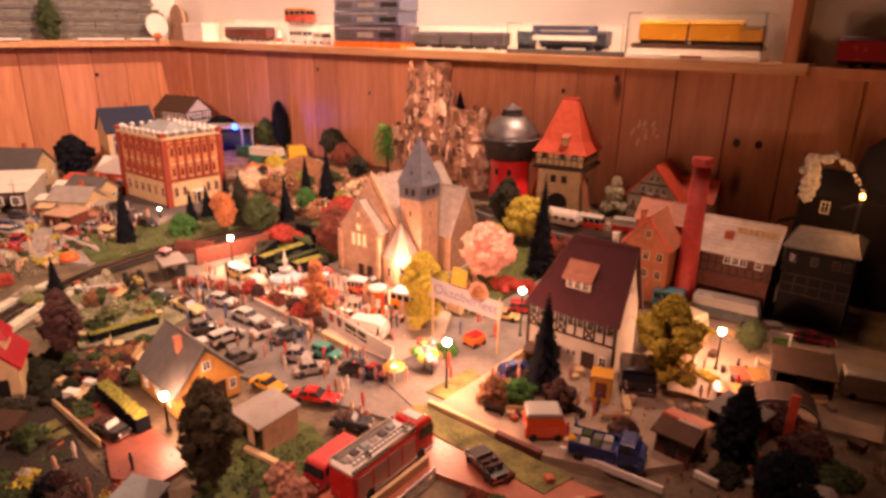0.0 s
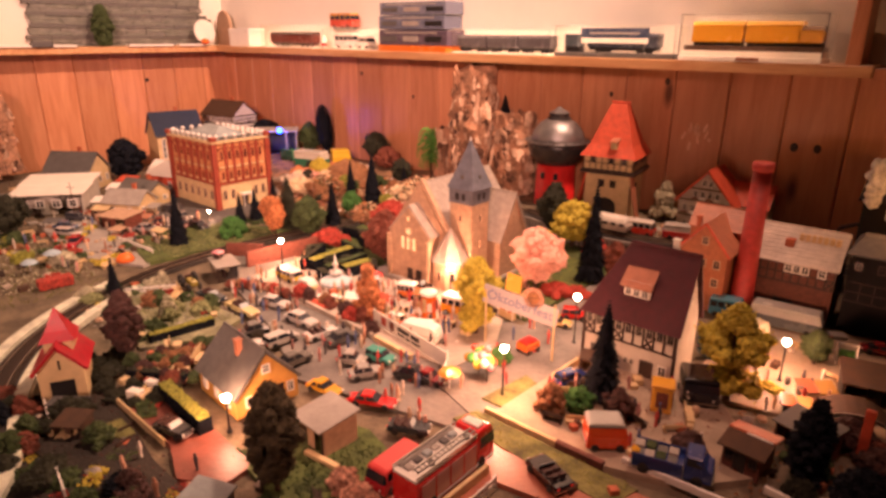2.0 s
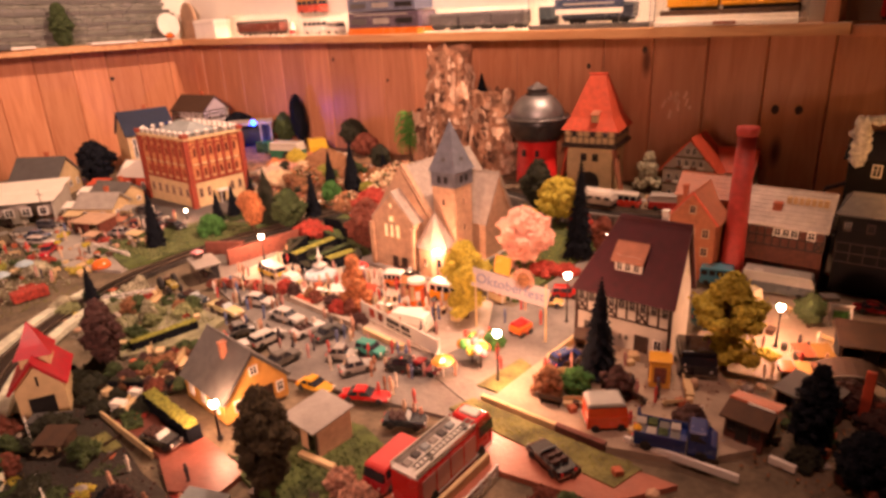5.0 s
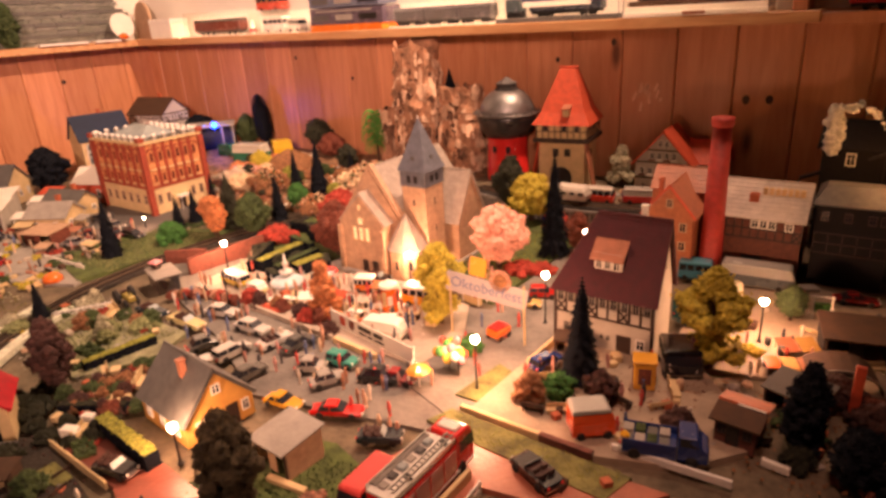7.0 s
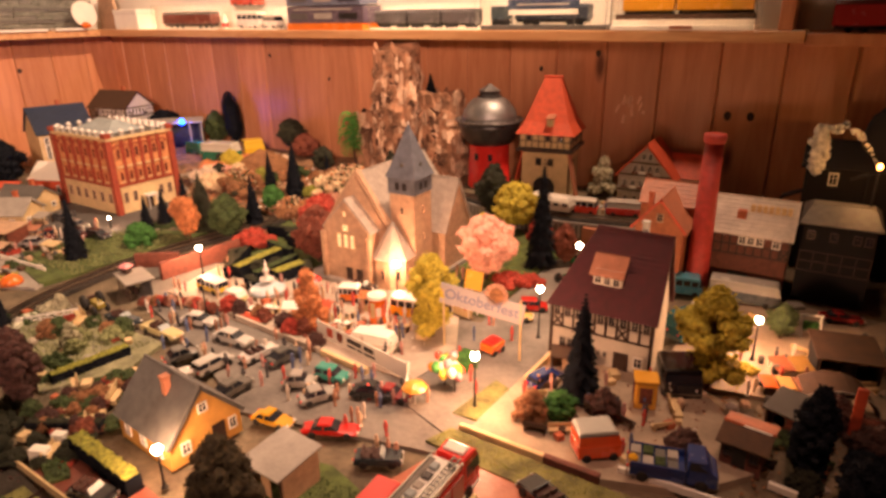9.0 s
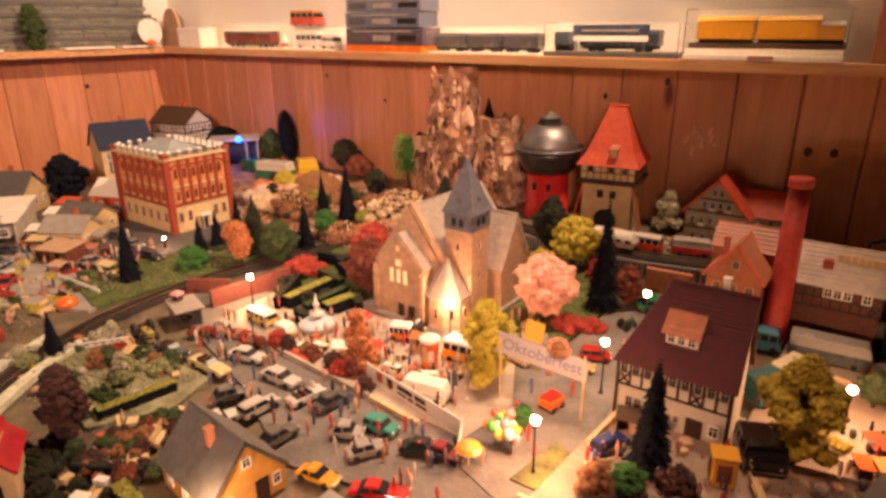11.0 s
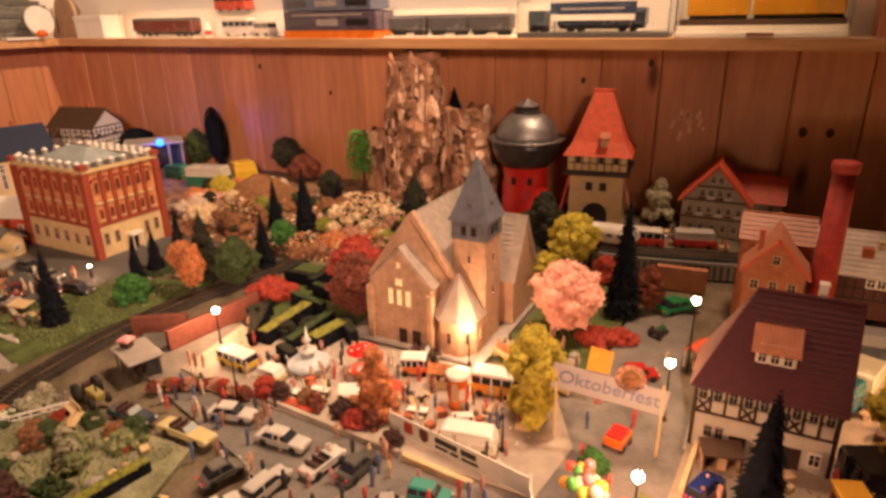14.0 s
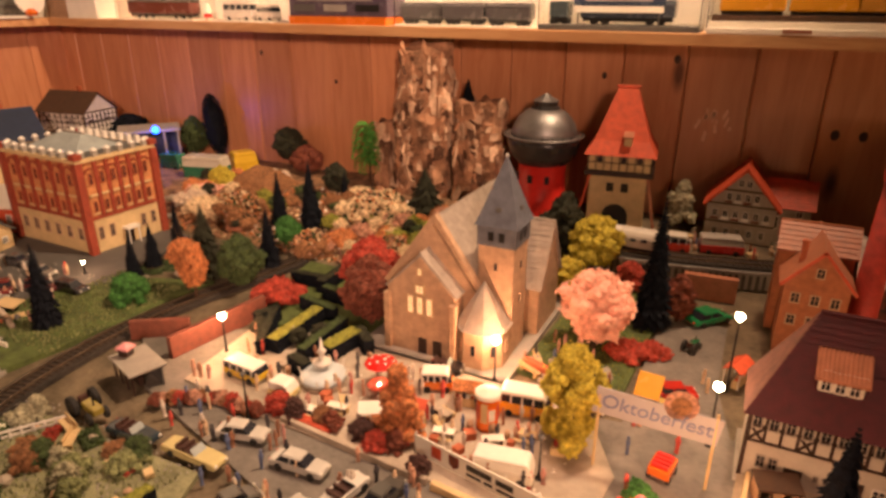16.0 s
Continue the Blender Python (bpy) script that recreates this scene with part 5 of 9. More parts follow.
            grow(bm, [root, tip.lerp(root, 0.35) + s * wd, tip, tip.lerp(root, 0.35) - s * wd, tip.lerp(root, 0.4) - Vector((0, 0, wd * 0.9))], [(0, 1, 2, 3), (1, 4, 2), (4, 3, 2)])
    part("crown", bm, mat or M_FIR, t)
    return t


FIRS = [(-0.957, 0.455, 0, 0.102, 0.046), (-0.310, 0.785, 0, 0.156, 0.060), (-0.141, 0.484, 0.003, 0.106, 0.052), (-0.991, 0.604, 0, 0.062, 0.029), (-1.001, 0.646, 0, 0.062, 0.033),
        (-0.99, 0.685, 0, 0.083, 0.034), (-0.842, 0.718, 0, 0.088, 0.043), (-0.934, 0.851, 0.01, 0.089, 0.04), (-0.868, 0.853, 0.01, 0.114, 0.056), (-0.876, 0.961, 0.02, 0.06, 0.031), (-0.795, 0.27, 0, 0.06, 0.028)]
for k, (x, y, z, h, w) in enumerate(FIRS):
    h, w = h * 1.06, w * 0.84
    fir("fir_tree", "dark green model fir tree with a pointed top", x, y, z, h, w, seed=k)
fir("spruce", "grey-green bushy model spruce", -0.902, 0.656, 0, 0.108, 0.062, M_DARKLEAF, 31)
fir("spruce", "grey-green bushy model spruce", -0.725, 0.985, 0.02, 0.085, 0.085, M_DARKLEAF, 32)

TREES = [
    ("wall_tree", "dull green model tree against the boarded wall", -1.40, 1.112, 0.025, 0.096, 0.056, M_LEAF, "oval", 0.15),
    ("wall_tree", "dark round model tree behind the blue-lit garage", -1.60, 1.10, 0.03, 0.082, 0.085, M_FIR, "round", 0.2),
    ("wall_tree", "dark green model tree against the boarded wall", -1.13, 1.12, 0.025, 0.092, 0.062, M_DARKLEAF, "round", 0.3),
    ("russet_bush", "russet autumn bush by the boarded wall", -1.075, 1.11, 0.025, 0.06, 0.06, M_RUSSET, "round", 0.1),
    ("oval_tree", "small dark oval model tree in the wood", -0.93, 1.01, 0.024, 0.062, 0.044, M_DARKLEAF, "oval", 0.1),
    ("blossom_bush", "broad cream blossom bush in the wood", -0.784, 0.922, 0.012, 0.060, 0.120, M_WHITELEAF, "bush", 0.0),
    ("autumn_bush", "low orange autumn bush in the wood", -1.011, 0.845, 0.01, 0.046, 0.075, M_BROWNLEAF, "bush", 0.0),
    ("autumn_bush", "low orange autumn bush in the wood", -0.83, 0.80, 0.0, 0.030, 0.07, M_BROWNLEAF, "bush", 0.0),
    ("autumn_bush", "low orange autumn bush in the wood", -0.70, 0.83, 0.0, 0.030, 0.08, M_BROWNLEAF, "bush", 0.0),
    ("autumn_tree", "orange autumn tree beside the railway", -0.857, 0.592, 0, 0.082, 0.034, M_ORANGELEAF, "spread", 0.30),
    ("autumn_tree", "orange autumn tree beside the railway", -0.884, 0.604, 0, 0.078, 0.036, M_ORANGELEAF, "spread", 0.62),
    ("round_bush", "dark green round bush by the railway", -0.926, 0.545, 0.002, 0.040, 0.048, M_BRIGHTLEAF, "bush", 0.0),
]
TREES += [
    ("olive_tree", "olive green model tree beside the maze", -0.833, 0.651, 0, 0.078, 0.054, M_LEAF, "oval", 0.12),
    ("green_tree", "small bright green model tree", -0.866, 0.79, 0, 0.056, 0.038, M_BRIGHTLEAF, "round", 0.2),
    ("red_bush", "red autumn bush beside the maze", -0.757, 0.637, 0, 0.030, 0.062, M_REDLEAF, "bush", 0.0),
    ("russet_tree", "russet autumn tree beside the church", -0.612, 0.635, 0, 0.094, 0.058, M_RUSSET, "oval", 0.16),
    ("russet_tree", "pinkish red autumn tree beside the church", -0.635, 0.672, 0, 0.10, 0.065, M_REDLEAF, "round", 0.15),
    ("oval_tree", "dark oval tree behind the church", -0.463, 0.931, 0.0, 0.113, 0.055, M_DARKLEAF, "oval", 0.22),
    ("yellow_green_tree", "yellow-green bushy tree behind the church", -0.415, 0.915, 0, 0.088, 0.075, M_YELLOWLEAF, "round", 0.2),
    ("yellow_green_tree", "yellow-green bushy tree behind the church", -0.425, 0.819, 0, 0.058, 0.05, M_YELLOWLEAF, "round", 0.1),
    ("blossom_tree", "round pink blossom tree beside the church", -0.359, 0.702, 0, 0.098, 0.074, M_PINKLEAF, "round", 0.2),
    ("red_bush", "red autumn bush below the viaduct", -0.356, 0.888, 0, 0.04, 0.038, M_REDLEAF, "bush", 0.0),
    ("red_bush", "low bright red bush beside the street", -0.322, 0.700, 0, 0.019, 0.044, M_REDLEAF, "bush", 0.0),
    ("red_bush", "low bright red bush beside the street", -0.296, 0.716, 0, 0.016, 0.034, M_REDLEAF, "bush", 0.0),
    ("brown_tree", "brownish autumn tree beside the street", -0.283, 0.811, 0, 0.066, 0.036, M_RUSSET, "oval", 0.15),
    ("yellow_green_tree", "tall yellow-green tree on the market square", -0.334, 0.520, 0.002, 0.106, 0.060, M_YELLOWLEAF, "tiered", 0.14),
]
TREES += [
    ("autumn_tree", "orange columnar tree behind the banner fence", -0.474, 0.465, 0.002, 0.078, 0.040, M_ORANGELEAF, "flame", 0.04),
    ("frosted_tree", "pale frosted tree beside the timbered inn", -0.322, 1.10, 0.03, 0.078, 0.046, M_FROST, "flame", 0.08),
    ("russet_tree", "dark russet tree beside the engine house", -0.605, 0.200, 0, 0.090, 0.036, M_PURPLE, "oval", 0.15),
    ("dark_tree", "dark brownish-green model tree in front of the yellow house", -0.282, 0.176, 0, 0.108, 0.040, M_BROWNTREE, "oval", 0.16),
    ("yellow_green_tree", "yellow-green tree beside the half-timbered house", -0.038, 0.565, 0.003, 0.112, 0.066, M_YELLOWLEAF, "tiered", 0.14),
    ("small_tree", "small green tree beside the street lamp", 0.016, 0.717, 0, 0.045, 0.032, M_LEAF, "oval", 0.2),
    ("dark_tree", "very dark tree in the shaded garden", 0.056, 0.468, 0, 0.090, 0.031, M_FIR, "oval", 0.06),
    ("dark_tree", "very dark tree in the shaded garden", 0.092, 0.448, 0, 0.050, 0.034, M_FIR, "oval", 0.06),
    ("dark_tree", "dark round tree in front of the shop pavilion", -1.221, 0.27, 0, 0.087, 0.058, M_DARKLEAF, "round", 0.22),
    ("dark_tree", "large dark tree against the boarded wall", -1.545, 0.635, 0, 0.112, 0.078, M_FIR, "round", 0.1),
    ("round_bush", "clipped green bush on the forecourt", -0.144, 0.441, 0.003, 0.029, 0.030, M_BRIGHTLEAF, "round", 0.05),
    ("autumn_bush", "brownish orange bush on the forecourt", -0.166, 0.425, 0.003, 0.034, 0.030, M_BROWNLEAF, "bush", 0.0),
    ("russet_bush", "russet bush on the forecourt", -0.108, 0.455, 0.003, 0.038, 0.024, M_PURPLE, "oval", 0.1),
    ("russet_bush", "russet bush beside the blue lorry", -0.035, 0.445, 0.003, 0.026, 0.030, M_PURPLE, "bush", 0.0),
]
for k, (name, label, x, y, z, h, w, mat, shape, trunk) in enumerate(TREES):
    t = leafy_tree(name, label, x, y, z, h, w, mat, shape, trunk, seed=k * 3, category="bush" if "bush" in name else "tree")
    if name in ("autumn_bush", "blossom_bush") and w > 0.06:
        for tint in (M_ORANGELEAF, M_WHITELEAF, M_LEAF, M_BLUSH, M_DARKLEAF):
            bm = B()
            for _ in range(70):
                a, u = random.uniform(0, math.tau), math.sqrt(random.random())
                clump(bm, Vector((0.52 * w * u * math.cos(a), 0.52 * w * u * math.sin(a), h * max(0.1, math.sqrt(max(0, 1 - u * u))) * random.uniform(0.92, 1.08))), random.uniform(0.0018, 0.0042))
            tagged(part("tuft", bm, tint, t), kind="stuff")

t = thing("oval_tree", "smooth dark oval model tree against the boarded wall", "tree", -1.335, 1.115, 0.025)
bm = B()
lathe(bm, [(0.0022, 0), (0.0016, 0.03)], 7)
part("trunk", bm, M_TRUNK, t)
random.seed(71)
bm = B()
pts, tris = ICO[2]
shell = [Vector((p.x * 0.025 - 0.006 * p.z, p.y * 0.022, 0.078 + 0.068 * p.z)) * (1 + 0.03 * noise.noise(p * 3)) for p in pts]
grow(bm, shell, tris)
for k in range(1500):
    e = Vector((random.gauss(0, 1), random.gauss(0, 1), random.gauss(0, 1))).normalized()
    clump(bm, Vector((e.x * 0.025 - 0.006 * e.z, e.y * 0.022, 0.078 + 0.068 * e.z)), random.uniform(0.0010, 0.0022))
part("crown", bm, M_FIR, t)

t = thing("hanging_plant", "bright green plant with arching drooping fronds beside the rock", "plant", -0.902, 1.086, 0.025)
bm = B()
lathe(bm, [(0.003, 0), (0.0018, 0.085), (0.001, 0.115)], 6)
part("stem", bm, M_TRUNK, t)
for k in range(34):
    random.seed(1400 + k)
    a, rise = k * 2.4, 0.045 + 0.078 * (k / 33)
    reach, drop = random.uniform(0.020, 0.034), random.uniform(0.025, 0.055)
    e, sd = Vector((math.cos(a), math.sin(a), 0)), Vector((-math.sin(a), math.cos(a), 0))
    bm = B()
    for j in range(13):
        u = j / 12
        p = e * reach * math.sin(1.5 * u) + Vector((0, 0, rise + 0.012 * math.sin(2.4 * u) - drop * u ** 2.2))
        q = 0.0085 * (1 - 0.6 * u) + 0.0015
        for sgn in (-1, 1):
            tip = p + sd * sgn * q + e * 0.0034 - Vector((0, 0, q * 0.55))
            grow(bm, [p, p + e * 0.0040, tip, p - e * 0.0022 - Vector((0, 0, 0.0006))], [(0, 1, 2), (0, 2, 3)])
    part("frond", bm, M_FERN, t)

# pale heaps of blossom at the edge of the wood
for k, (x, y) in enumerate(((-1.138, 0.851), (-1.094, 1.033))):
    for j in range(4):
        leafy_tree("blossom_bush", "low whitish blossom bush in the wood", x + 0.016 * math.cos(j * 1.9 + k), y + 0.012 * math.sin(j * 2.3), 0.022, 0.020 + 0.004 * (j % 2), 0.028, M_PALEBLOSSOM, "bush", 0.0, seed=1500 + 10 * k + j, category="bush")
for k, (x, y, h, w) in enumerate(((0.075, 0.561, 0.030, 0.040), (0.103, 0.547, 0.022, 0.034), (0.105, 0.531, 0.026, 0.040))):
    leafy_tree("russet_bush", "reddish bush at the edge of the shaded garden", x, y, 0.001, h, w, M_PURPLE if k != 1 else M_RUSSET, "bush", 0.0, seed=1600 + k, category="bush")

for k, (x, y, h, w) in enumerate(((-0.214, 0.206, 0.024, 0.030), (-0.242, 0.214, 0.020, 0.026))):
    leafy_tree("pinkish_bush", "pinkish brown bush in front of the fire engine", x, y, 0.001, h, w, M_BLUSH, "bush", 0.0, seed=1650 + k, category="bush")
BED = [M_DARKLEAF, M_PURPLE, M_BROWNLEAF, M_DARKLEAF, M_LEAF, M_RUSSET]
for k in range(64):
    random.seed(1700 + k)
    x, y = random.uniform(-0.585, -0.485), random.uniform(0.185, 0.285)
    if k % 3 == 0:
        x, y = random.uniform(-0.62, -0.48), random.uniform(0.150, 0.20)
    leafy_tree("bed_shrub", "small dark shrub in the garden beds beside the yellow house", x, y, 0.001, random.uniform(0.008, 0.019), random.uniform(0.012, 0.024), BED[k % 6], "bush", 0.0, seed=1700 + k, count=60, category="bush")


# red shrubs along the square's fence and in the beds
for k in range(8):
    random.seed(900 + k)
    x, y = -0.60 + 0.16 * k / 7 + random.uniform(-0.006, 0.006), 0.452 - 0.012 * k / 7 + random.uniform(-0.008, 0.008)
    leafy_tree("red_shrub", "small dark red shrub bordering the square", x, y, 0.001, random.uniform(0.016, 0.026), random.uniform(0.018, 0.028), M_REDLEAF if k % 5 == 0 else (M_RUSSET, M_PURPLE, M_BROWNLEAF)[k % 3], "bush", 0.0, seed=900 + k, category="bush")
for k in range(17):
    random.seed(1800 + k)
    u = k / 16
    x, y = -0.712 + 0.100 * u, 0.406 + 0.026 * min(1.0, 2 * u)
    leafy_tree("edging_shrub", "low reddish flowering shrub edging the square", x + random.uniform(-0.002, 0.002), y + random.uniform(-0.003, 0.003), 0.001, random.uniform(0.009, 0.015), random.uniform(0.011, 0.016), (M_RUSSET, M_BLUSH, M_BROWNLEAF, M_REDLEAF)[k % 4], "bush", 0.0, seed=1800 + k, category="bush")
WOOD = [M_BROWNLEAF, M_LEAF, M_BLUSH, M_ORANGELEAF, M_DARKLEAF, M_WHITELEAF, M_BROWNLEAF, M_HEDGETOP]
for k in range(110):
    random.seed(300 + k)
    x, y = random.uniform(-1.22, -0.62), random.uniform(0.80, 1.02)
    if k > 60:
        x, y = random.uniform(-0.82, -0.62), random.uniform(0.76, 0.90)
    leafy_tree("undergrowth", "low autumn-coloured undergrowth in the wood", x, y, 0.004 + max(0, 0.026 * min(1, (y - 0.78) / 0.12)) - 0.004, random.uniform(0.010, 0.026), random.uniform(0.022, 0.044), WOOD[k % 8], "bush", 0.0, seed=300 + k, category="bush")
for k in range(30):
    random.seed(500 + k)
    x, y = random.uniform(-0.83, -0.62), random.uniform(0.23, 0.345)
    if k > 17:
        x, y = random.uniform(-0.60, -0.32), random.uniform(0.04, 0.125)
    leafy_tree("garden_shrub", "small shrub in the cottage gardens", x, y, 0.001, random.uniform(0.010, 0.024), random.uniform(0.016, 0.034), ((M_FROST, M_PALEGREEN, M_LEAF, M_FROST, M_BROWNLEAF) if k < 18 else (M_LEAF, M_DARKLEAF, M_PURPLE, M_DARKLEAF, M_LEAF))[k % 5], "bush", 0.0, seed=500 + k, category="bush")


def hedge(name, label, a, b, w, h, mat=None, top=None, seed=0):
    random.seed(seed)
    t = thing(name, label, "hedge", 0, 0, 0)
    a, b = Vector((*a, 0)), Vector((*b, 0))
    d = b - a
    m = pose(a.x, a.y, 0, 0, 0, math.degrees(math.atan2(d.y, d.x)))
    bm = B()
    box(bm, 0, d.length, -w / 2, w / 2, 0, h)
    for k in range(int(d.length * 2600)):
        p = Vector((random.uniform(0, d.length), random.choice((-1, 1)) * w / 2, random.uniform(0.001, h)))
        clump(bm, p, 0.0018)
    part("body", bm, mat or M_DARKLEAF, t, m=m)
    # the top's lighter colour carries the light that falls on it
    bm = B()
    box(bm, 0.0008, d.length - 0.0008, -w / 2 + 0.0008, w / 2 - 0.0008, h, h + 0.0012)
    for k in range(int(d.length * 1800)):
        clump(bm, Vector((random.uniform(0.001, d.length - 0.001), random.uniform(-0.5, 0.5) * w, h + 0.0008)), 0.0017)
    part("top", bm, top or M_LEAF, t, "yellow-green clipped top, lightened for light falling on it", m=m)
    return t


hedge("hedge", "clipped dark hedge with yellow-green top beside the yellow house", (-0.494, 0.188), (-0.400, 0.180), 0.013, 0.017, M_FIR, M_HEDGETOP, 1)
hedge("hedge", "clipped dark hedge with green top beside the gardens", (-0.625, 0.235), (-0.612, 0.315), 0.011, 0.011, M_FIR, M_HEDGETOP, 2)
hedge("hedge", "low dark hedge beside the yellow house", (-0.56, 0.18), (-0.50, 0.215), 0.008, 0.012, M_FIR, M_DARKLEAF, 3)
MAZE = [((-0.673, 0.527), (-0.675, 0.615), M_HEDGETOP, 0.016),
        ((-0.611, 0.541), (-0.603, 0.591), M_HEDGETOP, 0.018),
        ((-0.631, 0.524), (-0.633, 0.608), M_LEAF, 0.011),
        ((-0.732, 0.565), (-0.721, 0.596), M_DARKLEAF, 0.01),
        ((-0.724, 0.594), (-0.682, 0.517), M_DARKLEAF, 0.009),
        ((-0.715, 0.632), (-0.654, 0.62), M_LEAF, 0.009),
        ((-0.775, 0.688), (-0.721, 0.693), M_DARKLEAF, 0.009),
        ((-0.72, 0.677), (-0.722, 0.749), M_DARKLEAF, 0.013),
        ((-0.707, 0.669), (-0.671, 0.663), M_LEAF, 0.01),
        ((-0.604, 0.596), (-0.575, 0.572), M_DARKLEAF, 0.012),
        ((-0.634, 0.513), (-0.606, 0.504), M_DARKLEAF, 0.012)]
for k, (a, b, top, w) in enumerate(MAZE):
    hedge("maze_hedge", "clipped dark green hedge of the maze", a, b, w, 0.019, M_FIR, top, 10 + k)
for k, (x, y) in enumerate(((-0.715, 0.556), (-0.66, 0.556), (-0.642, 0.575))):
    leafy_tree("box_ball", "round clipped dark box bush at the maze", x, y, 0.002, 0.022, 0.022, M_DARKLEAF, "round", 0.0, seed=77 + k, category="bush")


# cork bark cliffs at the back
M_BARKPALE = material("pale_bark", (0.60, 0.40, 0.27), 0.9, scale=60, vary=0.4, bump=0.6)
M_BARKDARK = material("dark_bark", (0.10, 0.045, 0.025), 0.9, scale=60, vary=0.4, bump=0.6)


def cliff(name, label, x, y, w, d, h, seed, lean=0.0, z=0.02):
    bm = B()
    n, rows = 40, 48
    rings = []
    for j in range(rows):
        u = j / (rows - 1)
        ring = []
        for k in range(n):
            a = math.tau * k / n
            e = Vector((math.cos(a), math.sin(a)))
            q = Vector((e.x * 2.2, e.y * 2.2, u * h * 26 + seed))
            rough = 0.16 * noise.noise(q) + 0.10 * noise.noise(q * 2.7) + 0.10 * abs(noise.noise(q * 6.1)) + 0.05 * noise.noise(q * 14)
            sq = 1 / max(abs(e.x), abs(e.y)) ** 0.75
            r = (1 + rough) * sq * (1.02 - 0.16 * u + 0.06 * math.sin(u * 9 + seed))
            top = h * (u if u < 0.9 else 0.9 + (u - 0.9) * (1 + 1.3 * noise.noise((e.x * 3 + seed, e.y * 3, 7))))
            ring.append(bm.verts.new((x + e.x * w / 2 * r + lean * u, y + e.y * d / 2 * r, z + top)))
        rings.append(ring)
    for a, b in zip(rings, rings[1:]):
        for k in range(n):
            bm.faces.new((a[k], a[(k + 1) % n], b[(k + 1) % n], b[k]))
    bm.faces.new(rings[-1])
    bm.faces.new(rings[0][::-1])
    rock = thing(name, label, "rock", 0, 0, 0)
    part("bark", bm, M_BARK, rock)
    random.seed(int(seed * 10))
    for mat, nm, share in ((M_BARKPALE, "pale_flake", 5200), (M_BARK, "brown_flake", 5200), (M_BARKDARK, "dark_flake", 2400)):
        bm = B()
        for _ in range(int(h * w * share)):
            a, u = random.uniform(0, math.tau), random.uniform(0.02, 0.95)
            e = Vector((math.cos(a), math.sin(a), 0))
            sq = 1 / max(abs(e.x), abs(e.y)) ** 0.75
            r = sq * (1.04 - 0.16 * u + 0.06 * math.sin(u * 9 + seed)) * random.uniform(0.98, 1.10)
            p = Vector((x + e.x * w / 2 * r + lean * u, y + e.y * d / 2 * r, z + u * h))
            s1, s2 = random.uniform(0.004, 0.014), random.uniform(0.006, 0.026)
            side = Vector((-e.y, e.x, 0))
            tilt = Vector((0, 0, 1)) + e * random.uniform(-0.5, 0.3)
            c = [p + side * s1 * random.uniform(0.4, 1) * i + tilt * s2 * random.uniform(0.4, 1) * j for i, j in ((-1, -1), (1, -1), (1.1, 0.4), (0.2, 1), (-0.9, 0.8))]
            grow(bm, c + [v - e * 0.004 for v in c], [(0, 1, 2, 3, 4), (9, 8, 7, 6, 5)] + [(i, 5 + i, 5 + (i + 1) % 5, (i + 1) % 5) for i in range(5)])
        tagged(part(nm, bm, mat, rock), kind="stuff")
    return rock


cliff("bark_cliff", "tall flaky cork bark cliff against the wall", -0.785, 1.098, 0.100, 0.07, 0.268, 3.0, 0.006)
cliff("bark_cliff", "shorter flaky cork bark cliff against the wall", -0.675, 1.105, 0.088, 0.07, 0.182, 11.0)
cliff("bark_slab", "narrow dark slab of cork bark beside the cliff", -0.875, 1.105, 0.030, 0.04, 0.128, 19.0)
cliff("bark_cliff", "cork bark cliff at the boarded side wall", -1.80, 0.42, 0.07, 0.10, 0.20, 27.0)
fir("fir_tree", "small dark fir on top of the bark cliff", -0.702, 1.105, 0.198, 0.042, 0.026, seed=61)

# ---- vehicles ----
PAINTS = {}


def paint(color, rough=0.25):
    if color not in PAINTS:
        PAINTS[color] = material("vehicle_paint", color, rough, scale=40, vary=0.08, bump=0.02, coat=0.5)
    return PAINTS[color]


M_TYRE = material("tyre_rubber", (0.018, 0.017, 0.016), 0.8, scale=90, vary=0.2)
M_CHROME = material("chrome", (0.62, 0.60, 0.56), 0.2, metal=1.0, scale=40, vary=0.1, bump=0.0)
M_HEADLIGHT = material("headlight_glass", (0.75, 0.72, 0.62), 0.15, scale=40, vary=0.05, bump=0.0)
M_SEAT = material("seat_leather", (0.06, 0.025, 0.018), 0.6, scale=80, vary=0.2)
M_ORANGE = paint((0.75, 0.16, 0.02))
WHEELS = {}


def wheel(parent, x, y, r, w=0.0045):
    key = (round(r, 4), round(w, 4))
    if key not in WHEELS:
        bm = B()
        lathe(bm, [(r * 0.55, -w / 2), (r * 0.92, -w / 2), (r, -w * 0.3), (r, w * 0.3), (r * 0.92, w / 2), (r * 0.55, w / 2)], 14)
        tyre = mesh_of("wheel", bm, M_TYRE)
        bm = B()
        lathe(bm, [(r * 0.56, -w * 0.42), (r * 0.5, -w * 0.52), (r * 0.5, w * 0.52), (r * 0.56, w * 0.42)], 10)
        WHEELS[key] = tyre, mesh_of("rim", bm, M_CHROME)
    a = new("wheel", WHEELS[key][0])
    a.parent = parent
    a.matrix_basis = pose(x, y, r, 90, 0, 0)
    b = new("rim", WHEELS[key][1])
    b.parent = a


def side_body(bm, outline, w, top=1.0, zsplit=None):
    """A body from its side outline (x, z), w wide; above zsplit it narrows to top."""
    n = len(outline)
    k = lambda z: w / 2 * (top if zsplit is not None and z > zsplit else 1.0)
    v = [(x, -k(z), z) for x, z in outline] + [(x, k(z), z) for x, z in outline]
    grow(bm, v, [tuple(range(n)), tuple(range(n, 2 * n))[::-1]] + [((j + 1) % n, j, n + j, n + (j + 1) % n) for j in range(n)])


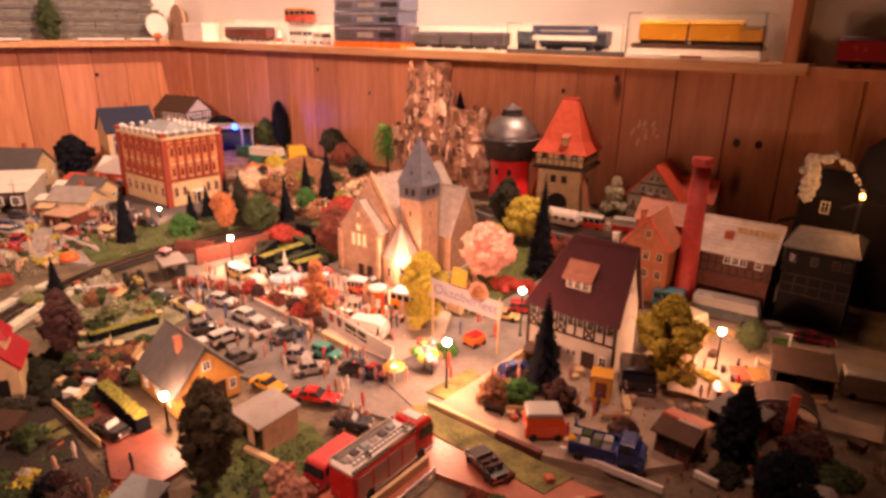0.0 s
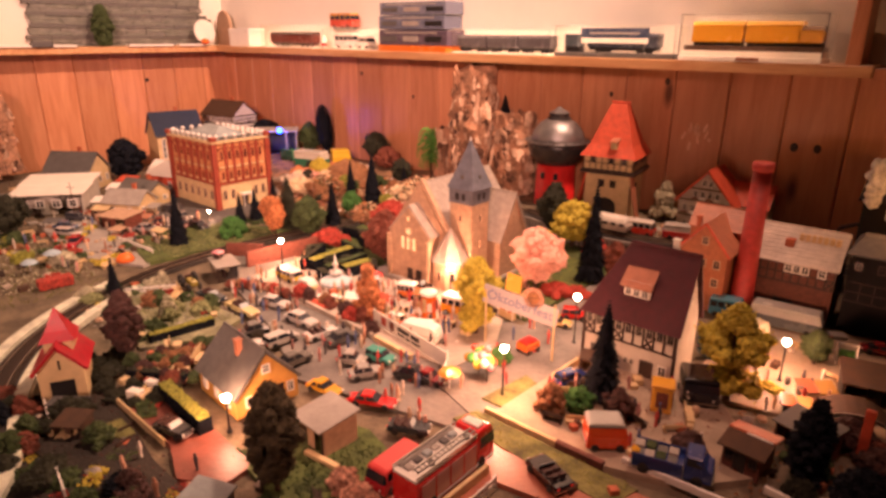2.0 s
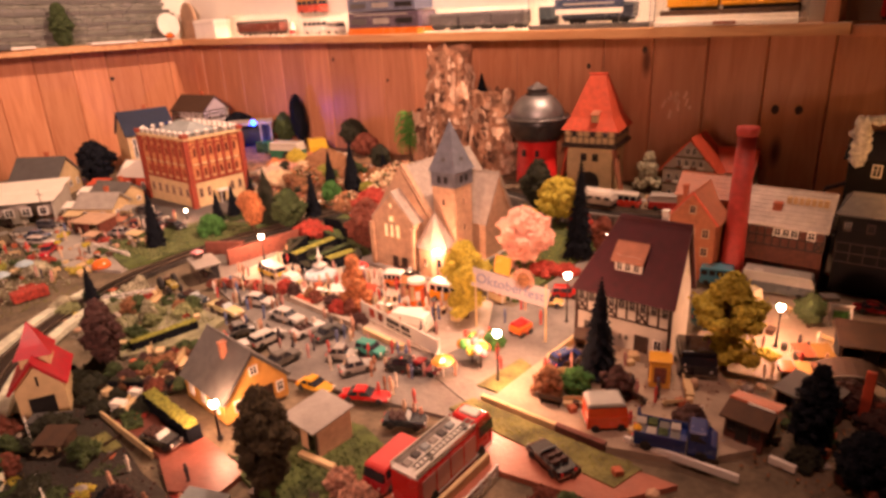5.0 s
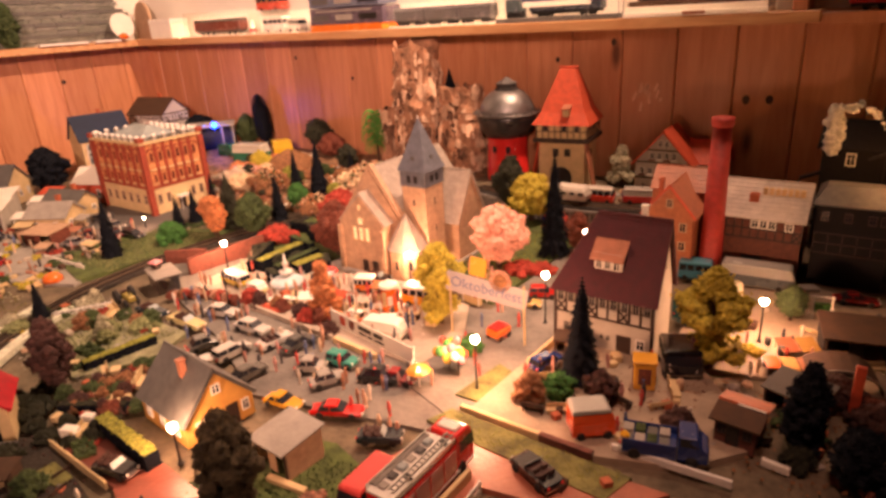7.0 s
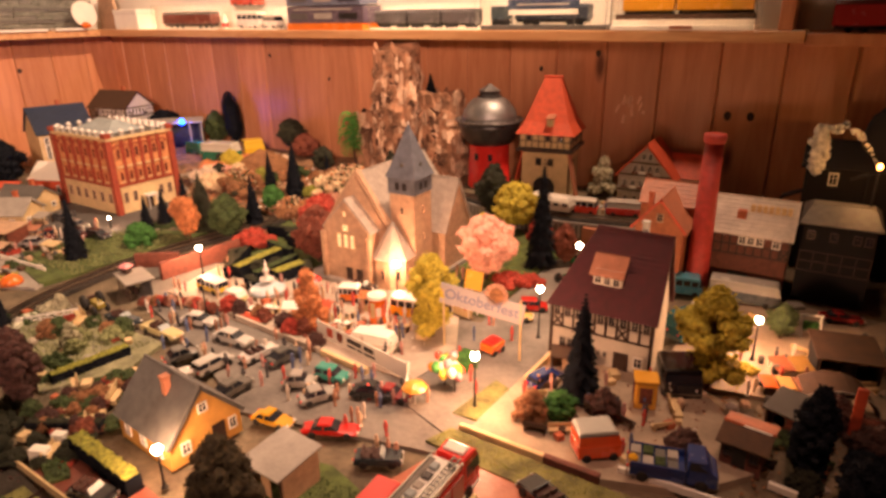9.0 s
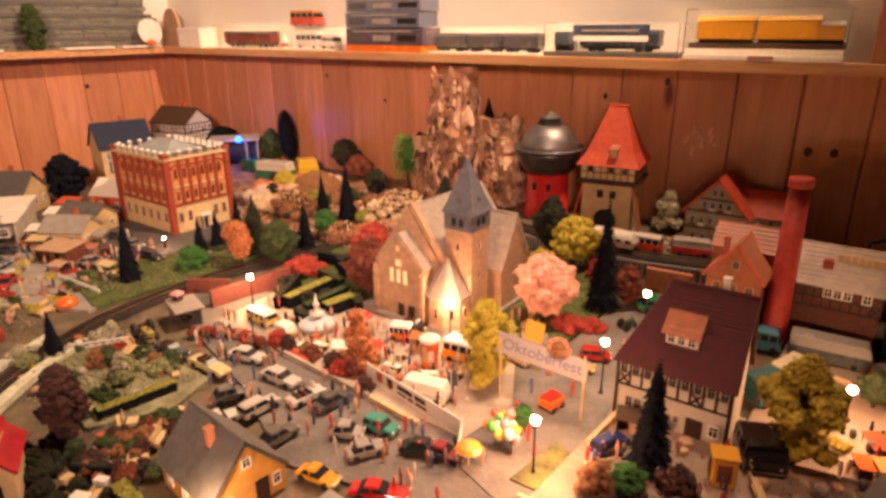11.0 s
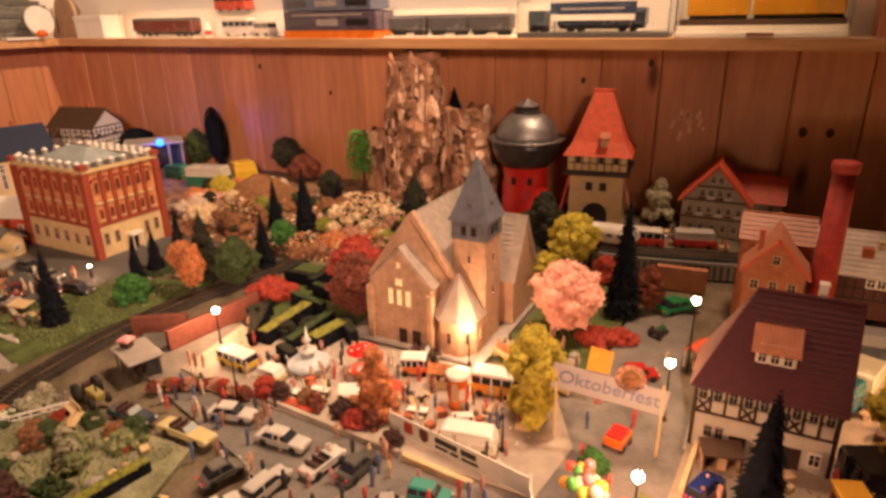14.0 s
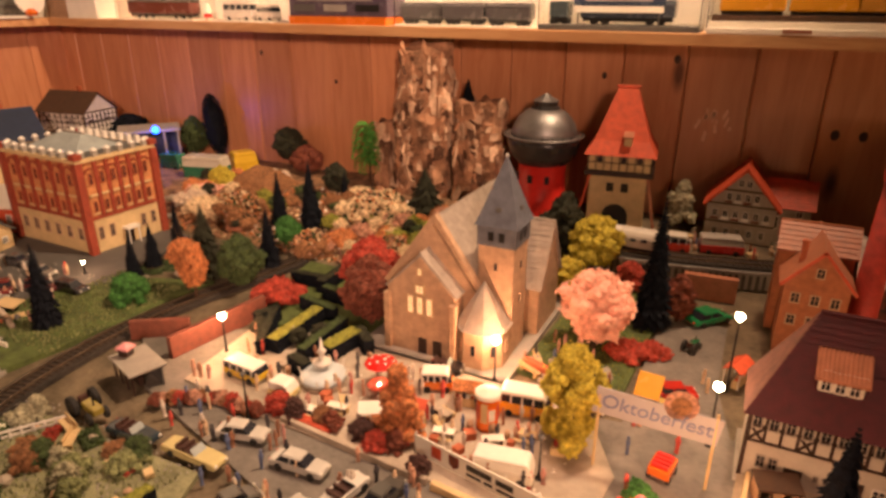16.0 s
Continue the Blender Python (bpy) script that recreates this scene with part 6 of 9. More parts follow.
def lights_and_bumpers(t, L, w, z):
    for s in (-1, 1):
        for e, mat in ((1, M_HEADLIGHT), (-1, M_REDPAINT)):
            bm = B()
            lathe(bm, [(0.0001, -0.0006), (0.0015, -0.0006), (0.0015, 0.0004), (0.0008, 0.001)], 8)
            part("headlight" if e > 0 else "tail_light", bm, mat, t, m=pose(e * (L / 2 - 0.0004), s * w * 0.33, z, 0, 90 * e, 0))
    for e in (-1, 1):
        bm = B()
        box(bm, e * L / 2 - 0.0007, e * L / 2 + 0.0009, -w * 0.47, w * 0.47, z * 0.52, z * 0.52 + 0.0013)
        part("bumper", bm, M_CHROME, t)


def car(kind, color, x, y, turn, label, L=0.050, w=0.0182, z=0.0):
    """A model car that looks along its own +x."""
    t = thing("model_car", label, "car", x, y, z, turn, "cars of the model town")
    h = {"sedan": 0.0155, "sports": 0.0135, "beetle": 0.0165, "wagon": 0.0160, "convertible": 0.0120, "hatch": 0.0155}[kind]
    r = 0.0036
    lo, mid = 0.0022, h * (0.60 if kind != "convertible" else 0.78)
    f, b = L / 2, -L / 2
    bm = B()
    if kind == "sports":
        o = [(b, lo), (f, lo), (f, mid * 0.75), (f - 0.004, mid * 0.9), (L * 0.10, mid), (b + L * 0.1, mid * 1.05), (b, mid * 0.9)]
    elif kind == "beetle":
        o = [(b, lo), (f, lo), (f - 0.001, mid * 0.6), (f - L * 0.12, mid * 0.98), (L * 0.1, mid * 1.02), (b + L * 0.2, mid * 1.05), (b + 0.003, mid * 0.75)]
    else:
        o = [(b, lo), (f, lo), (f, mid * 0.85), (f - 0.003, mid * 0.97), (L * 0.15, mid), (b + L * 0.2, mid), (b + 0.002, mid * 0.97), (b, mid * 0.85)]
    side_body(bm, o, w, 0.96, mid * 0.8)
    part("body", bm, paint(color), t, bevel=0.0026)
    if kind == "convertible":
        bm = B()
        box(bm, b + L * 0.26, f - L * 0.38, -w * 0.38, w * 0.38, mid, mid + 0.0004)
        part("cockpit", bm, M_SEAT, t)
        for s in (-1, 1):
            for xx in (-0.004, -0.012):
                bm = B()
                box(bm, xx - 0.001, xx + 0.003, s * w * 0.2 - 0.003, s * w * 0.2 + 0.003, mid, mid + 0.0014)
                box(bm, xx - 0.002, xx, s * w * 0.2 - 0.003, s * w * 0.2 + 0.003, mid, mid + 0.0045)
                part("seat", bm, M_SEAT, t)
        bm = B()
        slab(bm, (f - L * 0.36, -w * 0.40, mid), (f - L * 0.36, w * 0.40, mid), (f - L * 0.44, w * 0.36, mid + 0.005), (f - L * 0.44, -w * 0.36, mid + 0.005), 0.0006)
        part("windscreen", bm, M_ROOFBLUE, t, "pale clear windscreen")
    else:
        if kind in ("wagon", "hatch"):
            c = [(b + 0.001, mid), (L * 0.22, mid), (L * 0.10, h - 0.0012), (b + L * 0.06, h - 0.0012)]
        elif kind == "sports":
            c = [(b + L * 0.16, mid), (L * 0.16, mid), (L * 0.02, h - 0.001), (b + L * 0.30, h - 0.001)]
        else:
            c = [(b + L * 0.14, mid), (L * 0.22, mid), (L * 0.09, h - 0.0012), (b + L * 0.27, h - 0.0012)]
        bm = B()
        side_body(bm, c, w * 0.90, 0.84, mid + 0.001)
        part("window_band", bm, M_WINDOW, t, "dark window band")
        (xa, _), (xb, _) = c[3], c[2]
        bm = B()
        box(bm, xa - 0.0009, xb + 0.0009, -w * 0.40, w * 0.40, h - 0.0024, h + 0.0004)
        part("car_roof", bm, paint(color), t, bevel=0.0013)
        for xx in (xa + (xb - xa) * 0.45,):
            for s in (-1, 1):
                bm = B()
                slab(bm, (xx - 0.0007, s * w * 0.452, mid), (xx + 0.0007, s * w * 0.452, mid), (xx + 0.0007, s * w * 0.384, h - 0.001), (xx - 0.0007, s * w * 0.384, h - 0.001), 0.0004)
                part("pillar", bm, paint(color), t)
    for sx in (-0.30, 0.31):
        for s in (-1, 1):
            wheel(t, sx * L, s * (w / 2 - 0.0016), r)
    lights_and_bumpers(t, L, w, mid * 0.72)
    return t


def van(color, roof, x, y, turn, label, L=0.050, w=0.021, h=0.022, z=0.0, windows=True, name="model_van", upper=None):
    """A box van or bus: lower body, window band, roof in its own colour."""
    t = thing(name, label, "van", x, y, z, turn, "cars of the model town")
    f, b = L / 2, -L / 2
    bm = B()
    side_body(bm, [(b, 0.0025), (f, 0.0025), (f + 0.0004, h * 0.35), (f - 0.0005, h * 0.56), (b, h * 0.56)], w)
    part("body", bm, paint(color), t, bevel=0.0011)
    bm = B()
    side_body(bm, [(b + 0.0004, h * 0.56), (f - 0.0008, h * 0.56), (f - 0.0032, h * 0.84), (b + 0.0008, h * 0.84)], w * 0.97, 0.95, h * 0.7)
    part("window_band" if windows else "upper_body", bm, M_WINDOW if windows else paint(upper or roof), t)
    if windows:
        for k in range(5):
            xx = b + 0.001 + (L - 0.006) * k / 4
            for s in (-1, 1):
                bm = B()
                box(bm, xx - 0.0007, xx + 0.0007, s * w * 0.485 - 0.0004, s * w * 0.485 + 0.0004, h * 0.55, h * 0.86)
                part("pillar", bm, paint(roof), t)
    bm = B()
    side_body(bm, [(b, h * 0.84), (f - 0.003, h * 0.84), (f - 0.0045, h * 0.97), (f - 0.007, h), (b + 0.003, h), (b + 0.0005, h * 0.96)], w * 0.96)
    part("van_roof", bm, paint(roof), t, bevel=0.0009)
    for sx in (-0.30, 0.31):
        for s in (-1, 1):
            wheel(t, sx * L, s * (w / 2 - 0.0016), 0.0038)
    lights_and_bumpers(t, L, w, h * 0.34)
    return t


YEL, RED, BLK, SIL, WHT, BLU, CRM, TEAL, GRN = (0.80, 0.42, 0.02), (0.70, 0.02, 0.015), (0.012, 0.012, 0.014), (0.70, 0.67, 0.60), (0.84, 0.80, 0.72), (0.02, 0.05, 0.16), (0.78, 0.66, 0.30), (0.06, 0.36, 0.28), (0.02, 0.10, 0.05)
CARS = [
    ("sports", YEL, -0.372, 0.302, 8, "glossy yellow sports car on the car park", 0.045),
    ("sports", RED, -0.315, 0.318, 26, "glossy red sports car on the car park", 0.056),
    ("convertible", (0.03, 0.04, 0.05), -0.254, 0.308, 28, "black open car at the edge of the car park", 0.044),
    ("convertible", (0.014, 0.013, 0.016), -0.424, 0.160, 12, "black open car with pink seats in the cottage yard", 0.044),
    ("convertible", (0.02, 0.016, 0.018), -0.485, 0.583, 10, "black open car behind the toadstool kiosk", 0.038),
    ("convertible", (0.03, 0.05, 0.07), -0.687, 0.358, 2, "dark blue-grey convertible with black seats", 0.058),
    ("convertible", CRM, -0.617, 0.362, 0, "cream yellow open-top car on the car park", 0.068),
    ("sedan", SIL, -0.600, 0.402, 14, "silver grey saloon on the car park", 0.052),
    ("sedan", SIL, -0.528, 0.392, 4, "silver grey saloon on the car park", 0.056),
    ("convertible", WHT, -0.476, 0.383, 80, "white open-top car on the car park", 0.046),
    ("sedan", (0.10, 0.10, 0.09), -0.446, 0.392, 84, "dark grey saloon on the car park", 0.046),
]
CARS += [
    ("hatch", TEAL, -0.374, 0.388, 8, "turquoise hatchback on the car park", 0.038),
    ("beetle", (0.46, 0.43, 0.38), -0.395, 0.362, 30, "pale grey rounded small car on the car park", 0.036),
    ("sedan", (0.40, 0.38, 0.34), -0.362, 0.352, 60, "silver saloon on the car park", 0.039),
    ("sedan", BLK, -0.318, 0.384, 20, "black saloon on the car park", 0.048),
    ("sports", (0.28, 0.015, 0.015), -0.300, 0.392, 12, "dark red sports car on the car park", 0.044),
    ("sedan", (0.16, 0.15, 0.13), -0.445, 0.318, 88, "grey saloon beside the yellow house", 0.046),
    ("wagon", SIL, -0.500, 0.340, 86, "grey estate car on the car park", 0.048),
    ("beetle", (0.20, 0.19, 0.17), -0.545, 0.335, 70, "grey rounded car on the car park", 0.042),
    ("sedan", WHT, -0.515, 0.300, 75, "white saloon on the car park", 0.046),
    ("wagon", (0.015, 0.035, 0.20), -0.180, 0.491, 70, "dark blue car beside the fir tree", 0.044),
]
CARS += [
    ("sports", (0.72, 0.50, 0.16), -0.265, 0.609, 18, "cream yellow car in the street beside the house", 0.040),
    ("hatch", (0.55, 0.03, 0.02), -0.259, 0.643, 25, "red car at the end of the street", 0.038),
    ("sports", (0.30, 0.02, 0.02), 0.075, 0.795, 10, "dark red car in the shaded yard", 0.050),
    ("beetle", (0.50, 0.012, 0.028), -1.094, 0.331, -38, "crimson rounded car on the village road", 0.066),
    ("sedan", (0.13, 0.13, 0.13), -1.18, 0.555, 5, "dark grey car in front of the town hall", 0.050),
    ("sedan", (0.30, 0.28, 0.25), -1.11, 0.545, 8, "silver car in front of the town hall", 0.050),
    ("sedan", (0.20, 0.03, 0.03), -1.10, 0.490, -30, "dark red car in front of the town hall", 0.050),
    ("wagon", (0.25, 0.27, 0.30), -1.235, 0.50, 30, "bluish grey car at the shops", 0.050),
    ("wagon", WHT, -1.00, 0.70, 80, "white car beside the town hall", 0.048),
]
for kind, color, x, y, turn, label, L in CARS:
    car(kind, tuple(c * 0.72 for c in color), x, y, turn, label, L * 0.93, 0.0172, 0.0014)

car("beetle", (0.02, 0.20, 0.07), -0.249, 0.828, 48, "green rounded car at the end of the street", 0.060, 0.026, 0.0014)
van((0.010, 0.009, 0.016), (0.006, 0.005, 0.007), -0.062, 0.549, -65, "black van parked at the house corner", 0.044, 0.036, 0.030, 0.003)
van((0.62, 0.42, 0.03), WHT, -0.665, 0.478, -4, "white camper bus with a yellow skirt on the square", 0.046, 0.021, 0.019, 0.0024, True, "model_van", WHT)
van(CRM, WHT, -0.607, 0.468, 0, "small white trailer behind the camper", 0.026, 0.018, 0.019, 0.0024, False, "trailer")
van((0.78, 0.20, 0.02), WHT, -0.479, 0.549, 22, "orange van with a white roof on the square", 0.032, 0.019, 0.022, 0.0024)
van((0.80, 0.36, 0.02), WHT, -0.385, 0.550, 8, "yellow-orange bus with a white roof on the square", 0.048, 0.022, 0.027, 0.0024)
van((0.78, 0.10, 0.02), (0.42, 0.42, 0.38), -0.100, 0.410, 38, "orange camper with a grey roof on the forecourt", 0.038, 0.024, 0.029, 0.0036, False, "model_van", (0.78, 0.10, 0.02))
van((0.36, 0.33, 0.27), (0.42, 0.38, 0.31), 0.143, 0.688, 12, "cream rounded caravan in the shaded yard", 0.060, 0.026, 0.028, 0.001, False, "caravan", (0.40, 0.36, 0.28))
van((0.10, 0.12, 0.13), (0.40, 0.40, 0.37), -0.034, 0.800, 4, "grey lorry trailer below the brewery", 0.085, 0.026, 0.030, 0.001, False, "lorry_trailer")
van((0.66, 0.58, 0.36), (0.72, 0.66, 0.44), -0.058, 0.705, 70, "cream tank trailer behind the half-timbered house", 0.050, 0.030, 0.036, 0.001, False, "tank_trailer")
van((0.05, 0.22, 0.34), (0.08, 0.30, 0.42), -0.106, 0.790, 10, "blue lorry in the yard", 0.045, 0.024, 0.026, 0.001, True, "lorry")
van((0.02, 0.11, 0.13), (0.03, 0.15, 0.16), -0.078, 0.665, 60, "teal box trailer beside the half-timbered house", 0.045, 0.024, 0.034, 0.001, False, "box_trailer")


def fire_engine():
    """Long red ladder engine: cab with windows, white roof deck, silver ladder, lockers."""
    t = thing("fire_engine", "red fire engine with white deck and silver ladder", "fire engine", -0.180, 0.274, 0.0016, 90)
    t.scale = (0.90, 0.92, 1.32)
    L, w = 0.112, 0.030
    red = paint(RED)
    bm = B()
    side_body(bm, [(-0.056, 0.004), (0.030, 0.004), (0.030, 0.027), (-0.056, 0.027)], w)
    part("body", bm, red, t, bevel=0.0008)
    bm = B()
    side_body(bm, [(0.031, 0.004), (0.056, 0.004), (0.057, 0.015), (0.054, 0.029), (0.050, 0.031), (0.031, 0.031)], w, 0.94, 0.018)
    part("cab", bm, red, t, bevel=0.0012)
    bm = B()
    side_body(bm, [(0.0345, 0.0175), (0.0572, 0.0172), (0.0555, 0.0255), (0.0345, 0.0255)], w * 0.985, 0.975, 0.02)
    part("cab_glass", bm, M_WINDOW, t)
    bm = B()
    box(bm, -0.056, 0.029, -w * 0.46, w * 0.46, 0.027, 0.0285)
    part("roof_deck", bm, M_WHITE, t, "white roof deck")
    for s in (-1, 1):
        bm = B()
        box(bm, -0.056, 0.029, s * w * 0.47 - 0.0006, s * w * 0.47 + 0.0006, 0.0285, 0.0315)
        part("deck_rail", bm, M_CHROME, t)
        # shutters get pale pink paint for the light they reflect
        for k in range(4):
            bm = B()
            xx = -0.050 + k * 0.020
            box(bm, xx, xx + 0.017, s * w / 2 - 0.0005, s * w / 2 + 0.0005, 0.009, 0.024)
            part("locker_shutter", bm, paint((0.60, 0.27, 0.23), 0.4), t, "roller shutter painted pale pink for reflected light")
        bm = B()
        box(bm, -0.056, 0.055, s * w / 2 - 0.0007, s * w / 2 + 0.0007, 0.0062, 0.0078)
        part("white_stripe", bm, M_WHITE, t)
        bm = B()
        tube(bm, (-0.052, -0.0085 + s * 0.0028, 0.0325), (0.030, -0.0085 + s * 0.0028, 0.0325), 0.0007, 6)
        part("ladder_beam", bm, M_CHROME, t)
        for sx in (-0.036, 0.036):
            wheel(t, sx, s * (w / 2 - 0.002), 0.0058, 0.006)
    for k in range(16):
        bm = B()
        xx = -0.050 + k * 0.0052
        tube(bm, (xx, -0.0113, 0.0325), (xx, -0.0057, 0.0325), 0.0005, 5)
        part("ladder_rung", bm, M_BLACK, t)
    for xx in (-0.03, 0.02):
        bm = B()
        box(bm, xx - 0.001, xx + 0.001, -0.0115, -0.0055, 0.0285, 0.0325)
        part("ladder_rest", bm, M_DARKGREY, t)
    for k in range(6):
        bm = B()
        xx = -0.050 + k * 0.0122
        box(bm, xx, xx + 0.0085, 0.0005 + 0.001 * (k % 2), 0.0085, 0.0285, 0.0300 + 0.0006 * (k % 3))
        part("roof_locker", bm, (M_GREY, M_DARKGREY, M_ROOFBLUE)[k % 3], t, bevel=0.0008)
    for k in range(2):
        bm = B()
        tube(bm, (-0.050, 0.0102 + 0.0022 * k, 0.0296), (0.024, 0.0102 + 0.0022 * k, 0.0296), 0.0008, 6)
        part("suction_hose", bm, M_GREY, t)
    # raised white patch for the highlight on the cab roof
    bm = B()
    box(bm, 0.036, 0.047, -0.010, 0.010, 0.0306, 0.0326)
    part("white_glint_patch", bm, M_WHITE, t, bevel=0.0008)
    lights_and_bumpers(t, 0.113, w, 0.011)


fire_engine()


def blue_lorry():
    t = thing("blue_lorry", "dark blue open lorry loaded with crates", "lorry", -0.038, 0.412, 0.0036, 14)
    blue = paint((0.015, 0.035, 0.16))
    bm = B()
    side_body(bm, [(-0.032, 0.005), (0.010, 0.005), (0.010, 0.012), (-0.032, 0.012)], 0.026)
    part("flatbed", bm, blue, t)
    for s in (-1, 1):
        bm = B()
        box(bm, -0.032, 0.010, s * 0.013 - 0.0006, s * 0.013 + 0.0006, 0.012, 0.018)
        part("side_board", bm, blue, t)
    bm = B()
    side_body(bm, [(0.011, 0.004), (0.034, 0.004), (0.034, 0.016), (0.028, 0.018), (0.025, 0.027), (0.011, 0.027)], 0.025, 0.92, 0.018)
    part("cab", bm, blue, t, bevel=0.001)
    bm = B()
    side_body(bm, [(0.0125, 0.0185), (0.0275, 0.0185), (0.0255, 0.0252), (0.0125, 0.0252)], 0.0246, 0.95, 0.02)
    part("cab_glass", bm, M_WINDOW, t)
    for k in range(8):
        bm = B()
        xx, yy = -0.028 + (k % 4) * 0.0095, -0.0065 + (k // 4) * 0.0125
        box(bm, xx - 0.004, xx + 0.004, yy - 0.005, yy + 0.005, 0.012, 0.0165 + 0.001 * (k % 3))
        part("crate", bm, (M_SLATE, M_GREY, M_LEAF)[k % 3], t)
    bm = B()
    lathe(bm, [(0.003, 0.012), (0.004, 0.019), (0.001, 0.022)], 10, -0.030, -0.008)
    part("yellow_drum", bm, paint(YEL), t)
    for sx in (-0.022, 0.022):
        for s in (-1, 1):
            wheel(t, sx, s * 0.011, 0.005, 0.005)
    lights_and_bumpers(t, 0.068, 0.025, 0.010)


blue_lorry()


def tractor(x, y, turn, color, label, z=0.0, size=1.0):
    t = thing("tractor", label, "tractor", x, y, z, turn)
    t.scale = (size, size, size)
    bm = B()
    box(bm, -0.004, 0.020, -0.005, 0.005, 0.008, 0.016)
    part("bonnet", bm, paint(color), t, bevel=0.001)
    bm = B()
    box(bm, -0.014, -0.004, -0.008, 0.008, 0.008, 0.012)
    part("platform", bm, M_BLACK, t)
    bm = B()
    tube(bm, (0.012, 0, 0.016), (0.012, 0, 0.025), 0.0009)
    part("exhaust", bm, M_BLACK, t)
    bm = B()
    box(bm, -0.012, -0.007, -0.004, 0.004, 0.012, 0.018)
    part("seat", bm, M_SEAT, t)
    for s in (-1, 1):
        wheel(t, -0.010, s * 0.010, 0.0105, 0.005)
        wheel(t, 0.015, s * 0.008, 0.006, 0.0035)


tractor(-0.752, 0.362, -10, (0.30, 0.24, 0.05), "old tractor with large dark wheels near the railway", 0.001)
van((0.42, 0.02, 0.03), (0.66, 0.08, 0.07), -0.216, 0.249, -88, "dark red fire brigade van with a pinkish roof", 0.052, 0.022, 0.025, 0.0018)
car("convertible", (0.012, 0.010, 0.012), -0.115, 0.336, 156, "black open car on the reddish road", 0.046, 0.021, 0.0022)
tractor(-0.258, 0.745, 70, (0.03, 0.14, 0.06), "small green tractor on the street", 0.002, 0.62)


def railcar(x, y, z, turn, color, roof, L, label, name="railcar"):
    t = thing(name, label, "train", x, y, z, turn)
    f = L / 2
    bm = B()
    side_body(bm, [(-f, 0.007), (f, 0.007), (f + 0.002, 0.016), (f - 0.002, 0.022), (-f + 0.002, 0.022), (-f - 0.002, 0.016)], 0.030)
    part("body", bm, paint(color), t, bevel=0.001)
    n = max(2, int(L / 0.014))
    for k in range(n):
        for s in (-1, 1):
            bm = B()
            xx = -f + L * (k + 0.5) / n
            box(bm, xx - 0.0042, xx + 0.0042, s * 0.0151 - 0.0003, s * 0.0151 + 0.0003, 0.0165, 0.0212)
            part("window", bm, M_WINDOW, t)
    bm = B()
    side_body(bm, [(-f + 0.001, 0.022), (f - 0.001, 0.022), (f - 0.006, 0.031), (-f + 0.006, 0.031)], 0.029, 0.7, 0.026)
    part("train_roof", bm, paint(roof), t, bevel=0.002)
    bm = B()
    box(bm, -f + 0.004, f - 0.004, -0.010, 0.010, 0.0035, 0.007)
    part("underframe", bm, M_BLACK, t)
    for sx in (-f * 0.72, -f * 0.5, f * 0.5, f * 0.72):
        for s in (-1, 1):
            wheel(t, sx, s * 0.0085, 0.0048, 0.002)
    return t


railcar(-0.366, 0.955, 0.0315, 0, (0.46, 0.42, 0.36), (0.72, 0.68, 0.60), 0.078, "pale grey railcar with a white roof on the viaduct")
railcar(-0.455, 0.958, 0.0315, -14, (0.68, 0.03, 0.02), (0.30, 0.02, 0.02), 0.075, "bright red railcar on the viaduct")
van((0.66, 0.06, 0.03), (0.72, 0.68, 0.60), -0.318, 0.985, 8, "red and white bus above the viaduct", 0.050, 0.022, 0.026, 0.028)
van((0.55, 0.04, 0.03), (0.45, 0.42, 0.38), -0.252, 1.006, 14, "red lorry with a grey box on the terrace", 0.060, 0.024, 0.026, 0.028, False, "lorry")

# ---- figurines: plain pegs ----
FIGS = []
for color in ((0.55, 0.30, 0.20), (0.05, 0.045, 0.05), (0.62, 0.44, 0.28), (0.10, 0.13, 0.24), (0.55, 0.07, 0.05), (0.60, 0.52, 0.43), (0.30, 0.14, 0.08), (0.50, 0.25, 0.21)):
    bm = B()
    lathe(bm, [(0.0022, 0), (0.0022, 0.0006), (0.0016, 0.001), (0.0018, 0.008), (0.0027, 0.0145), (0.0012, 0.0158), (0.0010, 0.0162), (0.0017, 0.0175), (0.0015, 0.0195), (0.0005, 0.0203)], 8)
    FIGS.append(mesh_of("figurine", bm, material("figurine_paint", color, 0.5, scale=300, vary=0.35, bump=0.05), smooth=True))
FIG_LABELS = ("light brown", "black", "tan", "blue", "red", "pale", "dark brown", "pink")
random.seed(42)


def figures(n, region, z, group):
    x0, x1, y0, y1 = region
    for _ in range(n):
        k = random.randrange(len(FIGS))
        ob = new("figurine", FIGS[k])
        s = random.uniform(0.75, 0.96)
        ob.matrix_basis = pose(random.uniform(x0, x1), random.uniform(y0, y1), z, random.uniform(-3, 3), random.uniform(-3, 3), random.uniform(0, 360)) @ Matrix.Diagonal((random.uniform(0.8, 1.15), 0.8, s, 1))
        tagged(ob, f"plain {FIG_LABELS[k]} miniature figurine standing in the town", "figurine", group)


figures(46, (-0.60, -0.30, 0.335, 0.425), 0.0, "figurines on the car park")
figures(24, (-0.70, -0.56, 0.385, 0.44), 0.0, "figurines on the car park")
figures(18, (-0.40, -0.22, 0.31, 0.41), 0.001, "figurines on the car park")
figures(95, (-0.58, -0.34, 0.45, 0.555), 0.0022, "figurines on the market square")
figures(22, (-0.72, -0.56, 0.45, 0.56), 0.0022, "figurines on the market square")
figures(14, (-0.42, -0.31, 0.62, 0.70), 0.0016, "figurines in the churchyard")
figures(10, (-0.29, -0.23, 0.42, 0.70), 0.0012, "figurines on the street")
figures(20, (-0.19, -0.03, 0.41, 0.55), 0.0034, "figurines on the forecourt")
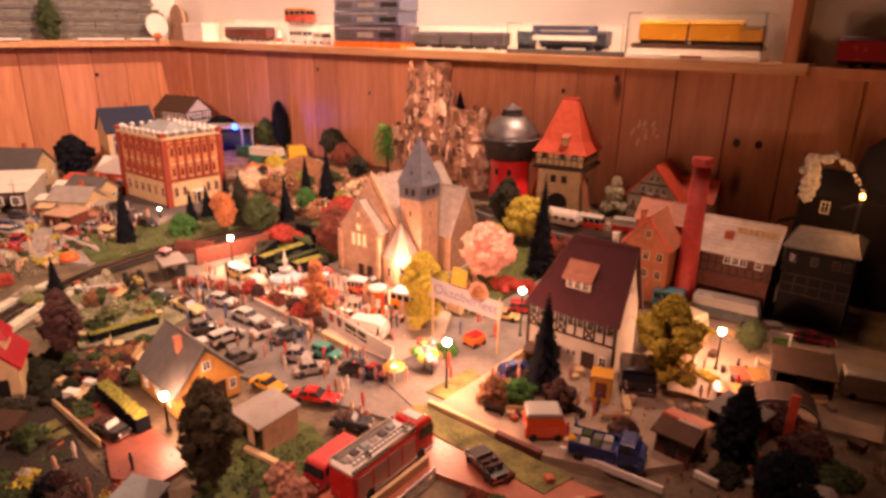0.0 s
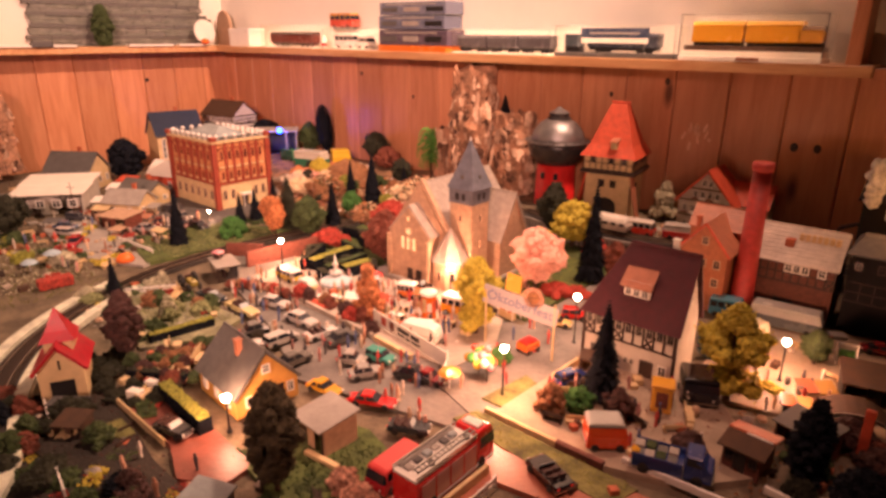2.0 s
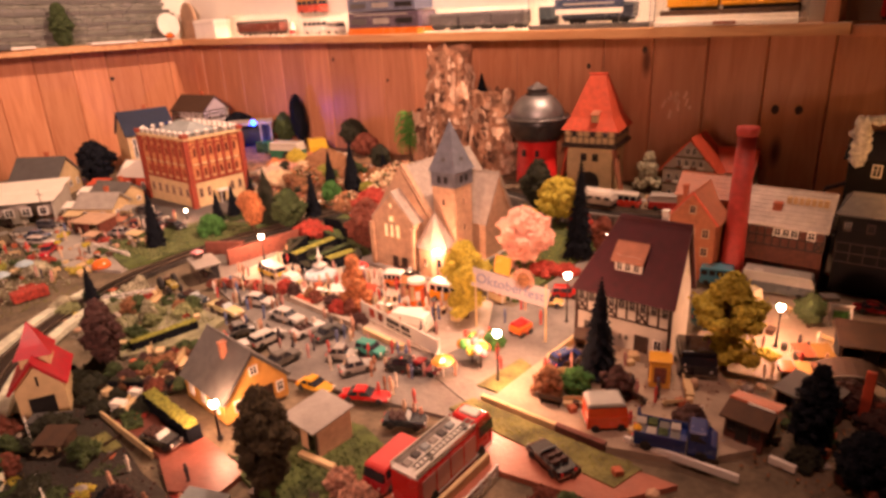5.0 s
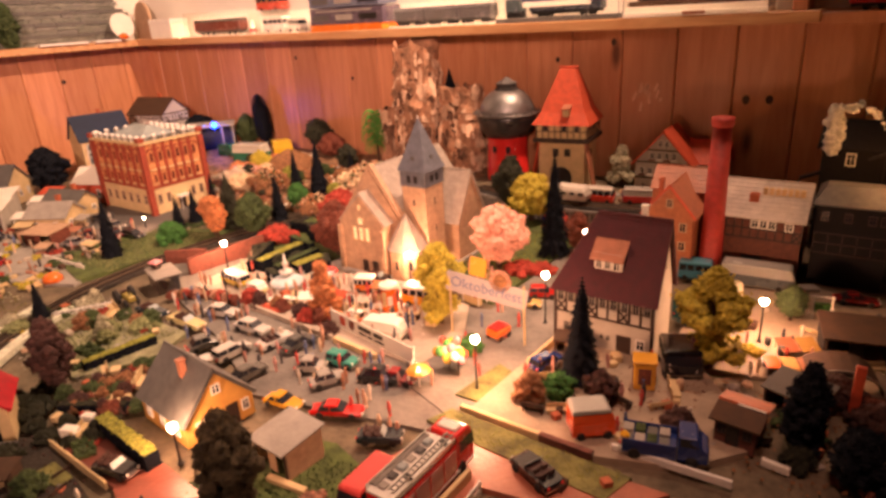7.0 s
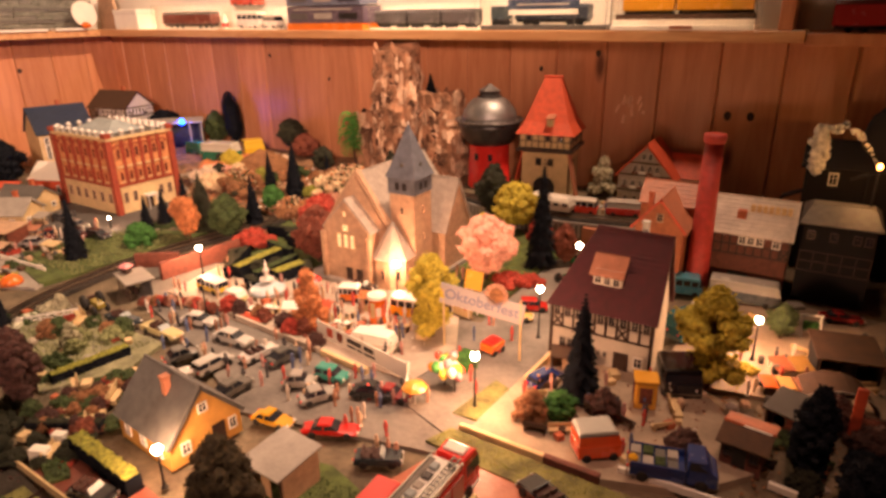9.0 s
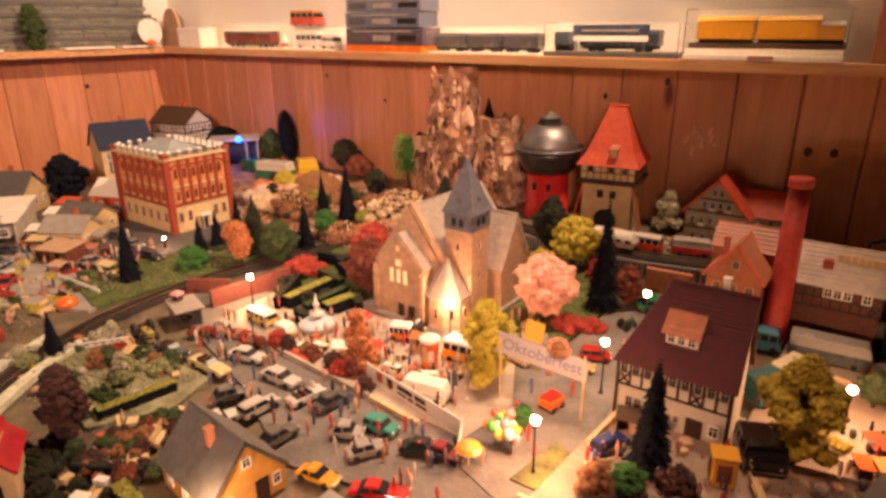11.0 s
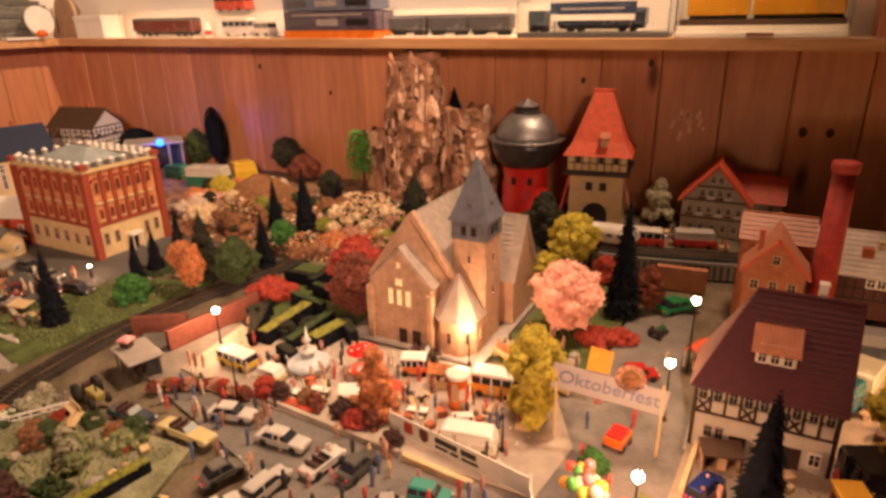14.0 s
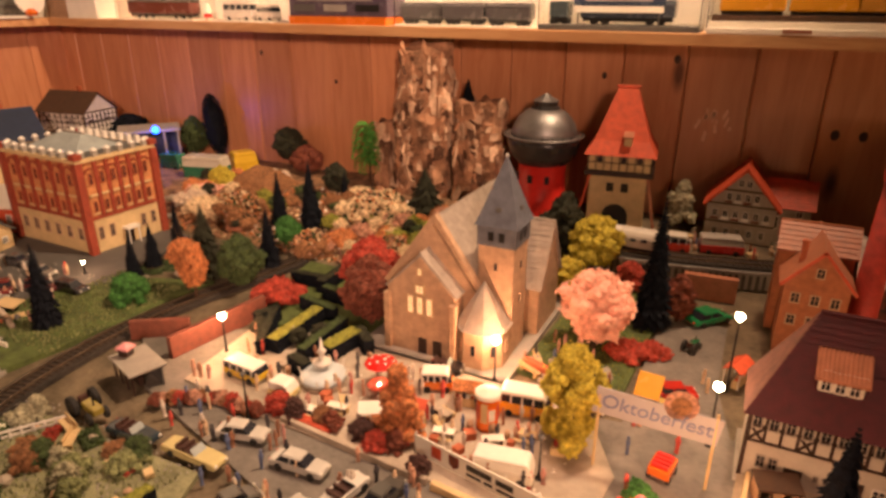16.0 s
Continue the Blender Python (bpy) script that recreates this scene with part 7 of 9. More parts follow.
figures(14, (-0.05, 0.05, 0.56, 0.68), 0.0010, "figurines in the yard")
figures(5, (-0.46, -0.34, 0.10, 0.16), 0.0016, "figurines in the cottage yard")
figures(40, (-1.30, -0.95, 0.25, 0.54), 0.001, "figurines in the village")
figures(18, (-1.28, -1.0, 0.49, 0.58), 0.0006, "figurines at the town hall")
figures(16, (-0.30, -0.14, 0.99, 1.04), 0.028, "figurines on the terrace")


# ---- street furniture ----
def street_lamp(x, y, h, label, z=0.0, energy=0.0, globe=0.0042):
    t = thing("street_lamp", label, "street lamp", x, y, z, 0, "street lamps of the town")
    bm = B()
    lathe(bm, [(0.0032, 0), (0.0032, 0.0016), (0.0017, 0.003), (0.0011, 0.009), (0.0008, h - globe)], 8)
    part("pole", bm, M_BLACK, t)
    bm = B()
    g = globe
    lathe(bm, [(g * 0.45, h - g), (g * 0.75, h - g * 0.7), (g * 0.93, h - g * 0.38), (g, h), (g * 0.95, h + g * 0.3), (g * 0.78, h + g * 0.58), (g * 0.5, h + g * 0.78)], 18)
    ob = part("globe", bm, M_GLOBE if energy else M_SLATE, t, "glowing frosted globe" if energy else "unlit grey lantern", smooth=True)
    ob.visible_shadow = not energy
    bm = B()
    lathe(bm, [(g * 0.42, h + g * 0.75), (g * 0.3, h + g * 0.9), (0.0004, h + g * 1.2)], 10)
    part("cap", bm, M_BLACK, t)
    if energy:
        lamp_light("street_lamp_light", "POINT", (x, y, z + h), energy, (1.0, 0.46, 0.23), globe * 0.9)
    return t


street_lamp(-0.722, 0.507, 0.046, "lit black street lamp by the brick wall", energy=LAMP * 0.8)
street_lamp(-0.433, 0.589, 0.049, "lit black street lamp in front of the church", energy=LAMP * 0.7)
street_lamp(-0.222, 0.419, 0.058, "lit street lamp at the edge of the car park", energy=LAMP * 1.2)
street_lamp(-0.225, 0.579, 0.063, "lit street lamp beside the half-timbered house", energy=LAMP * 0.10)
street_lamp(-0.005, 0.648, 0.049, "lit street lamp in the side yard", energy=LAMP * 0.9)
street_lamp(-0.217, 0.681, 0.084, "lit street lamp at the end of the street", energy=LAMP * 0.22)
street_lamp(-0.3870, 0.1965, 0.038, "lit lamp in front of the yellow house", energy=LAMP * 0.45)
street_lamp(-0.615, 0.425, 0.050, "thin dark unlit street lamp on the car park", globe=0.0028)
street_lamp(-0.345, 0.470, 0.042, "dark unlit street lamp behind the banner", z=0.002, globe=0.003)
street_lamp(-1.062, 0.578, 0.0185, "small lit lamp in front of the town hall", energy=LAMP * 0.1, globe=0.0024)


def fence(name, label, a, b, h=0.012, posts=8, mat=None, z=0.0):
    t = thing(name, label, "fence", 0, 0, 0)
    a, b = Vector((*a, z)), Vector((*b, z))
    d = (b - a)
    m = pose(a.x, a.y, z, 0, 0, math.degrees(math.atan2(d.y, d.x)))
    n = d.length
    bm = B()
    box(bm, -0.001, 0.001, -0.001, 0.001, 0, h)
    me = mesh_of("post", bm, mat or M_WHITE)
    for k in range(posts):
        ob = new("post", me)
        ob.parent = t
        ob.matrix_basis = m @ pose(n * k / (posts - 1), 0, 0)
    for zz in (0.35, 0.85):
        bm = B()
        box(bm, 0, n, -0.0006, 0.0006, h * zz - 0.001, h * zz + 0.001)
        part("rail", bm, mat or M_WHITE, t, m=m)
    return t


def low_wall(name, label, a, b, w, h, mat, z=0.0):
    bm = B()
    d = Vector((b[0] - a[0], b[1] - a[1], 0))
    box(bm, 0, d.length, -w / 2, w / 2, z - 0.002, z + h)
    return solid(name, bm, mat, label, "wall", bevel=0.0006, m=pose(a[0], a[1], 0, 0, 0, math.degrees(math.atan2(d.y, d.x))))


low_wall("parapet", "pale stone parapet between car park and square", (-0.585, 0.437), (-0.425, 0.425), 0.005, 0.007, M_PAVE)
low_wall("parapet", "pale stone parapet below the banner", (-0.42, 0.4235), (-0.35, 0.4165), 0.006, 0.007, M_CREAM)
low_wall("brick_wall", "red brick garden wall beside the maze", (-0.768, 0.470), (-0.748, 0.600), 0.007, 0.026, M_WALLBRICK)
low_wall("brick_wall", "dark red brick wall along the railway", (-0.845, 0.482), (-0.79, 0.52), 0.007, 0.022, M_WALLBRICK)
low_wall("brick_wall", "dark red garden wall in the churchyard", (-0.415, 0.628), (-0.335, 0.600), 0.008, 0.014, M_BRICK)
low_wall("terrace_wall", "salmon brick wall below the viaduct", (-0.288, 0.900), (-0.222, 0.905), 0.010, 0.032, M_SALMON)
low_wall("kerb_wall", "pale low wall along the forecourt", (-0.218, 0.3835), (-0.135, 0.3815), 0.005, 0.007, M_CREAM)
low_wall("kerb_wall", "dark low wall along the forecourt", (-0.135, 0.3815), (-0.086, 0.381), 0.006, 0.007, M_DIMBRICK)
low_wall("beam_barrier", "pale long beam barrier beside the blue lorry", (-0.076, 0.397), (0.018, 0.400), 0.003, 0.0055, M_WHITE, 0.0032)
low_wall("beam_barrier", "pale long beam in the street", (-0.196, 0.48), (-0.192, 0.545), 0.004, 0.012, M_CREAM)
low_wall("garden_wall", "pale garden wall in the village", (-1.06, 0.455), (-0.985, 0.43), 0.006, 0.008, M_PAVE)
low_wall("flower_bed", "long red flower bed in the village", (-0.922, 0.212), (-0.916, 0.258), 0.020, 0.012, M_REDLEAF)
low_wall("garden_wall", "pale garden wall beside the yard", (-0.525, 0.149), (-0.414, 0.145), 0.0022, 0.007, M_CREAM)
low_wall("bench", "pale plank bench in the cottage garden", (-0.52, 0.115), (-0.495, 0.10), 0.008, 0.006, M_CREAM)
low_wall("beam_barrier", "pale long beam lying on the grass", (-0.303, 0.222), (-0.263, 0.226), 0.006, 0.006, M_CREAM)
low_wall("beam_barrier", "pale long beam beside the fire engine", (-0.1615, 0.235), (-0.1605, 0.308), 0.004, 0.011, M_CREAM)
fence("fence", "white post fence behind the railway", (-0.80, 0.285), (-0.76, 0.345), 0.010, 9)
fence("fence", "white fence in the cottage garden", (-0.608, 0.108), (-0.515, 0.085), 0.010, 10)
fence("fence", "white fence in front of the fire engine", (-0.464, 0.068), (-0.408, 0.057), 0.010, 6)
fence("fence", "pale fence beside the fire engine", (-0.145, 0.24), (-0.145, 0.298), 0.012, 6)


def banner_fence():
    """Long white advertising banner on the square's edge; the lettering is drawn as plain bars."""
    t = thing("banner_fence", "long white advertising banner with dark lettering bars", "banner", 0, 0, 0)
    a, b = Vector((-0.450, 0.452, 0)), Vector((-0.303, 0.424, 0))
    d = b - a
    m = pose(a.x, a.y, 0.001, 0, 0, math.degrees(math.atan2(d.y, d.x)))
    n = d.length
    bm = B()
    box(bm, 0, n, -0.0006, 0.0006, 0.003, 0.022)
    part("cloth", bm, M_CARDWHITE, t, m=m)
    for k in range(6):
        bm = B()
        tube(bm, (n * k / 5, 0.001, 0), (n * k / 5, 0.001, 0.024), 0.0008)
        part("post", bm, M_WHITE, t, m=m)
    bars = [(0.054, 0.078, 0.0125, 0.0180), (0.082, 0.098, 0.0125, 0.0180), (0.054, 0.068, 0.0070, 0.0098), (0.071, 0.079, 0.0070, 0.0098), (0.083, 0.100, 0.0070, 0.0098)]
    for x0, x1, z0, z1 in bars:
        bm = B()
        box(bm, x0, x1, -0.0010, -0.0006, z0, z1)
        part("lettering_bar", bm, M_BLACK, t, m=m)
    bm = B()
    prism(bm, [(0.036, 0.019), (0.036, 0.010), (0.041, 0.006), (0.046, 0.010), (0.046, 0.019)][::-1], 0.0006, 0.0010)
    part("shield_emblem", bm, M_RUSSET, t, m=m @ pose(0, 0, 0, 90, 0, 0))
    bm = B()
    box(bm, 0.018, 0.028, -0.0010, -0.0006, 0.008, 0.019)
    part("red_picture", bm, M_REDROOF, t, m=m)
    bm = B()
    slab(bm, (0, -0.0006, 0.003), (-0.001, -0.0006, 0.003), (-0.001, -0.0006, 0.022), (0, -0.0006, 0.022), 0.0005)
    part("hem", bm, M_GREY, t, m=m)
    r = thing("banner_return", "short white banner turning the fence corner", "banner", 0, 0, 0)
    low = Vector((-0.303, 0.424, 0))
    bm = B()
    box(bm, 0, 0.040, -0.0006, 0.0006, 0.002, 0.014)
    part("cloth", bm, M_CARDWHITE, r, m=pose(low.x, low.y, 0, 0, 0, -62))
    for k in range(3):
        bm = B()
        tube(bm, (0.02 * k, 0.001, 0), (0.02 * k, 0.001, 0.015), 0.0007)
        part("post", bm, M_WHITE, r, m=pose(low.x, low.y, 0, 0, 0, -62))


banner_fence()


def festival_arch():
    """Tall posts carry a pale banner with a word in blue letters."""
    t = thing("festival_arch", "pale fairground arch banner with blue lettering", "banner", 0, 0, 0)
    a, b = Vector((-0.314, 0.507, 0)), Vector((-0.218, 0.521, 0))
    d = b - a
    m = pose(a.x, a.y, 0.0, 0, 0, math.degrees(math.atan2(d.y, d.x)))
    n = d.length
    for x in (0.004, n - 0.004):
        bm = B()
        tube(bm, (x, 0, 0), (x, 0, 0.073), 0.0013)
        part("post", bm, M_CREAM, t, m=m)
    q = m @ pose(n / 2, 0, 0.062, 0, 7, 0) @ pose(-n / 2, 0, -0.062)
    bm = B()
    box(bm, 0, n, -0.0008, 0.0008, 0.050, 0.074)
    part("board", bm, paint((0.40, 0.37, 0.38), 0.5), t, m=q)
    curve = bpy.data.curves.new("lettering", "FONT")
    curve.body, curve.size, curve.extrude, curve.align_x = "Oktoberfest", 0.0172, 0.0003, "CENTER"
    tmp = bpy.data.objects.new("lettering", curve)
    me = bpy.data.meshes.new_from_object(tmp)
    bpy.data.objects.remove(tmp)
    me.materials.clear()
    me.materials.append(paint((0.17, 0.19, 0.31), 0.5))
    ob = new("lettering", me)
    ob.parent = t
    ob.matrix_basis = q @ pose(n / 2, -0.0013, 0.0575, 90, 0, 0)
    bm = B()
    lathe(bm, [(0.013, -0.0008), (0.013, 0.0008)], 24)
    part("emblem", bm, M_BLUSH, t, m=q @ pose(n * 0.66, 0, 0.077, 90, 0, 0))
    bm = B()
    lathe(bm, [(0.008, -0.0013), (0.008, 0.0013)], 20)
    part("emblem_face", bm, M_BROWNLEAF, t, m=q @ pose(n * 0.66, 0, 0.077, 90, 0, 0))
    bm = B()
    box(bm, n * 0.28, n * 0.48, -0.0008, 0.0008, 0.076, 0.098)
    part("yellow_panel", bm, paint((0.80, 0.40, 0.05)), t, m=q)


festival_arch()


def advertising_column():
    t = thing("advertising_column", "orange advertising column with a pale round top", "column", -0.410, 0.515, 0.002)
    bm = B()
    lathe(bm, [(0.0105, 0), (0.0105, 0.002), (0.0098, 0.003), (0.0098, 0.034)], 20)
    part("shaft", bm, M_ORANGE, t, smooth=True)
    bm = B()
    lathe(bm, [(0.0118, 0.034), (0.0122, 0.036), (0.0118, 0.038), (0.002, 0.0405)], 20)
    part("cap", bm, M_CARDWHITE, t, "white round cap")
    for k in range(5):
        bm = B()
        box(bm, -0.003, 0.003, -0.0103, -0.0097, 0.010 + 0.002 * (k % 2), 0.024 + 0.003 * (k % 3))
        part("poster", bm, (M_WHITE, M_REDROOF, M_CREAM)[k % 3], t, m=pose(0, 0, 0, 0, 0, -80 + 42 * k))


advertising_column()


M_FROSTGLASS = material("pale_blue_canopy", (0.52, 0.58, 0.60), 0.4, scale=60, vary=0.12)


def fountain():
    t = thing("market_fountain", "white fountain with a frosted water dome and slender column", "fountain", -0.588, 0.506, 0.002)
    bm = B()
    lathe(bm, [(0.024, 0), (0.024, 0.004), (0.021, 0.005), (0.021, 0.010), (0.0185, 0.010), (0.0185, 0.004)], 8)
    part("basin", bm, M_PAVE, t)
    bm = B()
    lathe(bm, [(0.018, 0.006), (0.001, 0.0065)], 8)
    part("water", bm, M_ZINC, t)
    bm = B()
    lathe(bm, [(0.004, 0.004), (0.003, 0.02), (0.009, 0.022), (0.010, 0.025), (0.003, 0.026), (0.0025, 0.034), (0.005, 0.036), (0.002, 0.040), (0.0004, 0.052)], 10)
    part("column", bm, M_WHITE, t, smooth=True)
    bm = B()
    lathe(bm, [(0.0245, 0.007), (0.0235, 0.0105), (0.0170, 0.0145), (0.0080, 0.0170), (0.003, 0.0175)], 18)
    part("spray_skirt", bm, M_FROSTGLASS, t, "pale bluish dome of resin water", smooth=True)
    for k in range(8):
        a = math.tau * (k + 0.5) / 8
        bm = B()
        tube(bm, (0.0225 * math.cos(a), 0.0225 * math.sin(a), 0.008), (0.0255 * math.cos(a), 0.0255 * math.sin(a), 0.0175), 0.0010, 6, 0.0004)
        part("rim_finial", bm, M_WHITE, t)


fountain()


def parasol(x, y, color, label, h=0.026, r=0.014, dots=False, z=0.002):
    t = thing("parasol", label, "parasol", x, y, z)
    bm = B()
    tube(bm, (0, 0, 0), (0, 0, h), 0.0007)
    part("pole", bm, M_WHITE, t)
    bm = B()
    lathe(bm, [(r, h - 0.004), (r * 0.98, h - 0.0035), (r * 0.75, h - 0.0005), (r * 0.35, h + 0.002), (0.0005, h + 0.003)], 10)
    part("canopy", bm, paint(color), t)
    if dots:
        for k in range(9):
            a = k * 2.4
            bm = B()
            rr = r * (0.3 + 0.06 * k)
            lathe(bm, [(0.0014, h - 0.001), (0.0014, h + 0.0024 - 0.0004 * k), (0.0008, h + 0.0028 - 0.0004 * k)], 7, rr * math.cos(a), rr * math.sin(a))
            part("white_dot", bm, M_WHITE, t)


parasol(-0.532, 0.528, RED, "red toadstool kiosk roof with white dots", 0.030, 0.017, True)
parasol(-1.022, 0.270, (0.34, 0.46, 0.52), "light blue parasol in the village garden", 0.020, 0.015)
parasol(-1.005, 0.230, (0.34, 0.46, 0.52), "light blue parasol in the village garden", 0.018, 0.013)
parasol(-0.275, 0.395, (0.80, 0.35, 0.05), "orange parasol at the edge of the car park", 0.024, 0.013, z=0.0)
parasol(-0.52, 0.505, (0.70, 0.10, 0.05), "red parasol over a market table", 0.022, 0.012)


def stall(x, y, turn, awning, label, w=0.030, d=0.018, h=0.020, z=0.002):
    """An open market stall: four posts, counter, goods, pitched awning."""
    t = thing("market_stall", label, "stall", x, y, z, turn, "market stalls")
    for sx in (-1, 1):
        for sy in (-1, 1):
            bm = B()
            tube(bm, (sx * w * 0.46, sy * d * 0.44, 0), (sx * w * 0.46, sy * d * 0.44, h), 0.0007)
            part("post", bm, M_WHITE, t)
    bm = B()
    box(bm, -w * 0.45, w * 0.45, -d * 0.42, -d * 0.05, 0, 0.009)
    part("counter", bm, M_CREAM, t)
    for k in range(5):
        bm = B()
        lathe(bm, [(0.0018, 0.009), (0.0022, 0.0105), (0.001, 0.012)], 7, -w * 0.36 + k * w * 0.18, -d * 0.25)
        part("fruit_basket", bm, (M_REDROOF, M_ORANGELEAF, M_WHITE)[k % 3], t)
    for s in (-1, 1):
        bm = B()
        a, b = (-w / 2, s * d * 0.56, h - 0.001), (w / 2, s * d * 0.56, h - 0.001)
        c, e = (w / 2, 0, h + 0.006), (-w / 2, 0, h + 0.006)
        slab(bm, *((b, a, e, c) if s > 0 else (a, b, c, e)), 0.0007)
        part("awning", bm, awning, t)


van((0.70, 0.66, 0.58), WHT, -0.372, 0.460, 10, "white fairground lorry with a bright roof", 0.050, 0.020, 0.023, 0.0024, False, "lorry")
stall(-0.475, 0.492, 4, M_REDROOF, "red-roofed market stall on the square", 0.030)
stall(-0.505, 0.470, 30, M_CARDWHITE, "white-roofed market stall on the square", 0.026)
stall(-0.440, 0.540, 12, M_ORANGELEAF, "orange-roofed market stall on the square", 0.028)
stall(-0.330, 0.590, -12, M_REDROOF, "red-roofed market stall beside the street", 0.030, z=0.0012)
stall(-0.209, 0.700, 70, M_REDROOF, "red and white stall beside the half-timbered house", 0.034, z=0.0012)

hedge("flower_bed", "long bed of bright red flowers at the square's edge", (-0.600, 0.446), (-0.532, 0.4405), 0.010, 0.006, M_REDLEAF, M_REDROOF, 41)


def market_table(x, y, turn, cloth, label):
    t = thing("market_table", label, "table", x, y, 0.0022, turn, "tables on the square")
    bm = B()
    box(bm, -0.010, 0.010, -0.0045, 0.0045, 0.0075, 0.0085)
    part("table_top", bm, cloth, t, bevel=0.0003)
    for s in (-1, 1):
        bm = B()
        box(bm, s * 0.008 - 0.0006, s * 0.008 + 0.0006, -0.004, 0.004, 0, 0.0075)
        part("trestle", bm, M_TRUNK, t)
        bm = B()
        box(bm, -0.009, 0.009, s * 0.0078 - 0.0014, s * 0.0078 + 0.0014, 0.0040, 0.0048)
        for e in (-0.007, 0.007):
            box(bm, e - 0.0005, e + 0.0005, s * 0.0078 - 0.0012, s * 0.0078 + 0.0012, 0, 0.0040)
        part("bench", bm, M_CREAM, t)


for k, (x, y, turn) in enumerate(((-0.438, 0.482, 12), (-0.452, 0.508, -20), (-0.395, 0.492, 30), (-0.372, 0.512, 5), (-0.545, 0.470, 8), (-0.505, 0.495, 40), (-0.560, 0.455, -5))):
    market_table(x, y, turn, (M_CARDWHITE, M_PAVE, M_CARDWHITE, M_CREAM)[k % 4], "pale trestle table with two benches on the square")

# orange crate car on the street
t = thing("crate_cart", "orange-red fairground cart on the street", "cart", -0.256, 0.522, 0.0014, 80)
bm = B()
box(bm, -0.012, 0.012, -0.009, 0.009, 0.004, 0.013)
part("body", bm, M_ORANGE, t, bevel=0.001)
for k in range(4):
    bm = B()
    box(bm, -0.010 + 0.0052 * k, -0.0065 + 0.0052 * k, -0.007, 0.007, 0.013, 0.0155)
    part("seat", bm, M_REDPAINT, t)
for sx in (-0.008, 0.008):
    for s in (-1, 1):
        wheel(t, sx, s * 0.008, 0.0035, 0.003)


def shed(name, label, x, y, turn, w, d, h, wall, roof, z=0.0, pitch=0.004):
    """Open-fronted shed with a flat tilted roof on posts and three walls."""
    t = thing(name, label, "shed", x, y, z, turn)
    bm = B()
    box(bm, -w / 2, w / 2, d / 2 - 0.002, d / 2, 0, h)
    part("back_wall", bm, wall, t)
    for s in (-1, 1):
        bm = B()
        box(bm, s * w / 2 - 0.001, s * w / 2 + 0.001, -d / 2 + 0.002, d / 2 - 0.002, 0, h)
        part("side_wall", bm, wall, t)
        bm = B()
        tube(bm, (s * w * 0.48, -d * 0.48, 0), (s * w * 0.48, -d * 0.48, h), 0.001)
        part("post", bm, M_DARKWOOD, t)
    bm = B()
    slab(bm, (-w * 0.56, -d * 0.60, h), (w * 0.56, -d * 0.60, h), (w * 0.56, d * 0.58, h + pitch), (-w * 0.56, d * 0.58, h + pitch), 0.0016)
    part("roof", bm, roof, t)
    bm = B()
    box(bm, -w * 0.12, w * 0.12, -d / 2 + 0.002, -d / 2 + 0.003, 0, h * 0.85)
    part("front_panel", bm, wall, t)
    return t


shed("open_shed", "small wooden shed with a flat grey roof", -0.305, 0.249, -4, 0.041, 0.040, 0.030, M_OCHRE, M_GREY)
shed("garden_shed", "small wooden shed with a brownish roof in the village", -1.15, 0.44, 20, 0.060, 0.045, 0.026, M_RUSSET, M_OCHRE)
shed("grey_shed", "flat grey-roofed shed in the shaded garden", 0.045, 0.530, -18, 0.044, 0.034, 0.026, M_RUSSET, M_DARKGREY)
# dark brown roof and near-black walls put the yard's shade into the hall
shed("grey_hall", "broad flat-roofed hall, grey roof and walls coloured dark for shade", 0.078, 0.672, 12, 0.056, 0.050, 0.026, M_SHADEBLACK, M_TRUNK)
shed("open_shed", "dark small shed at the front edge", -0.302, 0.122, 20, 0.034, 0.028, 0.018, M_DARKGREY, M_ROOFBLUE)
t = thing("cafe_pavilion", "open pavilion with a flat beige roof beside the railway", "pavilion", -0.760, 0.425, 0.0, -18)
bm = B()
box(bm, -0.028, 0.028, -0.019, 0.019, 0.0228, 0.0252)
part("roof", bm, M_GREY, t, bevel=0.0006)
bm = B()
box(bm, -0.026, 0.026, -0.017, 0.017, 0.0212, 0.0228)
part("fascia", bm, M_DARKWOOD, t)
bm = B()
box(bm, -0.024, 0.024, 0.013, 0.0145, 0.0, 0.0212)
part("back_wall", bm, M_DARKGREY, t)
bm = B()
box(bm, -0.018, 0.010, -0.006, 0.000, 0.0, 0.0095)
part("counter", bm, M_DARKWOOD, t, bevel=0.0006)
for sx in (-0.024, -0.008, 0.008, 0.024):
    bm = B()
    tube(bm, (sx, -0.0155, 0.0), (sx, -0.0155, 0.0212), 0.0010, 6)
    part("post", bm, M_DARKWOOD, t)
shed("snack_stand", "pale beige wooden snack stand beside the half-timbered house", -0.172, 0.530, 16, 0.030, 0.018, 0.017, M_OCHRE, M_TRUNK, 0.003, 0.003)
t = thing("garden_house", "low dark red house with a pink and grey roof", "house", 0.010, 0.468, 0.0, -6)
L, W = 0.016, 0.018
bm = B()
gable_body(bm, -L, L, -W, W, 0, 0.027, 0.0305, "x")
part("wall", bm, M_DIMBRICK, t)
bm = B()
slab(bm, (L + 0.004, 0, 0.0320), (-L - 0.004, 0, 0.0320), (-L - 0.004, W + 0.005, 0.0265), (L + 0.004, W + 0.005, 0.0265), 0.0018)
part("rear_roof_slope", bm, M_BRICK, t, "pink tiled roof slope")
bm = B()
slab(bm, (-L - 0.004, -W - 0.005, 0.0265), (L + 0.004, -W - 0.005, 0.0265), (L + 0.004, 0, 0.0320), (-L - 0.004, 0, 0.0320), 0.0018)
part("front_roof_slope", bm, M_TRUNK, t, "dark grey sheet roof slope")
bm = B()
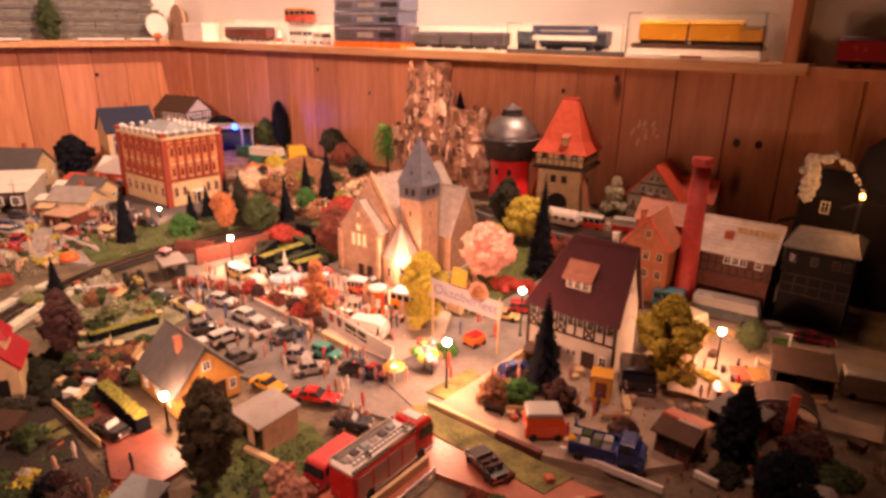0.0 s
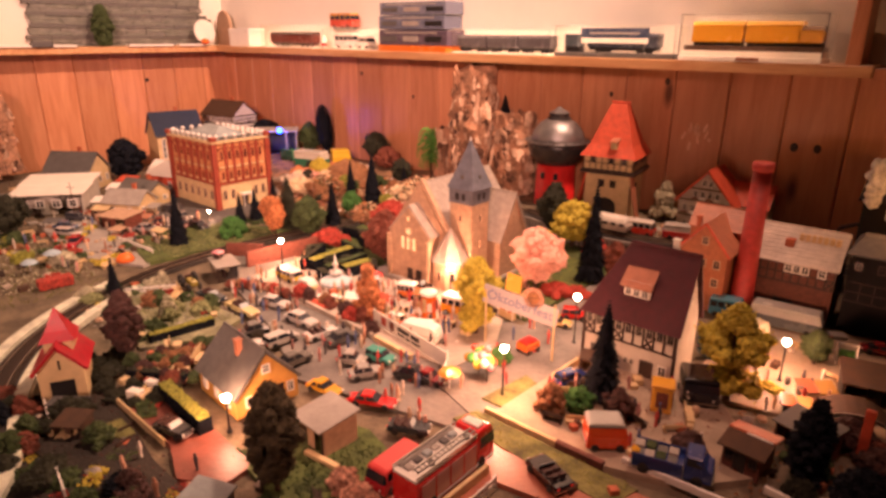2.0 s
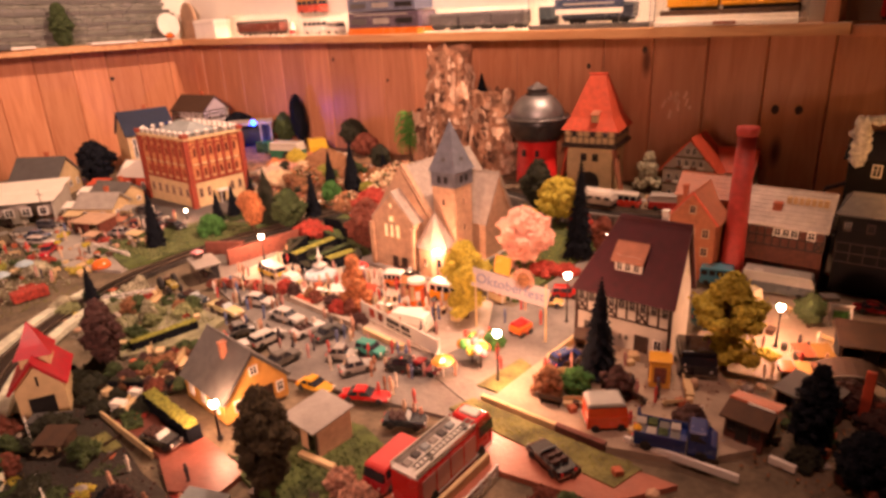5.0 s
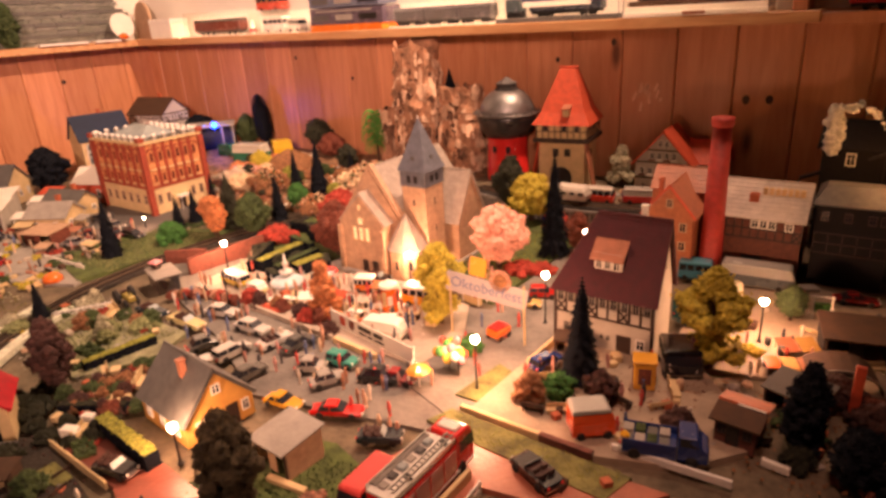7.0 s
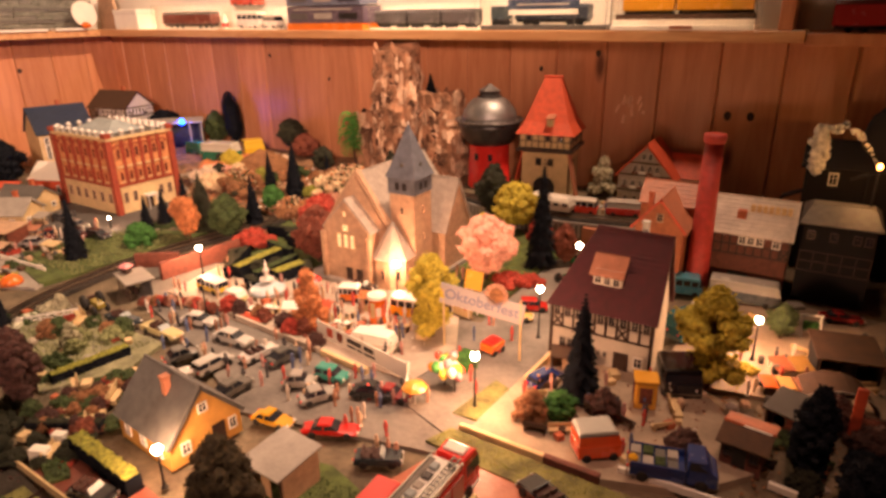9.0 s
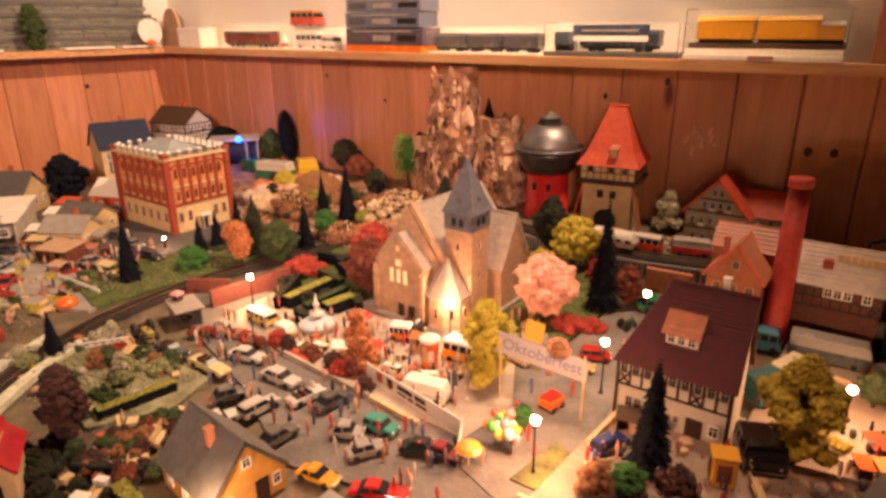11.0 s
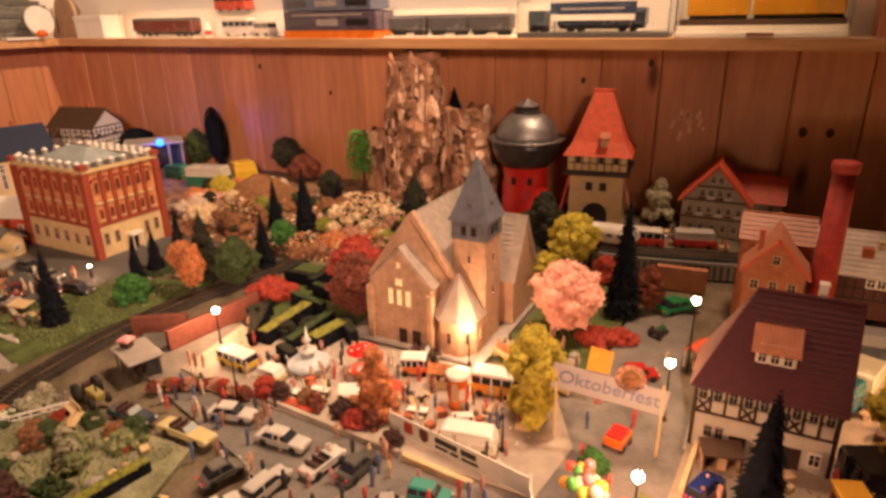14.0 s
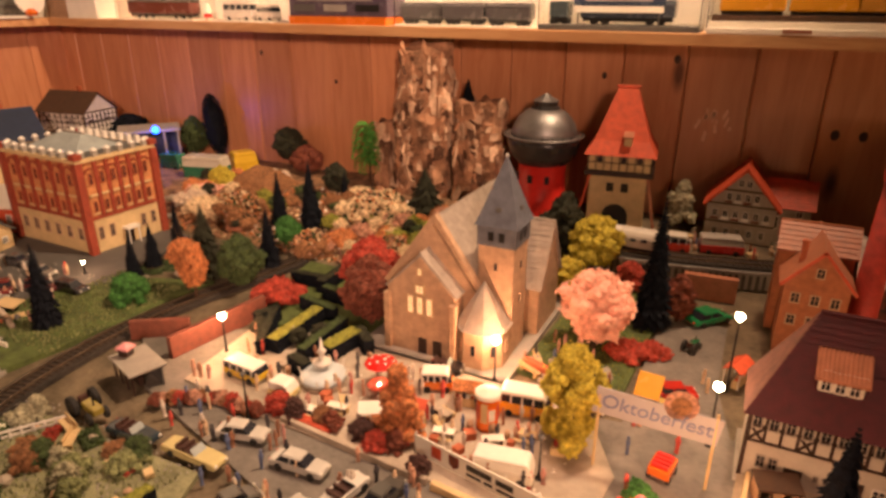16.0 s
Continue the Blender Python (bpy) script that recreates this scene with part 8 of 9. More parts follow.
box(bm, -0.004, L + 0.002, -0.0012, 0.0008, 0.0325, 0.0334)
part("ridge_board", bm, M_WHITE, t)
for x in (-0.010, 0.010):
    window(t, at_face(x, -W, 0.012), 0.008, 0.010, frame_mat=M_DARKWOOD)
door(t, at_face(-0.001, -W, 0), 0.008, 0.020, M_BLACK)

t = thing("vaulted_shelter", "dark shelter with a rounded roof and a pale rim", "shelter", 0.072, 0.600, 0.001, 14)
arc = [(math.cos(a), math.sin(a)) for a in np.linspace(0, math.pi, 13)]
bm = B()
rows = [[bm.verts.new((r * c, y, (r - 0.012) * q)) for c, q in arc] for r, y in ((0.034, -0.018), (0.034, 0.022), (0.0328, 0.022), (0.0328, -0.018))]
for k in range(4):
    for j in range(12):
        bm.faces.new((rows[k][j], rows[k][j + 1], rows[(k + 1) % 4][j + 1], rows[(k + 1) % 4][j]))
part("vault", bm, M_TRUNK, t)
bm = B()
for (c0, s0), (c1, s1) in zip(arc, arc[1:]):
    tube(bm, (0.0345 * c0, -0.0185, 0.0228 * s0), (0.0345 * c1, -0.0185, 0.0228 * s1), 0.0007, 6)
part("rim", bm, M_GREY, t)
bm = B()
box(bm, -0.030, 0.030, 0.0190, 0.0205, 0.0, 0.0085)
part("back_wall", bm, M_SHADEBLACK, t)
low_wall("garden_kerb", "white kerb board in the shaded garden", (0.031, 0.444), (0.052, 0.441), 0.004, 0.005, M_CARDWHITE)
leafy_tree("bush", "bright green round bush at the edge of the street", -0.266, 0.479, 0.002, 0.020, 0.026, M_BRIGHTLEAF, "bush", 0.0, seed=44, category="bush")
t = thing("pink_dovecote", "small dark box with a pink roof on the pavilion", "dovecote", -0.775, 0.425, 0.0265, 10)
bm = B()
box(bm, -0.0050, 0.0050, -0.0050, 0.0050, 0, 0.008)
part("box", bm, M_DARKWOOD, t)
bm = B()
lathe(bm, [(0.0100, 0.008), (0.0094, 0.0105), (0.0030, 0.0135)], 4, turn=math.pi / 4)
part("roof", bm, paint((0.80, 0.34, 0.36)), t, "pink painted roof")

t = thing("yellow_kiosk", "bright yellow telephone kiosk on the forecourt", "kiosk", -0.083, 0.502, 0.0034, 20)
t.scale = (1.45, 1.35, 1.08)
bm = B()
box(bm, -0.007, 0.007, -0.007, 0.007, 0, 0.026)
part("body", bm, paint((0.75, 0.38, 0.04)), t, bevel=0.0008)
bm = B()
box(bm, -0.0078, 0.0078, -0.0078, 0.0078, 0.026, 0.029)
part("cap", bm, paint((0.75, 0.38, 0.04)), t, bevel=0.0006)
for turn in (0, 90, -90):
    bm = B()
    box(bm, -0.004, 0.004, -0.0074, -0.0069, 0.006, 0.022)
    part("pane", bm, M_RUSSET, t, m=pose(0, 0, 0, 0, 0, turn))

# village on the far side: shop pavilion, cottages, garage
for k, (x, y) in enumerate(((-1.375, 0.40), (-1.43, 0.44))):
    p = shed("shop_pavilion", "white flat-roofed shop pavilion with dark windows", x, y, 52, 0.13, 0.065, 0.044 + 0.008 * k, M_PLASTER, M_CARDWHITE, 0.0, 0.008)
    for j in range(4):
        window(p, at_face(-0.046 + j * 0.031, -0.0325, 0.014), 0.018, 0.018)
small_house("green_roof_house", "low house with a dark green roof by the side wall", -1.565, 0.525, 0, 35, 0.055, 0.045, 0.045, 0.085, M_CREAM, M_DARKGREY, 3)
small_house("blue_roof_house", "large house with a dark blue roof by the side wall", -1.63, 0.82, 0, 78, 0.062, 0.050, 0.098, 0.152, M_CREAM, M_SLATEBLUE, 4)
ch = small_house("corner_house", "half-timbered house with a brown roof in the corner", -1.67, 1.02, 0.0, 10, 0.065, 0.048, 0.128, 0.165, M_PLASTER, M_TRUNK, 5, "x")
for face, wd in ((at_face(0, -0.048, 0), 0.13), (at_face(0.065, 0, 0, 90), 0.096)):
    timber_frame(ch, face, wd, 0.052, 0.078, 8, (0, 4), t=0.003)
    timber_frame(ch, face, wd, 0.078, 0.104, 8, (2, 6), t=0.003)
    timber_frame(ch, face, wd, 0.104, 0.127, 8, (1, 5), t=0.003)
    for k in range(7):
        for z in (0.060, 0.085, 0.111):
            window(ch, face @ pose((k - 3) * wd / 8, 0, z), 0.010, 0.013)
small_house("red_cottage", "small red cottage with a white roof", -1.36, 0.66, 0, 20, 0.042, 0.033, 0.045, 0.070, M_REDROOF, M_CARDWHITE, 2)
small_house("cottage", "small cottage with a pale roof in the village", -1.24, 0.50, 0, 30, 0.04, 0.03, 0.028, 0.048, M_CREAM, M_GREY, 2)
small_house("cottage", "low cottage with a grey roof in the village", -1.30, 0.56, 0, 15, 0.045, 0.03, 0.030, 0.05, M_CREAM, M_SLATE, 2)

g = thing("blue_lit_garage", "box-shaped garage with a glowing blue lamp", "garage", -1.448, 1.030, 0.022, 50)
# dark blue walls stand for the blue lamp's light inside the garage
bm = B()
box(bm, -0.060, 0.060, 0.036, 0.04, 0, 0.075)
part("back_wall", bm, M_SLATEBLUE, g)
for s in (-0.060, 0.057):
    bm = B()
    box(bm, s, s + 0.003, -0.04, 0.036, 0, 0.075)
    part("side_wall", bm, M_SLATEBLUE, g)
bm = B()
box(bm, -0.064, 0.064, -0.045, 0.045, 0.075, 0.080)
part("flat_roof", bm, M_GREY, g, bevel=0.001)
for s in (-0.058, 0.030, 0.058):
    bm = B()
    box(bm, s - 0.002, s + 0.002, -0.042, -0.038, 0, 0.075)
    part("front_post", bm, M_GREY, g)
bm = B()
lathe(bm, [(0.003, 0.074), (0.0075, 0.078), (0.0075, 0.086), (0.004, 0.090)], 12, 0.014, -0.052)
ob = part("blue_lamp", bm, M_BLUEGLOW, g, "glowing blue signal lamp", smooth=True)
ob.visible_shadow = False
lamp_light("blue_lamp_light", "POINT", (-1.392, 0.999, 0.106), 0.20, (0.05, 0.10, 1.0), 0.006)
van((0.03, 0.16, 0.09), (0.62, 0.58, 0.48), -1.235, 0.985, 15, "green lorry with a pale cover by the wall", 0.09, 0.036, 0.046, 0.024, False, "lorry")
van((0.04, 0.20, 0.12), (0.04, 0.22, 0.14), -1.36, 1.01, 5, "small green lorry beside the garage", 0.05, 0.030, 0.032, 0.024, False, "lorry")
van((0.62, 0.40, 0.03), (0.70, 0.46, 0.04), -1.20, 1.055, 60, "yellow excavator body by the wall", 0.05, 0.034, 0.045, 0.024, False, "excavator")
bm = B()
us = np.linspace(-1, 1, 21)
vs = [[bm.verts.new((-1.09 + 0.062 * a, 0.985 + 0.046 * b, 0.026 + 0.036 * max(0.0, 1 - a * a) ** 0.7 * max(0.0, 1 - b * b) ** 0.6 + 0.010 * noise.noise((a * 2.6, b * 2.6, 9)) * (1 - a * a) * (1 - b * b) + 0.004 * noise.noise((a * 9, b * 9, 3)) * (1 - a * a) * (1 - b * b))) for a in us] for b in us]
for p, q in zip(vs, vs[1:]):
    for k in range(20):
        bm.faces.new((p[k], p[k + 1], q[k + 1], q[k]))
solid("brown_tarpaulin", bm, M_BROWNLEAF, "crumpled brown cover thrown over a heap in the wood", "tarpaulin", smooth=True)
leafy_tree("yellow_bush", "yellow autumn bush beside the green lorry", -1.155, 0.945, 0.022, 0.046, 0.050, M_YELLOWLEAF, "bush", 0.0, seed=71, category="bush")
leafy_tree("yellow_bush", "yellow autumn bush beside the green lorry", -1.19, 0.905, 0.020, 0.028, 0.040, M_ORANGELEAF, "bush", 0.0, seed=72, category="bush")
leafy_tree("white_bush", "white flowering bush beside the town hall", -1.10, 0.84, 0.01, 0.030, 0.07, M_WHITELEAF, "bush", 0.0, seed=5, category="bush")
leafy_tree("pink_flowers", "pink flower bed beside the town hall", -1.16, 0.90, 0.02, 0.022, 0.06, M_PINKLEAF, "bush", 0.0, seed=6, category="bush")

t = thing("orange_tent", "small orange tent beside the village road", "tent", -0.945, 0.352, 0.001)
bm = B()
lathe(bm, [(0.015, 0), (0.0145, 0.006), (0.010, 0.011), (0.002, 0.014)], 12)
part("canvas", bm, M_ORANGE, t, smooth=True)

t = thing("market_table", "orange and yellow picnic tables in the side yard", "table", 0.020, 0.592, 0.001, 20)
for k in range(3):
    bm = B()
    box(bm, -0.012 + k * 0.016, 0.002 + k * 0.016, -0.012, 0.012, 0.010, 0.0115)
    part("table_top", bm, (M_ORANGE, M_YELLOW, M_SALMON)[k], t)
    for s in (-0.009, 0.009):
        bm = B()
        box(bm, -0.010 + k * 0.016, 0.0 + k * 0.016, s - 0.001, s + 0.001, 0, 0.010)
        part("trestle", bm, M_DARKWOOD, t)

t = thing("goal_frame", "white swing frame with a green seat in the yard", "swing", 0.044, 0.742, 0.001, 15)
for s in (-0.010, 0.010):
    bm = B()
    tube(bm, (s, -0.008, 0), (s, 0, 0.024), 0.001)
    tube(bm, (s, 0.008, 0), (s, 0, 0.024), 0.001)
    part("frame_leg", bm, M_WHITE, t)
bm = B()
tube(bm, (-0.012, 0, 0.024), (0.012, 0, 0.024), 0.0012)
part("cross_bar", bm, M_WHITE, t)
bm = B()
box(bm, -0.008, 0.008, -0.003, 0.003, 0.006, 0.016)
part("seat", bm, M_BRIGHTLEAF, t)

t = thing("red_sign_post", "tall red upright sign in the shaded yard", "sign", 0.087, 0.539, 0.0, 0)
bm = B()
box(bm, -0.004, 0.004, -0.002, 0.002, 0, 0.055)
part("board", bm, M_REDROOF, t, bevel=0.0006)

# steam engine heap at the dark edge: white smoke wool and a glowing firebox
random.seed(91)
bm = B()
for k in range(150):
    u = random.random()
    if k < 95:
        a = random.uniform(0, math.tau)
        r = 0.010 * math.sin(0.5 + 2.4 * u) * random.random() ** 0.5
        c = Vector((r * math.cos(a) - 0.003 * u, r * math.sin(a), 0.060 * u))
        size = random.uniform(0.0030, 0.0062)
    else:
        c = Vector((0.004 + 0.062 * u, random.uniform(-0.005, 0.005), 0.056 + 0.012 * math.sin(3.0 * u) - 0.038 * u * u + random.uniform(-0.005, 0.004)))
        size = random.uniform(0.0016, 0.0048) * (1.2 - u)
    off = Vector((k * 3.1, 0, 0))
    grow(bm, [c + p * size * (1 + 0.7 * noise.noise(p * 2.2 + off) + 0.4 * noise.noise(p * 6 + off)) for p in ICO[1][0]], ICO[1][1])
bmesh.ops.translate(bm, verts=bm.verts[:], vec=(0.018, 0.945, 0.148))
solid("smoke_wool", bm, M_WOOL, "pale cotton-wool smoke plume above the coal works", "smoke")
bm = B()
lathe(bm, [(0.0015, 0), (0.003, 0.002), (0.003, 0.006), (0.001, 0.008)], 10, 0.085, 0.895, )
bmesh.ops.translate(bm, verts=bm.verts[:], vec=(0, 0, 0.168))
ob = solid("works_lamp", bm, M_FIREGLOW, "small glowing lamp at the coal works", "lamp")
ob.visible_shadow = False
lamp_light("works_lamp_light", "POINT", (0.085, 0.892, 0.174), LAMP * 0.3, (1.0, 0.45, 0.15), 0.004)
bm = B()
lathe(bm, [(0.0015, 0.0), (0.0015, 0.1685)], 6, 0.085, 0.895)
solid("works_lamp_post", bm, M_BLACK, "thin black post of the works lamp", "post")


# ---- loose clutter of the gardens and yards ----
def crate_mesh(w, d, h, mat):
    bm = B()
    box(bm, -w, w, -d, d, 0, h)
    bmesh.ops.bevel(bm, geom=bm.edges[:], offset=min(w, d, h) * 0.12, segments=1, affect="EDGES")
    return mesh_of("crate", bm, mat)


def barrel_mesh(r, h, mat):
    bm = B()
    lathe(bm, [(r * 0.8, 0), (r, h * 0.35), (r, h * 0.65), (r * 0.8, h)], 10)
    return mesh_of("barrel", bm, mat, smooth=True)


def stone_mesh(r, mat, seed):
    bm = B()
    bmesh.ops.create_icosphere(bm, subdivisions=1, radius=r)
    for v in bm.verts:
        v.co *= 1 + 0.45 * noise.noise(v.co * 300 + Vector((seed, 0, 0)))
        v.co.z = max(v.co.z * 0.7 + r * 0.35, 0)
    return mesh_of("stone", bm, mat)


def bench_mesh(L, mat):
    bm = B()
    box(bm, -L, L, -0.003, 0.003, 0.0045, 0.0055)
    box(bm, -L, L, 0.003, 0.0038, 0.0055, 0.010)
    for s in (-0.8, 0.8):
        box(bm, s * L - 0.0007, s * L + 0.0007, -0.0028, 0.0034, 0, 0.0045)
    return mesh_of("bench", bm, mat)


def bed_mesh(w, d, mat, seed):
    random.seed(seed)
    bm = B()
    box(bm, -w, w, -d, d, 0, 0.003)
    for _ in range(40):
        clump(bm, Vector((random.uniform(-w, w), random.uniform(-d, d), 0.004)), 0.0022)
    return mesh_of("bed", bm, mat)


def log_mesh(L, r):
    bm = B()
    lathe(bm, [(r, -L), (r, L)], 8)
    bmesh.ops.rotate(bm, verts=bm.verts[:], matrix=Matrix.Rotation(radians(90), 3, "Y"))
    bmesh.ops.translate(bm, verts=bm.verts[:], vec=(0, 0, r))
    return mesh_of("log", bm, M_SALMON)


KINDS = [
    ("crate", "crate", "small pale wooden crate standing on the ground", crate_mesh(0.005, 0.004, 0.006, M_CREAM)),
    ("crate", "crate", "small dark wooden crate standing on the ground", crate_mesh(0.006, 0.004, 0.007, M_TRUNK)),
    ("crate", "crate", "flat grey pallet of goods on the ground", crate_mesh(0.008, 0.006, 0.004, M_GREY)),
    ("crate", "crate", "small reddish box standing on the ground", crate_mesh(0.004, 0.004, 0.006, M_BRICK)),
    ("barrel", "barrel", "small brown barrel standing upright", barrel_mesh(0.0032, 0.009, M_OCHRE)),
    ("barrel", "barrel", "small dark drum standing upright", barrel_mesh(0.003, 0.008, M_DARKGREY)),
    ("stone", "stone", "pale rough stone lying on the ground", stone_mesh(0.006, M_PAVE, 1)),
    ("stone", "stone", "grey rough stone lying on the ground", stone_mesh(0.0075, M_GREY, 5)),
    ("stone", "stone", "brown rough stone lying on the ground", stone_mesh(0.005, M_OCHRE, 9)),
    ("bench", "bench", "pale garden bench with a backrest", bench_mesh(0.011, M_CREAM)),
    ("bench", "bench", "dark garden bench with a backrest", bench_mesh(0.010, M_DARKWOOD)),
    ("flower_bed", "flower bed", "small bed of red flowers", bed_mesh(0.010, 0.006, M_REDLEAF, 3)),
    ("flower_bed", "flower bed", "small bed of green plants", bed_mesh(0.013, 0.008, M_LEAF, 4)),
    ("flower_bed", "flower bed", "small bed of yellow flowers", bed_mesh(0.010, 0.006, M_YELLOWLEAF, 5)),
    ("log", "log", "short pale log lying on the ground", log_mesh(0.012, 0.0022)),
]


def clutter(n, region, z, seed, picks=None):
    random.seed(seed)
    x0, x1, y0, y1 = region
    for _ in range(n):
        name, cat, label, me = KINDS[random.choice(picks) if picks else random.randrange(len(KINDS))]
        ob = new(name, me)
        k = random.uniform(0.75, 1.3)
        ob.matrix_basis = pose(random.uniform(x0, x1), random.uniform(y0, y1), z, 0, 0, random.uniform(0, 360)) @ Matrix.Diagonal((k, k, k, 1))
        tagged(ob, label, cat, "loose things of the town")


clutter(46, (-0.60, -0.34, 0.03, 0.135), -0.004, 1)
clutter(34, (-0.82, -0.62, 0.22, 0.34), 0.001, 2, (0, 3, 6, 7, 8, 9, 11, 12, 13, 12))
clutter(46, (-1.25, -0.93, 0.18, 0.33), -0.004, 3)
clutter(40, (-1.28, -1.00, 0.41, 0.50), 0.0004, 4)
clutter(56, (-1.24, -0.96, 0.30, 0.44), 0.0004, 17)
clutter(44, (-0.60, -0.48, 0.16, 0.29), 0.001, 18, (0, 3, 6, 8, 9, 11, 12, 14))
clutter(40, (-1.72, -1.30, 0.28, 0.75), -0.004, 5)
clutter(34, (-0.02, 0.22, 0.44, 0.60), -0.004, 6, (1, 2, 3, 5, 7, 10, 8))
clutter(26, (-0.06, 0.14, 0.62, 0.82), 0.0008, 7)
clutter(40, (-1.22, -0.66, 0.79, 0.93), 0.006, 8, (6, 7, 8, 14, 6))
clutter(26, (-0.32, -0.12, 0.995, 1.05), 0.028, 9, (0, 2, 6, 7, 8, 4))
clutter(22, (-0.42, -0.32, 0.60, 0.68), 0.0016, 10, (6, 7, 9, 6))
clutter(24, (-0.18, -0.03, 0.41, 0.54), 0.0034, 11, (0, 1, 3, 4, 9, 10))
clutter(20, (-0.57, -0.34, 0.455, 0.56), 0.0022, 12, (0, 3, 4, 9))
clutter(16, (-0.70, -0.60, 0.455, 0.56), 0.0022, 13, (0, 4, 9, 6))
clutter(20, (-1.02, -0.90, 0.60, 0.76), -0.004, 14, (6, 7, 8, 12))
clutter(16, (-0.36, -0.24, 0.14, 0.22), -0.004, 15, (6, 8, 12, 10, 14))
clutter(20, (-0.10, 0.04, 0.20, 0.36), 0.0016, 16, (1, 3, 6, 8))
for k in range(34):
    random.seed(1500 + k)
    if k < 16:
        x, y = random.uniform(-0.62, -0.33), random.uniform(0.02, 0.12)
    elif k < 26:
        x, y = random.uniform(-1.28, -0.95), random.uniform(0.16, 0.30)
    else:
        x, y = random.uniform(0.0, 0.16), random.uniform(0.42, 0.58)
    leafy_tree("garden_shrub", "dark shrub growing in an untidy garden", x, y, -0.004, random.uniform(0.012, 0.030), random.uniform(0.018, 0.04), ((M_PALEGREEN, M_FROST, M_HEDGETOP, M_LEAF) if 15 < k < 26 else (M_DARKLEAF, M_LEAF, M_RUSSET, M_FIR))[k % 4], "bush", 0.0, seed=1500 + k, category="bush")

# cottage garden: small lawn, two cream boxes, rough growth beside the road
plate("garden_lawn", [(-0.489, 0.116), (-0.448, 0.124), (-0.453, 0.1365), (-0.488, 0.138)], 0.0016, M_VERGE, "small bright lawn in the cottage garden", "lawn")
for x, y, k in ((-0.512, 0.165, 1.0), (-0.521, 0.187, 0.8)):
    ob = new("cream_box", crate_mesh(0.008 * k, 0.005 * k, 0.010 * k, M_CARDWHITE))
    ob.matrix_basis = pose(x, y, 0.0015, 0, 0, 22)
    tagged(ob, "cream white box standing in the cottage garden", "box")
for k in range(9):
    random.seed(1700 + k)
    leafy_tree("rough_bush", "brown rough bush at the edge of the road", random.uniform(-0.135, -0.06), random.uniform(0.235, 0.298), -0.004, random.uniform(0.012, 0.026), random.uniform(0.02, 0.036), (M_RUSSET, M_DARKLEAF, M_LEAF)[k % 3], "bush", 0.0, seed=1700 + k, category="bush")

shed("garden_stand", "open dark wooden garden stand", -0.500, 0.100, 35, 0.026, 0.022, 0.014, M_TRUNK, M_TRUNK)
shed("low_shelter", "low dark shelter in front of the red-roofed engine house", -0.545, 0.112, 40, 0.034, 0.014, 0.009, M_TRUNK, M_DARKGREY, 0.001, 0.001)

random.seed(77)
for k in range(9):
    ob = new("pale_boulder", KINDS[6][3])
    q = random.uniform(1.0, 2.2)
    ob.matrix_basis = pose(-1.172 + random.uniform(-0.04, 0.04), 0.862 + random.uniform(-0.03, 0.03), 0.018, 0, 0, random.uniform(0, 360)) @ Matrix.Diagonal((q, q, q, 1))
    tagged(ob, "pale rough boulder in the wood", "stone", "boulders in the wood")

# awnings, boxes and low roofs crowded between the village houses
def lean_to(x, y, turn, w, d, h, roof, label):
    """A low stand: slanted roof sheet on four posts over a counter."""
    t = thing("lean_to", label, "stand", x, y, -0.004, turn, "low stands of the village")
    bm = B()
    slab(bm, (-w, -d, h), (w, -d, h), (w, d, h * 1.25), (-w, d, h * 1.25), 0.0012)
    part("roof", bm, roof, t)
    for sx in (-0.9, 0.9):
        for sy, k in ((-0.9, 0.98), (0.9, 1.2)):
            bm = B()
            tube(bm, (sx * w, sy * d, 0), (sx * w, sy * d, h * k), 0.0009, 5)
            part("post", bm, M_TRUNK, t)
    bm = B()
    box(bm, -w * 0.8, w * 0.8, -d * 0.5, d * 0.2, 0, h * 0.5)
    part("counter", bm, M_OCHRE, t)


for x, y, turn, w, d, h, roof, word in (
        (-1.30, 0.47, 40, 0.022, 0.014, 0.026, M_CARDWHITE, "white"), (-1.25, 0.445, 35, 0.018, 0.012, 0.022, M_CREAM, "cream"), (-1.20, 0.525, 20, 0.020, 0.012, 0.020, M_GREY, "grey"),
        (-1.28, 0.53, 30, 0.024, 0.014, 0.030, M_PALEROOF, "pale"), (-1.14, 0.48, 25, 0.016, 0.010, 0.018, M_SALMON, "pale red"), (-1.36, 0.53, 40, 0.022, 0.016, 0.034, M_CARDWHITE, "white"),
        (-1.10, 0.41, 18, 0.014, 0.010, 0.016, M_OCHRE, "brown"), (-1.04, 0.46, 10, 0.016, 0.009, 0.014, M_CREAM, "cream"), (-1.42, 0.58, 30, 0.024, 0.016, 0.034, M_REDROOF, "red"),
        (-1.33, 0.60, 12, 0.020, 0.014, 0.026, M_GREY, "grey"), (-1.45, 0.34, 52, 0.022, 0.014, 0.030, M_PALEROOF, "pale"), (-1.24, 0.35, 40, 0.018, 0.010, 0.018, M_DARKGREY, "dark grey")):
    lean_to(x, y, turn, w, d, h, roof, word + " slanted roof over a low village stand")
for k, (x, y, h) in enumerate(((-1.36, 0.30, 0.090), (-1.255, 0.395, 0.085), (-1.50, 0.36, 0.10))):
    t = thing("mast", "thin dark mast with a cross arm in the village", "mast", x, y, -0.004, 30 * k)
    bm = B()
    tube(bm, (0, 0, 0), (0, 0, h), 0.0011, 6, 0.0006)
    part("pole", bm, M_TRUNK, t)
    bm = B()
    tube(bm, (-0.008, 0, h * 0.88), (0.008, 0, h * 0.88), 0.0006, 5)
    part("arm", bm, M_TRUNK, t)
